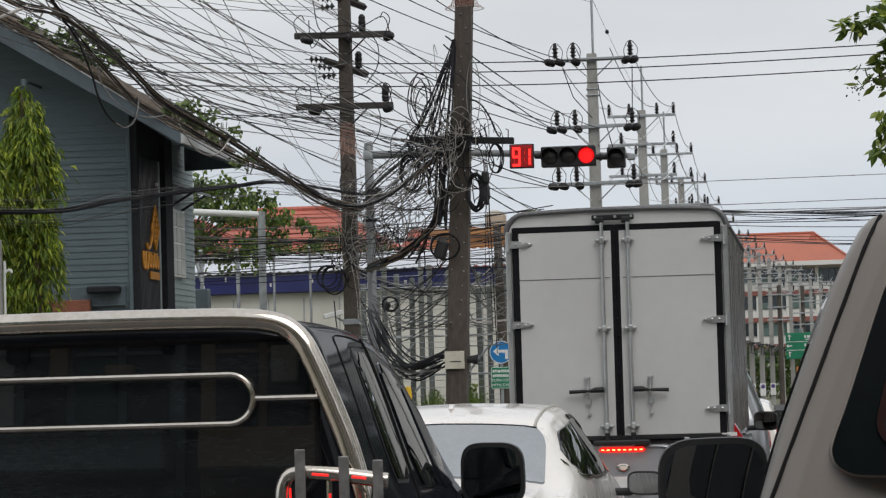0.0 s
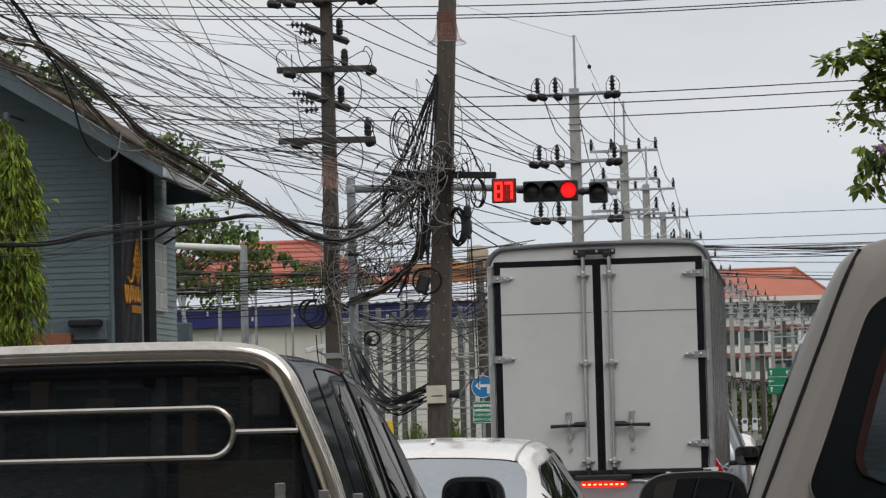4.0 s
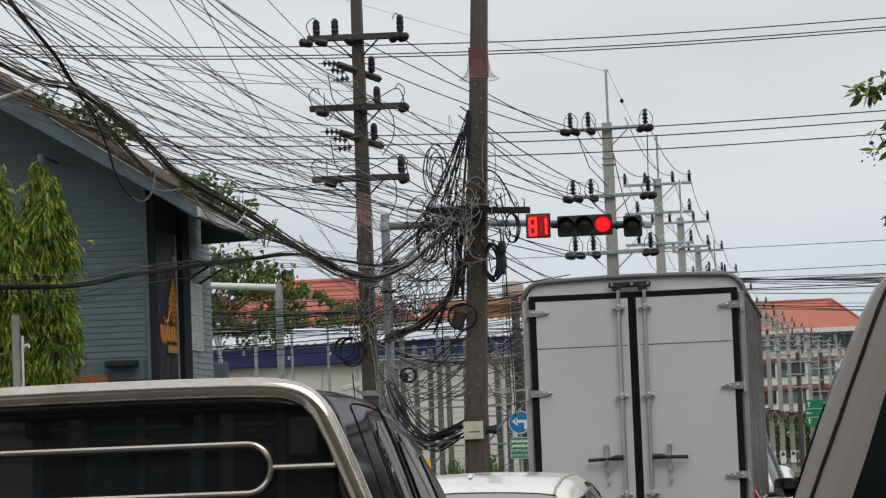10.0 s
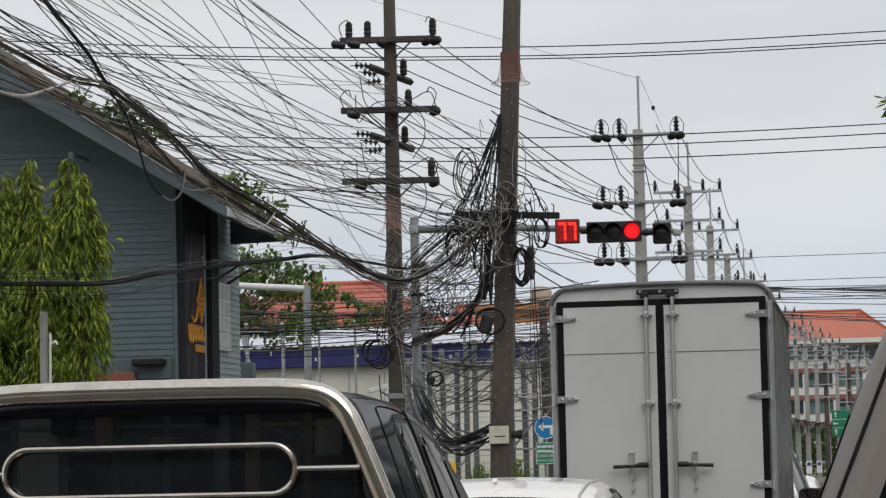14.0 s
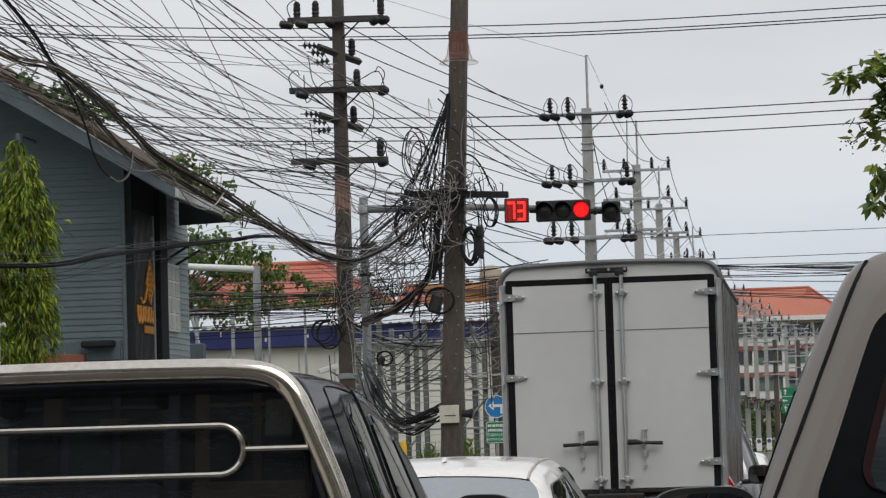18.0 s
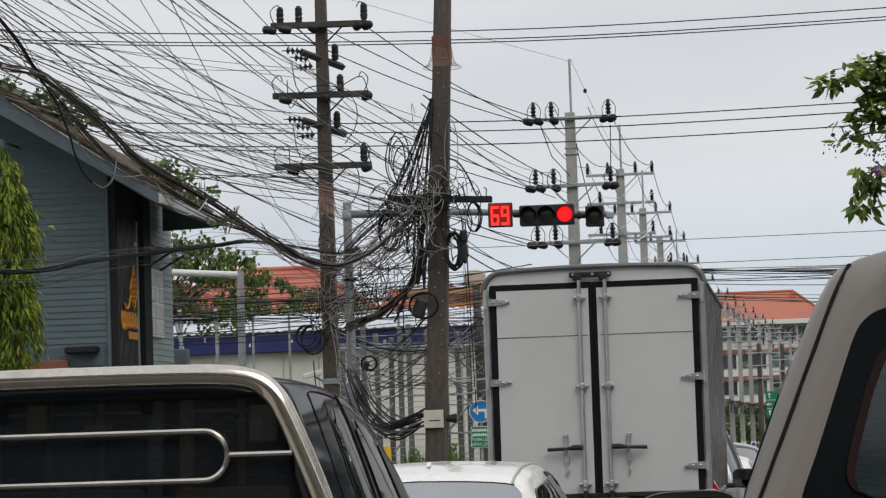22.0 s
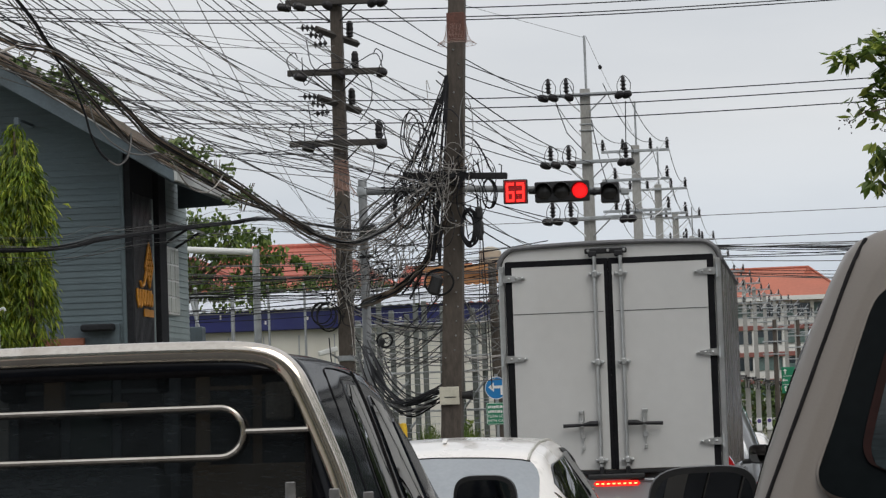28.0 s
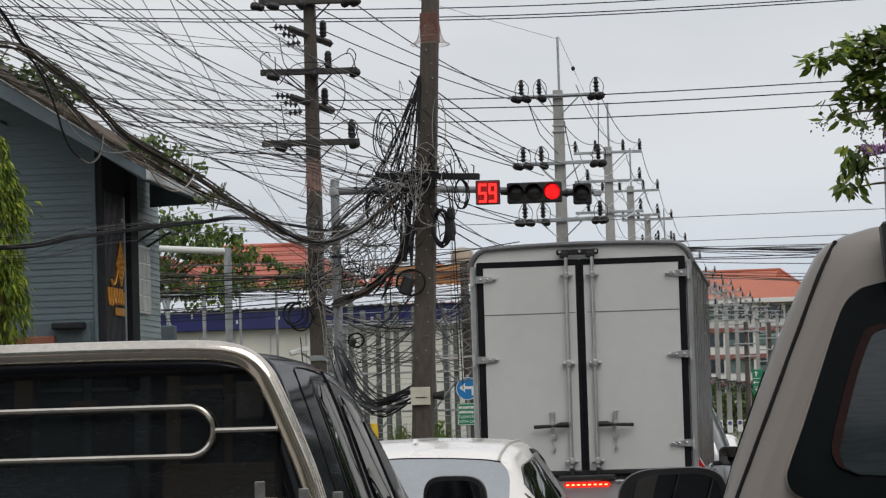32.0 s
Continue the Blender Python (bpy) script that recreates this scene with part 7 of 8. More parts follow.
part("stripe", Geo().prism([(-0.16, 1.24), (-0.06, 1.24), (0.16, 1.50), (0.16, 1.62), (0.10, 1.62), (-0.16, 1.34)], -0.022, -0.018), DARK_STEEL, hz)

# ---- fence of tall concrete posts ----
fence = thing("tall_fence", pose(0, 62.0, 0), "tall fence of grey concrete posts with steel rails", "fence")
r4 = random.Random(3)
pm = Geo().box((0, 0, 2.1), (0.115, 0.12, 4.2), 0.012).mesh("post", FENCE_GREY)
for i in range(18):
    x = -9.75 + i * 0.262 + r4.uniform(-0.06, 0.06)
    part("post", pm, None, fence, at=pose(x, r4.uniform(-0.15, 0.15), r4.uniform(-0.5, 0.3), 0, r4.uniform(-1.2, 1.2)))
for z in (1.9, 2.75, 3.1, 3.9):
    part("rail", Geo().tube([(-9.8, -0.12, z), (-5.2, -0.12, z + r4.uniform(-0.05, 0.05))], 0.022, 6), GALV, fence)
for i in range(5):
    x = -9.5 + i * 0.9
    part("brace", Geo().tube([(x, -0.16, 1.5), (x + 0.9, -0.16, 2.6)], 0.028, 6), GALV, fence)
for i in range(22):
    z = 1.0 + i * 0.15
    part("strand", Geo().tube(hang((-9.8, -0.2, z), (-5.2, -0.2, z + r4.uniform(-0.06, 0.06)), r4.uniform(0, 0.05)), 0.007, 4), GALV, fence)
mesh_fence = thing("mesh_fence", pose(0, 63.0, 0), "wire fence with thin steel posts", "fence")
for i in range(8):
    x = -14.6 + i * 0.86
    part("post", Geo().tube([(x, 0, 0), (x, 0, 4.75), (x + 0.02, -0.2, 4.95)], 0.045 if i in (1, 2) else 0.03, 8), GALV, mesh_fence)
for z in (4.78,):
    part("rail", Geo().tube([(-14.6, 0, z), (-8.5, 0, z)], 0.015, 6), GALV, mesh_fence)
part("stay", Geo().tube([(-13.45, -0.05, 3.0), (-13.85, -0.05, 4.7)], 0.04, 8), GALV, mesh_fence)
gate = thing("portal_frame", pose(0, 60.0, 0), "grey steel pipe portal beside the house", "pipe frame")
part("upright", Geo().tube([(-11.72, 0, 0), (-11.70, 0, 5.62)], 0.085, 12), GALV, gate)
part("beam", Geo().tube([(-13.4, 0, 5.68), (-11.7, 0, 5.55)], 0.075, 12), WHITE_PAINT, gate)
part("upright", Geo().tube([(-13.4, 0, 0), (-13.4, 0, 5.68)], 0.08, 12), GALV, gate)
cab2 = thing("utility_cabinet", pose(-13.35, 61.0, 0), "blue-grey steel utility cabinet on a stand", "cabinet")
part("body", Geo().box((0, 0, 3.2), (0.40, 0.4, 1.55), 0.02), BARGE, cab2)
part("stand", Geo().box((0, 0, 1.2), (0.3, 0.3, 2.4), 0.02), GALV, cab2)

old = thing("short_pole", pose(-6.42, 61.0, 0), "short weathered brown pole with cables", "pole")
part("shaft", Geo().tube([(0, 0, 0), (-0.06, 0, 2.6), (-0.10, 0, 5.15)], [0.12, 0.11, 0.09], 10), POLE_BROWN, old)
post2 = thing("fence_post", pose(-8.00, 27.0, 0.14), "thin grey concrete post with a curved pipe", "post")
part("post", Geo().box((0, 0, 1.52), (0.07, 0.07, 3.04), 0.006), POLE_PALE, post2)
part("pipe", Geo().tube(bend([(0.075, -0.03, 0), (0.075, -0.03, 2.6), (0.085, -0.03, 2.70), (0.13, -0.03, 2.73), (0.15, -0.03, 2.70)], 30), 0.013, 8), WHITE_PAINT, post2)

# ---- buildings ----
hall = thing("low_hall", pose(0, 75.0, 0), "low cream hall with navy fascia and white sheet roof", "building")
part("wall", Geo().box((-12.0, 2.6, 2.2), (14.0, 5.0, 4.4), 0), CREAM, hall)
band = part("fascia", Geo().box((-12.0, 0.0, 4.63), (14.2, 0.3, 0.56), 0.02), BLUE_BAND, hall, "peeling navy fascia band")
for i in range(10):
    part("bright_patch", Geo().box((-18.4 + i * 1.32 + r4.uniform(-0.3, 0.3), -0.152, 4.63 + r4.uniform(-0.15, 0.15)), (r4.uniform(0.03, 0.09), 0.004, r4.uniform(0.05, 0.2))), OFF_WHITE, band)
g = []
for n in range(290):
    x = -19.2 + n * 0.05
    k = 0.045 if n % 5 == 2 else (0.02 if n % 5 in (1, 3) else 0.0)
    g.append([(x, -0.25, 4.92 + k), (x, 2.0, 5.27 + k), (x, 4.6, 5.64 + k)])
part("roof", Geo().sheet(g, (0, 0, -0.02)), ROOF_SHEET, hall, "white ribbed sheet roof")
for i in range(14):
    part("wall_joint", Geo().box((-18.5 + i * 1.0, 0.095, 2.1), (0.035, 0.02, 4.2)), GALV, hall)


def red_house(x0, x1, y, depth, eave, ridge, wall, label, hip=2.5):
    b = thing("red_roof_house", pose(0, y, 0), label, "building", "red-roofed houses behind the hall")
    part("wall", Geo().box(((x0 + x1) / 2, depth / 2, eave / 2), (x1 - x0 - 0.8, depth - 0.8, eave), 0), wall, b)
    yc = depth / 2
    v = [(x0, 0, eave), (x1, 0, eave), (x1, depth, eave), (x0, depth, eave), (x0 + hip, yc, ridge), (x1 - hip, yc, ridge)]
    roof = part("roof", Geo().add(v + [(a, c, e - 0.2) for a, c, e in v[:4]], [(0, 1, 5, 4), (1, 2, 5), (2, 3, 4, 5), (3, 0, 4), (0, 6, 7, 1), (1, 7, 8, 2), (2, 8, 9, 3), (3, 9, 6, 0), (6, 9, 8, 7)]), RED_TILE, b, "red tiled hip roof")
    n = int((x1 - x0) / 0.9)
    course = Geo()
    for k in range(1, 9):
        t = k / 9
        course.tube([(x0 + hip * t, yc * t - 0.02, eave + (ridge - eave) * t + 0.03), (x1 - hip * t, yc * t - 0.02, eave + (ridge - eave) * t + 0.01)], 0.022, 5)
    part("tile_course", course, RED_TILE, roof)
    part("ridge_cap", Geo().tube([(x0, 0, eave), (x0 + hip, yc, ridge + 0.05), (x1 - hip, yc, ridge + 0.05), (x1, 0, eave)], 0.12, 8), RED_TILE, roof)
    for i in range(max(2, n // 2)):
        x = x0 + 1.0 + i * (x1 - x0 - 2.0) / max(1, n // 2 - 1)
        part("window", Geo().box((x, 0.38, eave - 1.4), (0.9, 0.08, 1.1), 0.01), DARK_GLASS, b)
    return b


red_house(-25.5, -15.5, 108, 9, 7.2, 9.2, CREAM, "house with red tiled roof behind the trees", 3.5)
red_house(-27.5, -20.5, 104, 7, 7.2, 8.5, CREAM, "small house with red tiled roof behind the trees", 3.0)
red_house(-17.8, -12.6, 116, 8, 5.6, 8.55, ORANGE_WALL, "house with faded red roof", 1.2)
bank = thing("ochre_house", pose(0, 112, 0), "ochre house with steep red roof and two water tanks", "building")
part("wall", Geo().box((-11.6, 4, 4.0), (6.4, 7, 8.0), 0), ORANGE_WALL, bank)
part("roof", Geo().sheet([[(x, -0.2, 5.15), (x, 0.25, 7.35)] for x in (-14.8, -13, -11, -8.4)], (0, 0.15, 0)), RED_TILE, bank, "steep red tiled lower roof")
part("parapet", Geo().box((-11.6, 0.4, 8.05), (6.6, 0.3, 0.28), 0.02), ORANGE_WALL, bank)
tank = Geo().lathe([(0.42, 0), (0.46, 0.1), (0.46, 0.85), (0.30, 1.0), (0.12, 1.06)], n=18).mesh("water_tank", mat("beige_tank", (0.40, 0.36, 0.29), 0.5, var=0.1))
for x in (-12.35, -10.9):
    part("water_tank", tank, None, bank, "beige plastic water tank", at=pose(x, 3, 8.0))

# the far block with red roof and open galleries
block = thing("gallery_block", pose(0, 330, 0), "white four-storey block with red tiled roof and galleries", "building")
part("wall", Geo().box((-6.0, 9, 7.8), (25.0, 16, 15.6), 0), OFF_WHITE, block)
v = [(-19.5, -1.0, 15.7), (7.2, -1.0, 15.7), (7.2, 19, 15.7), (-19.5, 19, 15.7), (-15, 9, 19.5), (2.8, 9, 19.5)]
rf = part("roof", Geo().add(v + [(a, c, e - 0.5) for a, c, e in v[:4]], [(0, 1, 5, 4), (1, 2, 5), (2, 3, 4, 5), (3, 0, 4), (0, 6, 7, 1), (1, 7, 8, 2), (2, 8, 9, 3), (3, 9, 6, 0), (6, 9, 8, 7)]), RED_TILE_FAR, block, "red tiled hip roof")
part("ridge_cap", Geo().tube([(-19.5, -1, 15.75), (-15, 9, 19.6), (2.8, 9, 19.6), (7.2, -1, 15.75)], 0.18, 6), RED_TILE_FAR, rf)
part("gablet", Geo().prism([(2.0, 18.2), (3.4, 18.2), (2.75, 19.7)], 6.5, 8.8), RED_TILE_FAR, rf)
part("eave_band", Geo().box((-6.15, -0.9, 15.45), (26.9, 0.4, 0.55), 0.02), OFF_WHITE, rf)
for k, z in enumerate((13.2, 10.0, 6.8, 3.6)):
    for i in range(7):
        w = part("gallery_opening", Geo().box((-16.6 + i * 3.55, 0.92, z + 0.9), (3.15, 0.2, 1.55), 0.02), DARK_GLASS if (i + k) % 3 else SHADE_GREEN, block)
        part("pane", Geo().box((-17.3 + i * 3.55, 0.80, z + 0.55), (1.2, 0.04, 0.7)), SHADE_GREEN, w)
    part("parapet", Geo().box((-5.9, 0.75, z - 0.62), (24.6, 0.5, 1.0), 0.02), OFF_WHITE, block)
    part("brick_band", Geo().box((-6.2, 0.45, z - 1.15), (21.0, 0.3, 0.55), 0.02), BRICK_BAND, block)
for k in range(4):
    for i in range(3):
        part("window", Geo().box((4.05 + i * 0.75, 0.85, 13.9 - k * 3.2), (0.66, 0.3, 1.7), 0.02), DARK_GLASS, block)
for i in range(8):
    part("pillar", Geo().box((-18.3 + i * 3.55, 0.72, 7.6), (0.42, 0.5, 15.2), 0.02), OFF_WHITE, block)

# a slim lamp column beside the road on the right
lamp = thing("street_lamp", pose(2.35, 48.6, 0), "slim grey street lamp column", "street lamp")
part("column", Geo().lathe([(0.09, 0), (0.07, 0.5), (0.045, 6.0)], n=12), GALV, lamp)

# low yellow bollard by the far fence
bollard = thing("bollard", pose(-7.37, 52.0, 0.0), "yellow painted concrete bollard on the far corner", "bollard")
part("post", Geo().lathe([(0.075, 0), (0.075, 1.5), (0.06, 1.6), (0.0, 1.62)], n=14), SIGN_YELLOW, bollard)
part("base", Geo().box((0, 0, 0.06), (0.26, 0.26, 0.12), 0.02), POLE_PALE, bollard)

# hedge of dark shrubs at the foot of the far building
hedge = [(x, 240.0 + 1.5 * math.sin(x), 2.1 + 0.5 * math.sin(2.3 * x)) for x in np.arange(-9.0, 4.5, 1.1)]
o = part("shrub_row", leaf_cloud("shrub_row", LEAF_DARK, hedge, [(1.2, 1.0, 2.3)] * len(hedge), 9000, 0.4, 91), None)
tagged(o, "dark shrubs along the foot of the far building", "shrub", kind="stuff")


# ---- overhead cables ----
rng = random.Random(77)
CABLES = {"dark": CABLE_DARK, "grey": CABLE_GREY, "pale": CABLE_PALE, "brown": CABLE_BROWN, "alu": ALU_WIRE, "white": WHITE_WIRE}


def jit(p, s):
    return [a + rng.uniform(-b, b) for a, b in zip(p, s)]


def run(n, a, sa, b, sb, sag, r, kinds, label, name="overhead_cable", extra=0.0, pts=16):
    """n cables from about a to about b, each its own thing."""
    for i in range(n):
        p, q = jit(a, sa), jit(b, sb)
        path = hang(p, q, rng.uniform(*sag), pts)
        if extra:
            w = np.sin(np.linspace(0, math.pi, pts))
            path[:, 2] += w * np.array([rng.uniform(-extra, extra) for _ in range(pts)])
        if q[1] < 26 or q[0] < -15:
            path = np.vstack([path, path[-1] + (path[-1] - path[-2]) * 4])
        path = bend(path, pts * 2)
        thin = 0.72 if q[1] < 26 else 1.0
        o = part(name, Geo().tube(path, r * thin * rng.uniform(0.75, 1.25), 5), CABLES[kinds[i % len(kinds)]])
        tagged(o, label, "cable", "overhead cables")


def even(a, b, sag, r, kind, label, pts=18):
    o = part("power_line", Geo().tube(hang(a, b, sag, pts), r, 5), CABLES[kind])
    tagged(o, label, "power line", "power lines")


# lines that cross the junction far behind the poles
def crossing(z, r, kind, dip=1.0):
    pts = [(-34, 60, z + 2.1 * dip), (-19, 60, z + 0.67 * dip), (-8.8, 60, z + 0.05 * dip), (1, 60.1, z), (20, 60.2, z + 0.6 * dip), (46, 60.3, z + 2.4 * dip)]
    o = part("power_line", Geo().tube(bend(pts, 60), r, 5), CABLES[kind])
    tagged(o, "dark power line crossing above the side road", "power line", "power lines")


for z in (10.81, 10.61, 10.54, 8.77, 8.56, 8.26):
    crossing(z, 0.013, "dark")
for z in (5.95, 5.42, 5.22):
    crossing(z, 0.008, "grey", 0.25)

# phases from the old pole to the first concrete pole and on along the road
for za, zb in ((10.58, 9.26), (9.08, 7.66), (7.57, 6.30)):
    for xa, xb in ((-0.75, -0.95), (0.1, -0.40), (1.0, -0.86)):
        even((-9.22 + xa, 56.6, za - 0.1), (-4.56 + xb, 64.7, zb - 0.06), 0.16, 0.012, "dark", "black power line between two poles")
for i in range(len(LINE_POLES) - 1):
    (y0, x0), (y1, x1) = LINE_POLES[i], LINE_POLES[i + 1]
    for xa in (-0.9, -0.35, 0.45, 0.93):
        even((x0 + xa, y0 - 0.16, 9.55), (x1 + xa, y1 - 0.16, 9.53), 0.42, 0.011, "alu", "bare wire along the concrete poles", 12)
    if i < 8:
        for xa, z in ((-0.6, 8.72), (0.9, 8.72), (-0.6, 7.8), (0.9, 7.8)):
            even((x0 + xa, y0 - 0.16, z - (0.9 if i == 0 else 0)), (x1 + xa, y1 - 0.16, z), 0.5, 0.010, "white" if (xa > 0 and i < 2) else "alu", "bare wire along the concrete poles", 12)

# telephone cables slung low along the concrete poles
for i in range(1, 13):
    (y0, x0), (y1, x1) = LINE_POLES[i], LINE_POLES[i + 1]
    for xa in (-0.2, 0.05, 0.3, 0.45):
        even((x0 + xa, y0 - 0.2, 3.82), (x1 + xa, y1 - 0.2, 3.82), rng.uniform(0.15, 0.5), 0.017, "dark" if xa < 0.2 else "grey", "slack telephone cable along the concrete poles", 10)

# earth wire down from the first spike, and a thin line over the road
even((-4.53, 65.05, 10.7), (-22.0, 63.0, 16.9), 0.2, 0.005, "grey", "thin earth wire from the pole top")
even((-4.50, 65.05, 10.75), (-4.1, 79, 9.6), 0.05, 0.005, "grey", "thin earth wire from the pole top")

bead = thing("wire_marker", pose(-4.40, 68.5, 10.42), "small dark fitting on the earth wire", "fitting")
part("body", Geo().lathe([(0.012, -0.06), (0.045, -0.03), (0.05, 0.02), (0.012, 0.06)], n=8), DARK_STEEL, bead)

# heavy telephone bundle across the road on the right
run(12, (-3.95, 119.6, 8.75), (0.05, 0.1, 0.36), (15.2, 121, 8.75), (0.3, 0.3, 0.5), (0.05, 0.35), 0.019, ["dark", "dark", "grey"], "black telephone cable crossing the road")
run(5, (-3.95, 119.6, 7.9), (0.05, 0.1, 0.2), (15.25, 121, 7.4), (0.05, 0.1, 0.7), (0.05, 0.2), 0.016, ["dark", "grey"], "thin cable crossing the road")

pale_pole(121.2, 15.3, False, False)

# the great fan from the brown pole towards the near left
run(16, (-4.75, 35.8, 4.75), (0.45, 0.2, 0.55), (-6.6, 17.0, 5.75), (1.5, 2.0, 0.75), (0.05, 0.45), 0.0062, ["dark", "grey", "dark", "pale", "dark"], "weathered cable fanning out from the brown pole")
run(6, (-4.55, 35.8, 5.6), (0.2, 0.1, 0.5), (-5.6, 17.0, 6.3), (0.9, 2.0, 0.4), (0.05, 0.3), 0.006, ["grey", "dark"], "weathered cable fanning out from the brown pole")
run(8, (-4.6, 35.8, 4.85), (0.3, 0.1, 0.4), (-9.6, 22.5, 6.3), (0.8, 0.8, 0.5), (0.05, 0.3), 0.006, ["grey", "dark", "pale"], "weathered cable fanning out from the brown pole")
# from the old pole towards the near left
run(11, (-9.2, 56.75, 7.4), (0.1, 0.1, 1.3), (-7.6, 20.0, 6.3), (1.3, 1.5, 0.7), (0.1, 0.7), 0.0095, ["dark", "grey", "dark"], "long cable from the old pole towards the street")
run(4, (-9.22, 56.75, 8.8), (0.1, 0.1, 0.9), (-12.5, 24.0, 6.6), (1.5, 1.5, 0.5), (0.05, 0.4), 0.009, ["dark", "grey"], "long cable from the old pole over the house")
run(7, (-9.22, 56.75, 7.2), (0.1, 0.1, 0.9), (-16.5, 52.0, 8.4), (1.5, 1.0, 1.0), (0.1, 0.3), 0.011, ["dark", "grey"], "cable from the old pole over the side road")
# cables between the two poles, criss-cross
run(3, (-9.2, 56.75, 5.4), (0.1, 0.1, 0.5), (-5.2, 22.0, 5.2), (0.7, 1.0, 0.4), (0.1, 0.4), 0.006, ["grey", "dark"], "thin steep cable from the old pole")
run(4, (-9.22, 56.75, 7.3), (0.1, 0.1, 0.25), (-7.4, 22.0, 5.4), (0.5, 1.5, 0.3), (0.3, 0.6), 0.008, ["dark", "grey"], "slack cable drooping towards the old pole")
run(16, (-9.2, 56.8, 5.6), (0.1, 0.05, 1.4), (-4.5, 35.9, 4.5), (0.2, 0.1, 0.6), (0.0, 0.2), 0.0072, ["grey", "pale", "grey", "dark"], "slack cable strung between the poles")
run(4, (-4.4, 36.0, 5.95), (0.1, 0.1, 0.35), (-4.6, 64.8, 7.7), (0.4, 0.1, 0.35), (0.05, 0.25), 0.0085, ["dark", "grey"], "cable from the brown pole to the concrete pole")
run(3, (-4.4, 36.0, 4.55), (0.1, 0.1, 0.15), (-4.6, 64.8, 5.3), (0.1, 0.1, 0.3), (0.1, 0.3), 0.009, ["dark", "grey"], "cable from the brown pole to the concrete pole")

run(9, (-9.1, 56.75, 4.9), (0.1, 0.1, 0.3), (-4.5, 35.8, 4.4), (0.1, 0.05, 0.3), (0.1, 0.35), 0.0078, ["pale", "grey", "pale", "grey"], "pale cable sweeping from the old pole to the brown pole")
run(9, (-7.7, 50.0, 5.4), (0.1, 0.1, 0.5), (-4.6, 35.8, 4.5), (0.15, 0.05, 0.5), (0.0, 0.25), 0.0065, ["grey", "dark"], "cable from the signal mast to the brown pole")


def strands(n, path, j, r, kinds, label, tight=1.0):
    """n cables that run side by side through the same places."""
    for i in range(n):
        d = [rng.uniform(-j, j), 0, rng.uniform(-j, j)]
        pts = [(x + d[0] + rng.uniform(-j, j) * 0.4 * tight, y + rng.uniform(-0.05, 0.05), z + d[2] + rng.uniform(-j, j) * 0.4 * tight) for x, y, z in path]
        o = part("overhead_cable", Geo().tube(bend(pts, 8 * len(path)), r * rng.uniform(0.7, 1.3), 5), CABLES[kinds[i % len(kinds)]])
        tagged(o, label, "cable", "overhead cables")


# the heavy bundle that lies along the roof edge and sags to the brown pole
BUNDLE = [(-6.2, 19.0, 5.95), (-6.59, 21.5, 5.79), (-6.8, 23.0, 5.7), (-6.97, 25.0, 5.52), (-7.06, 26.2, 5.34), (-6.95, 27.5, 5.18), (-6.91, 28.5, 5.03), (-6.91, 30.0, 4.84), (-6.56, 31.5, 4.57), (-6.12, 32.8, 4.19), (-5.81, 33.8, 3.97), (-5.51, 34.6, 3.91), (-5.17, 35.3, 4.11), (-4.81, 35.7, 4.45), (-4.52, 35.85, 4.69)]
strands(10, BUNDLE, 0.024, 0.0072, ["dark", "dark", "dark", "grey"], "black cable in a heavy sagging bundle over the roof")
strands(5, BUNDLE, 0.05, 0.005, ["grey", "pale", "brown"], "thin cable in a heavy sagging bundle over the roof")
strands(9, [(-8.39, 24.0, 6.06), (-7.9, 25.0, 5.7), (-7.63, 25.4, 5.54), (-7.33, 25.8, 5.37), (-7.06, 26.2, 5.32), (-6.95, 27.5, 5.14), (-6.91, 28.5, 5.0), (-6.91, 30.0, 4.82), (-6.56, 31.5, 4.57), (-6.12, 32.8, 4.19), (-5.81, 33.8, 3.97)], 0.045, 0.0075, ["dark", "grey", "brown"], "dusty cable lying along the roof edge")
strands(9, [(-7.01, 26.4, 5.2), (-6.81, 27.2, 4.82), (-6.74, 28.0, 4.62), (-6.63, 29.5, 4.52), (-6.44, 31.5, 4.33), (-6.12, 32.8, 4.19), (-5.81, 33.8, 3.97), (-5.51, 34.6, 3.91)], 0.06, 0.006, ["brown", "dark", "grey"], "dusty cable lying along the roof edge")
strands(8, [(-5.97, 32.0, 4.16), (-5.74, 33.4, 3.97), (-5.44, 34.6, 3.92), (-5.09, 35.3, 4.17), (-4.83, 35.6, 4.5), (-4.43, 35.8, 4.85), (-4.14, 35.9, 4.98)], 0.13, 0.0055, ["pale", "grey", "brown", "grey"], "pale cable sweeping up to the brown pole", 2.2)
strands(8, [(-9.2, 56.75, 5.3), (-7.6, 48.0, 4.85), (-6.3, 41.0, 4.65), (-5.0, 36.4, 4.75), (-4.45, 35.9, 4.8)], 0.10, 0.009, ["dark", "dark", "grey"], "black cable in a taut twisted bundle", 0.4)
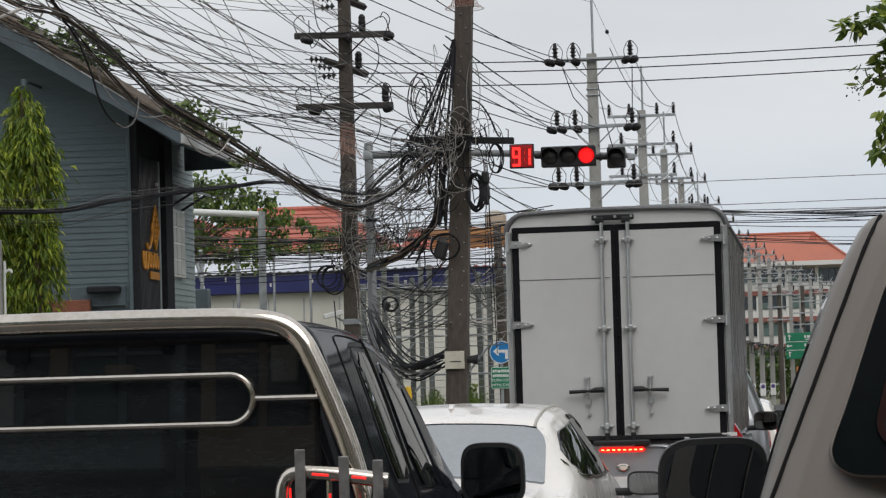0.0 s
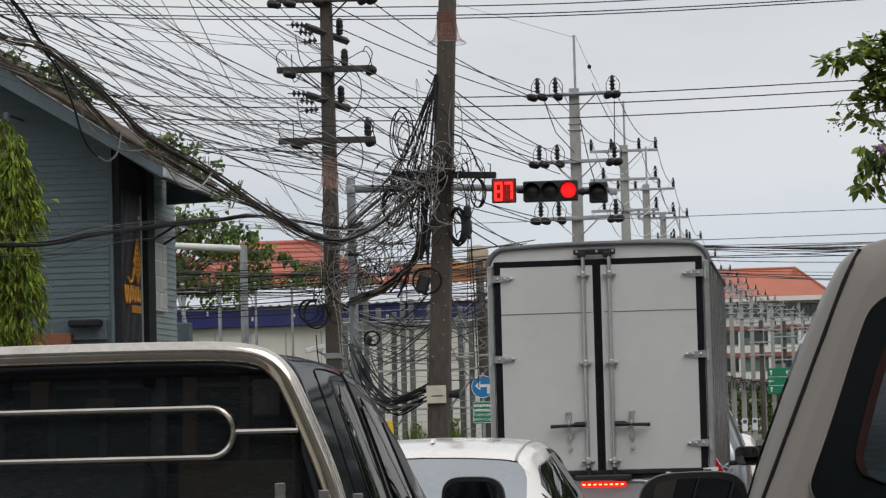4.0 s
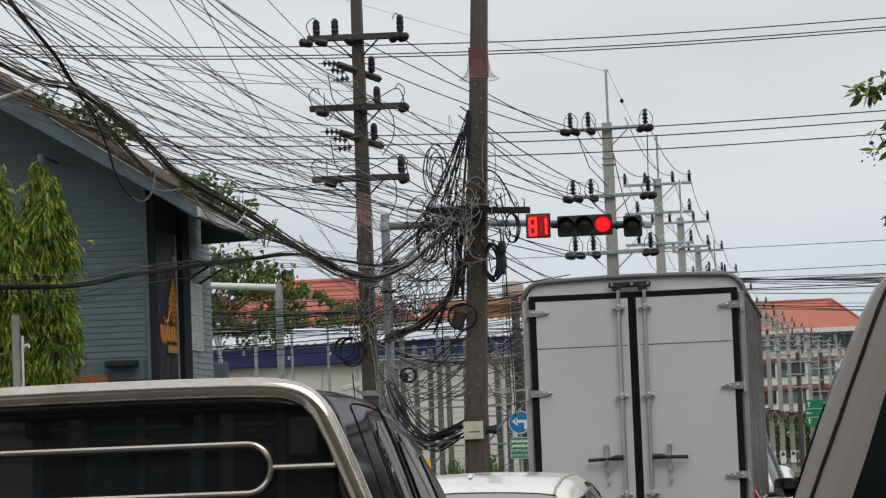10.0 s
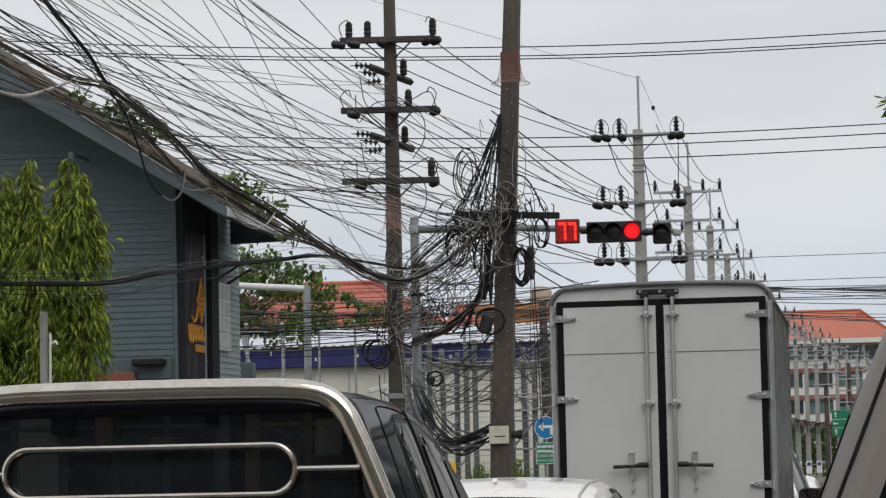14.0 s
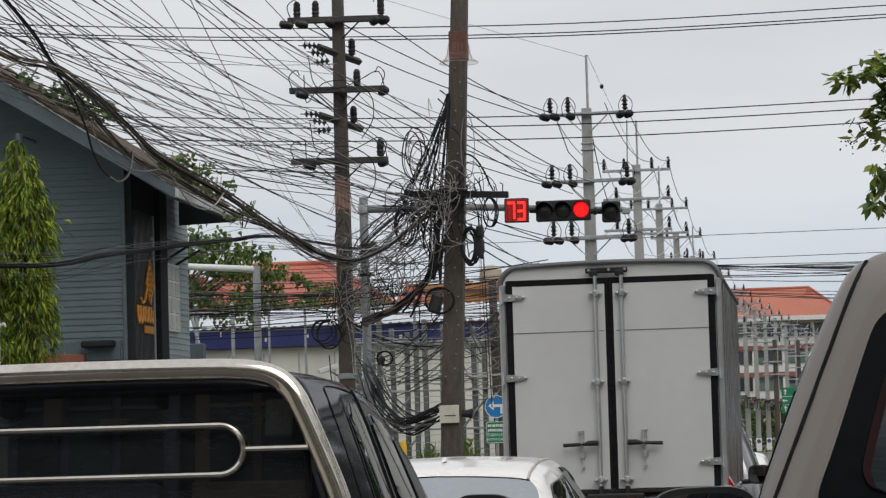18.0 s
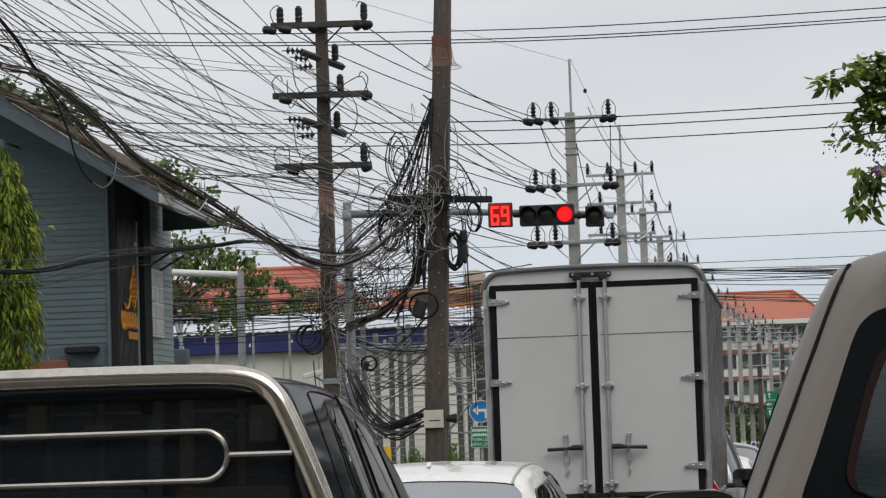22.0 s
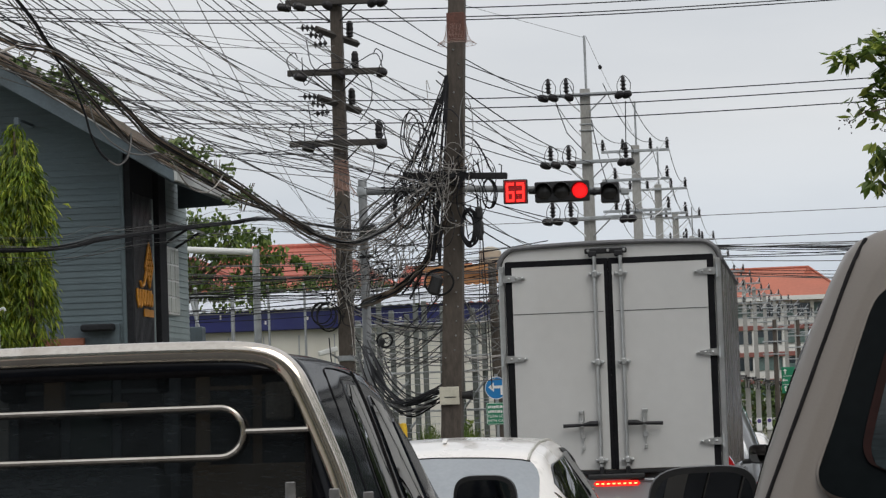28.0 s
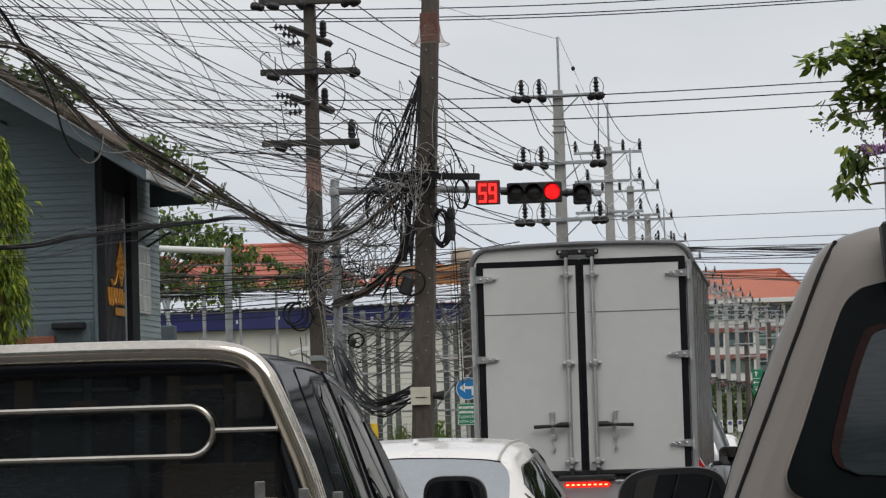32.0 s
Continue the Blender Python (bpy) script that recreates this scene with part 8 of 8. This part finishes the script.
# loops hanging from the bundle
loops = [([(-7.06, 26.2, 5.3), (-6.98, 26.4, 5.14), (-6.88, 26.6, 4.79), (-6.85, 26.7, 4.59), (-6.79, 26.8, 4.41), (-6.71, 26.9, 4.31), (-6.65, 27.0, 4.28), (-6.58, 27.1, 4.35), (-6.56, 27.2, 4.5), (-6.56, 27.2, 4.6)], 0.012, CABLE_DARK), ([(-6.71, 26.87, 4.31), (-6.64, 26.97, 4.27), (-6.57, 27.07, 4.34), (-6.55, 27.17, 4.5), (-6.55, 27.2, 4.62)], 0.009, CABLE_GREY), ([(-6.82, 26.6, 4.86), (-6.8, 26.7, 4.69), (-6.68, 26.8, 4.51), (-6.54, 27.0, 4.4), (-6.48, 27.4, 4.41), (-6.51, 28.2, 4.51)], 0.008, CABLE_GREY), ([(-6.54, 29.0, 4.49), (-6.46, 29.4, 4.26), (-6.37, 29.8, 4.21), (-6.33, 30.2, 4.3), (-6.36, 30.8, 4.48)], 0.008, CABLE_PALE), ([(-8.08, 24.5, 5.32), (-7.91, 25.0, 5.21), (-7.68, 25.2, 5.15), (-7.5, 25.5, 5.24), (-7.3, 25.8, 5.38)], 0.018, CABLE_PALE)]
for pth, r, mt in loops:
    tagged(part("cable_loop", Geo().tube(bend(pth, 40), r, 6), mt), "cable loop hanging from the bundle at the roof", "cable", "overhead cables")

# low black cables in front of the house
LOW = [(-9.36, 26.5, 3.46), (-8.48, 26.7, 3.47), (-7.35, 26.9, 3.45), (-7.1, 28.0, 3.6), (-7.22, 30.0, 3.79), (-7.0, 32.0, 4.0), (-6.93, 34.0, 4.19), (-6.75, 36.0, 4.37), (-7.2, 46.0, 4.9), (-7.7, 50.0, 5.2)]
strands(7, LOW, 0.022, 0.0065, ["dark"], "black service cable passing in front of the house")
strands(9, [(x, y, z - 0.05) for x, y, z in LOW], 0.16, 0.003, ["dark", "grey"], "thin service cable passing in front of the house")
# service lines behind the old pole
run(30, (-16.5, 58.5, 4.75), (0.5, 0.5, 0.75), (-5.0, 58.5, 4.75), (0.3, 0.5, 0.65), (0.05, 0.45), 0.009, ["dark", "dark", "grey"], "thin black service cable in front of the trees")
run(10, (-9.2, 57.2, 3.9), (0.1, 0.1, 0.5), (-6.4, 61.0, 3.9), (0.1, 0.1, 0.6), (0.1, 0.7), 0.011, ["pale", "grey", "dark"], "slack cable over the tall fence")
run(14, (-9.1, 56.8, 3.1), (0.05, 0.05, 0.5), (-4.5, 36.05, 2.9), (0.05, 0.05, 0.5), (0.05, 0.35), 0.006, ["dark", "dark", "grey"], "thin dark cable strung low between the poles")
run(10, (-7.7, 50.0, 3.3), (0.03, 0.03, 0.4), (-4.45, 36.1, 2.8), (0.05, 0.05, 0.5), (0.1, 0.4), 0.006, ["dark", "grey"], "thin dark cable from the signal mast to the brown pole")
run(8, (-6.45, 61.0, 3.6), (0.1, 0.1, 0.6), (-4.5, 70.0, 3.6), (0.3, 0.1, 0.4), (0.05, 0.3), 0.013, ["pale", "grey"], "cable beyond the short pole")
run(6, (-4.4, 36.0, 3.3), (0.1, 0.1, 0.6), (-6.4, 61.0, 3.2), (0.1, 0.1, 0.6), (0.1, 0.4), 0.009, ["grey", "pale"], "cable from the brown pole to the short pole")
strands(20, [(-7.68, 49.6, 3.0), (-6.14, 40.0, 2.60), (-5.65, 38.0, 2.13), (-5.1, 36.6, 1.84), (-4.61, 35.9, 1.95)], 0.13, 0.012, ["dark", "dark", "dark", "grey"], "black slack cable looping into the pole base")
run(8, (-4.35, 36.0, 2.3), (0.03, 0.1, 0.3), (-3.55, 45.0, 3.0), (0.1, 0.3, 0.5), (0.05, 0.3), 0.007, ["pale", "grey"], "pale cable rising from the brown pole")


# ---- knots of cable on the poles ----
def knot(name, centre, size, n, r, material, seed, label, loopy=0.5):
    q = np.random.RandomState(seed)
    g = Geo()
    for i in range(n):
        c = np.array(centre) + q.normal(size=3) * np.array(size) * 0.5
        if q.uniform() < loopy:
            a, b = q.uniform(0.10, 0.30), q.uniform(0.12, 0.42)
            t0 = q.uniform(0, 6.28)
            t = np.linspace(t0, t0 + q.uniform(3.5, 6.0), 18)
            tw = q.uniform(-0.5, 0.5)
            path = np.stack([c[0] + a * np.cos(t) + tw * b * np.sin(t) * 0.4, c[1] + 0.05 * np.sin(2 * t), c[2] + b * np.sin(t)], 1)
        else:
            d = q.normal(size=3) * np.array(size) * 0.8
            mid = c + d * 0.5 + np.array([q.normal() * 0.12, q.normal() * 0.05, -abs(q.normal()) * 0.16])
            path = bend([c, mid, c + d, c + d + q.normal(size=3) * np.array(size) * 0.35], 20)
        g.tube(path, r * q.uniform(0.7, 1.3), 4, caps=False)
    tagged(part(name, g, material), label, "cable", kind="stuff")


knot("cable_tangle", (-4.80, 35.75, 4.72), (0.30, 0.14, 0.20), 20, 0.006, CABLE_DARK, 1, "dense dark cable tangle under the crossarm", 0.35)
knot("cable_tangle", (-4.82, 35.72, 4.45), (0.32, 0.16, 0.5), 20, 0.0055, CABLE_PALE, 2, "sun-bleached cable ends sticking out of the tangle", 0.15)
knot("cable_tangle", (-4.55, 35.7, 4.35), (0.10, 0.12, 0.5), 12, 0.008, CABLE_DARK, 3, "dense black cable tangle round the brown pole", 0.4)
knot("cable_tangle", (-5.2, 35.8, 4.0), (0.5, 0.15, 0.35), 16, 0.0045, CABLE_GREY, 8, "thin loose wires between the poles", 0.15)
knot("cable_tangle", (-4.2, 35.75, 4.55), (0.2, 0.12, 0.2), 6, 0.0065, CABLE_DARK, 4, "black cable loops on the crossarm", 0.7)
knot("cable_tangle", (-9.1, 56.5, 4.4), (0.3, 0.2, 1.0), 22, 0.010, CABLE_DARK, 5, "black cable tangle on the old pole", 0.5)
knot("cable_tangle", (-8.9, 56.4, 4.6), (0.6, 0.2, 0.9), 15, 0.006, CABLE_PALE, 6, "pale cable tangle on the old pole", 0.2)
knot("cable_tangle", (-6.45, 60.7, 4.1), (0.2, 0.2, 0.8), 16, 0.010, CABLE_GREY, 10, "grey cable tangle on the short pole", 0.5)
knot("cable_tangle", (-5.25, 36.2, 3.75), (0.55, 0.2, 0.28), 26, 0.006, CABLE_DARK, 12, "dark slack wires low between the poles", 0.3)
knot("cable_tangle", (-5.35, 36.1, 3.75), (0.6, 0.2, 0.25), 16, 0.005, CABLE_PALE, 13, "pale slack wires low between the poles", 0.25)

knot("cable_tangle", (-4.42, 35.62, 4.75), (0.22, 0.06, 0.50), 24, 0.0045, CABLE_PALE, 21, "sun-bleached wire ends wound round the brown pole", 0.2)
knot("cable_tangle", (-4.15, 35.70, 4.85), (0.32, 0.08, 0.16), 14, 0.006, CABLE_DARK, 22, "black wire ends bristling along the crossarm", 0.35)

# black drop bundle on the brown pole and coils hung on it
run(18, (-4.33, 35.85, 6.12), (0.02, 0.03, 0.06), (-4.70, 35.8, 4.85), (0.30, 0.05, 0.12), (0.0, 0.10), 0.0085, ["dark"], "black drop cable tied to the brown pole", extra=0.03, pts=10)
run(12, (-4.50, 35.78, 4.72), (0.08, 0.03, 0.06), (-4.57, 35.75, 3.75), (0.07, 0.04, 0.12), (-0.02, 0.02), 0.015, ["dark"], "black drop cable hanging beside the brown pole", extra=0.03, pts=10)
run(3, (-4.55, 35.8, 4.0), (0.05, 0.03, 0.1), (-4.95, 35.95, 3.3), (0.1, 0.05, 0.1), (0.05, 0.1), 0.014, ["dark", "brown"], "brown-black cable curving away from the pole", pts=12)
run(3, (-3.95, 35.8, 4.7), (0.03, 0.03, 0.05), (-3.96, 35.8, 2.4), (0.10, 0.05, 0.8), (-0.02, 0.02), 0.005, ["dark"], "thin black cable hanging from the crossarm", pts=8)
coils = [(0.08, 5.35, 0.20, 0.36, "dark"), (-0.10, 5.28, 0.16, 0.30, "grey"), (0.33, 5.45, 0.09, 0.42, "grey")]
coils += [(-0.32 - 0.05 * (k % 3), 5.28 + 0.04 * k, 0.13 + 0.02 * (k % 2), 0.26 + 0.03 * (k % 3), ("dark", "grey")[k % 2]) for k in range(5)]
coils += [(-0.59 + 0.02 * k, 4.45 - 0.02 * k, 0.09 + 0.012 * k, 0.20 + 0.02 * (k % 3), "dark") for k in range(5)]
coils += [(0.30 + 0.012 * k, 4.12 + 0.02 * (k % 2), 0.085 + 0.008 * k, 0.21 + 0.02 * (k % 3), "thick") for k in range(5)]
coils += [(0.59 + 0.01 * k, 4.56, 0.08 + 0.01 * k, 0.19, "dark") for k in range(3)]
for dx, z0, w, h, kind in coils:
    ring = [(-4.42 + dx + w * math.cos(t), 35.78 + 0.03 * math.sin(3 * t), z0 + h * math.sin(t)) for t in np.linspace(0, 6.1, 26)]
    tagged(part("cable_coil", Geo().tube(ring, {"dark": 0.009, "thick": 0.015}.get(kind, 0.006), 5, True), CABLES.get(kind, CABLE_DARK)), "cable coil hung on the brown pole", "cable", "cable coils")


strands(9, [(-4.41, 35.85, 4.27), (-4.53, 35.8, 3.98), (-4.63, 35.8, 3.78), (-4.84, 35.8, 3.54), (-5.12, 35.9, 3.35), (-5.44, 36.2, 3.24), (-6.3, 40.5, 3.38), (-7.66, 49.9, 3.8)], 0.045, 0.013, ["brown", "dark", "brown"], "brown-black cable sweeping from the pole to the signal mast")
for k in range(4):
    ring = [(-9.66 + 0.05 * k + (0.21 + 0.04 * (k % 2)) * math.cos(t), 56.5 + 0.02 * k, 3.98 - 0.03 * k + (0.22 + 0.025 * k) * math.sin(t)) for t in np.linspace(0, 6.2, 30)]
    tagged(part("cable_coil", Geo().tube(ring, 0.016, 6, True), CABLE_DARK), "black cable coil tied beside the old pole", "cable", "cable coils")


def closure(m, label, s=1.0):
    c = thing("splice_closure", m, label, "splice box", "splice boxes in the cables")
    part("body", Geo().box((0, 0, 0), (0.16 * s, 0.12 * s, 0.26 * s), 0.03, pose(0, 0, 0, 0, 18, 0)), TRIM_BLACK, c)
    part("coil", Geo().tube([(0.05 + 0.19 * s * math.cos(t), 0.02, 0.04 + 0.17 * s * math.sin(t)) for t in np.linspace(0, 6.1, 26)], 0.016, 6, True), CABLE_DARK, c)


closure(pose(-4.57, 35.75, 3.38), "black splice closure with a cable coil")
closure(pose(-5.95, 40.0, 2.78), "black splice closure with a cable coil", 0.6)
for x, z in ((-3.94, 4.31), (-3.94, 4.14), (-3.95, 4.04)):
    o = thing("cable_lug", pose(x, 35.8, z), "small black in-line cable joint", "cable joint", "in-line joints")
    part("body", Geo().lathe([(0.012, -0.09), (0.03, -0.07), (0.03, 0.05), (0.012, 0.09)], n=8), TRIM_BLACK, o)

# creeper sprigs over the shingle roof
for i, (x, y, z, n, s) in enumerate(((-9.05, 33.7, 6.02, 300, 0.22), (-8.68, 33.8, 5.80, 260, 0.20), (-7.62, 33.8, 5.10, 170, 0.15), (-7.35, 33.8, 4.95, 150, 0.15), (-7.05, 33.8, 4.76, 110, 0.12), (-6.72, 33.6, 4.42, 90, 0.11), (-9.6, 33.7, 6.25, 90, 0.12))):
    o = thing("creeper", pose(x, y, z), "leafy creeper sprouting from the old roof", "creeper", "creepers on the roof")
    part("foliage", leaf_cloud("foliage", LEAF_CREEPER, [(0, 0, 0.05), (s, 0, 0.08), (-s, 0, 0.02)], [(s, 0.15, s * 0.8)] * 3, n, 0.085, 40 + i, 0.0, 0.7), None, o)
    st = Geo()
    for k in range(7):
        a = rng.uniform(-0.2, 0.2)
        st.tube([(a * 0.3, 0, -0.12), (a, 0, 0.1), (a * 1.4, 0, 0.22)], 0.005, 4)
    part("stem", st, BARK, o)


# ---- what moves ----
def motions():
    # the car that crosses the junction from right to left
    v = 5.05
    rows = [(t, pose(-4.55 - v * (t - 22.9), 43.5, 0, 0, 0, 90)) for t in (0.0, 8.0, 16.0, 24.0, 32.0)]
    walk(crossing_car, rows)
    # the countdown: each segment flips over when its digit changes
    shown = {0: "abcdef", 1: "bc", 2: "abged", 3: "abgcd", 4: "fgbc", 5: "afgcd", 6: "afgecd", 7: "abc", 8: "abcdefg", 9: "abcdfg"}
    for (d, key), (ob, flat) in segs.items():
        base = ob.matrix_basis.copy()
        axis = "X" if flat else "Z"
        on, turn, rows = None, 0, []
        for sec in range(0, 33):
            value = 91 - sec
            want = key in shown[value // 10 if d == 0 else value % 10]
            if on is None:
                turn = 0 if want else 180
                rows.append((0.0, turn))
            elif want != on:
                t = sec - 0.86
                for k in range(4):
                    rows.append((t + k / 30, turn + 60 * k))
                turn += 180
            on = want
        if rows[-1][0] < 32.0:
            rows.append((32.0, turn))
        walk(ob, [(t, base @ Matrix.Rotation(radians(a), 4, axis)) for t, a in rows])


motions()
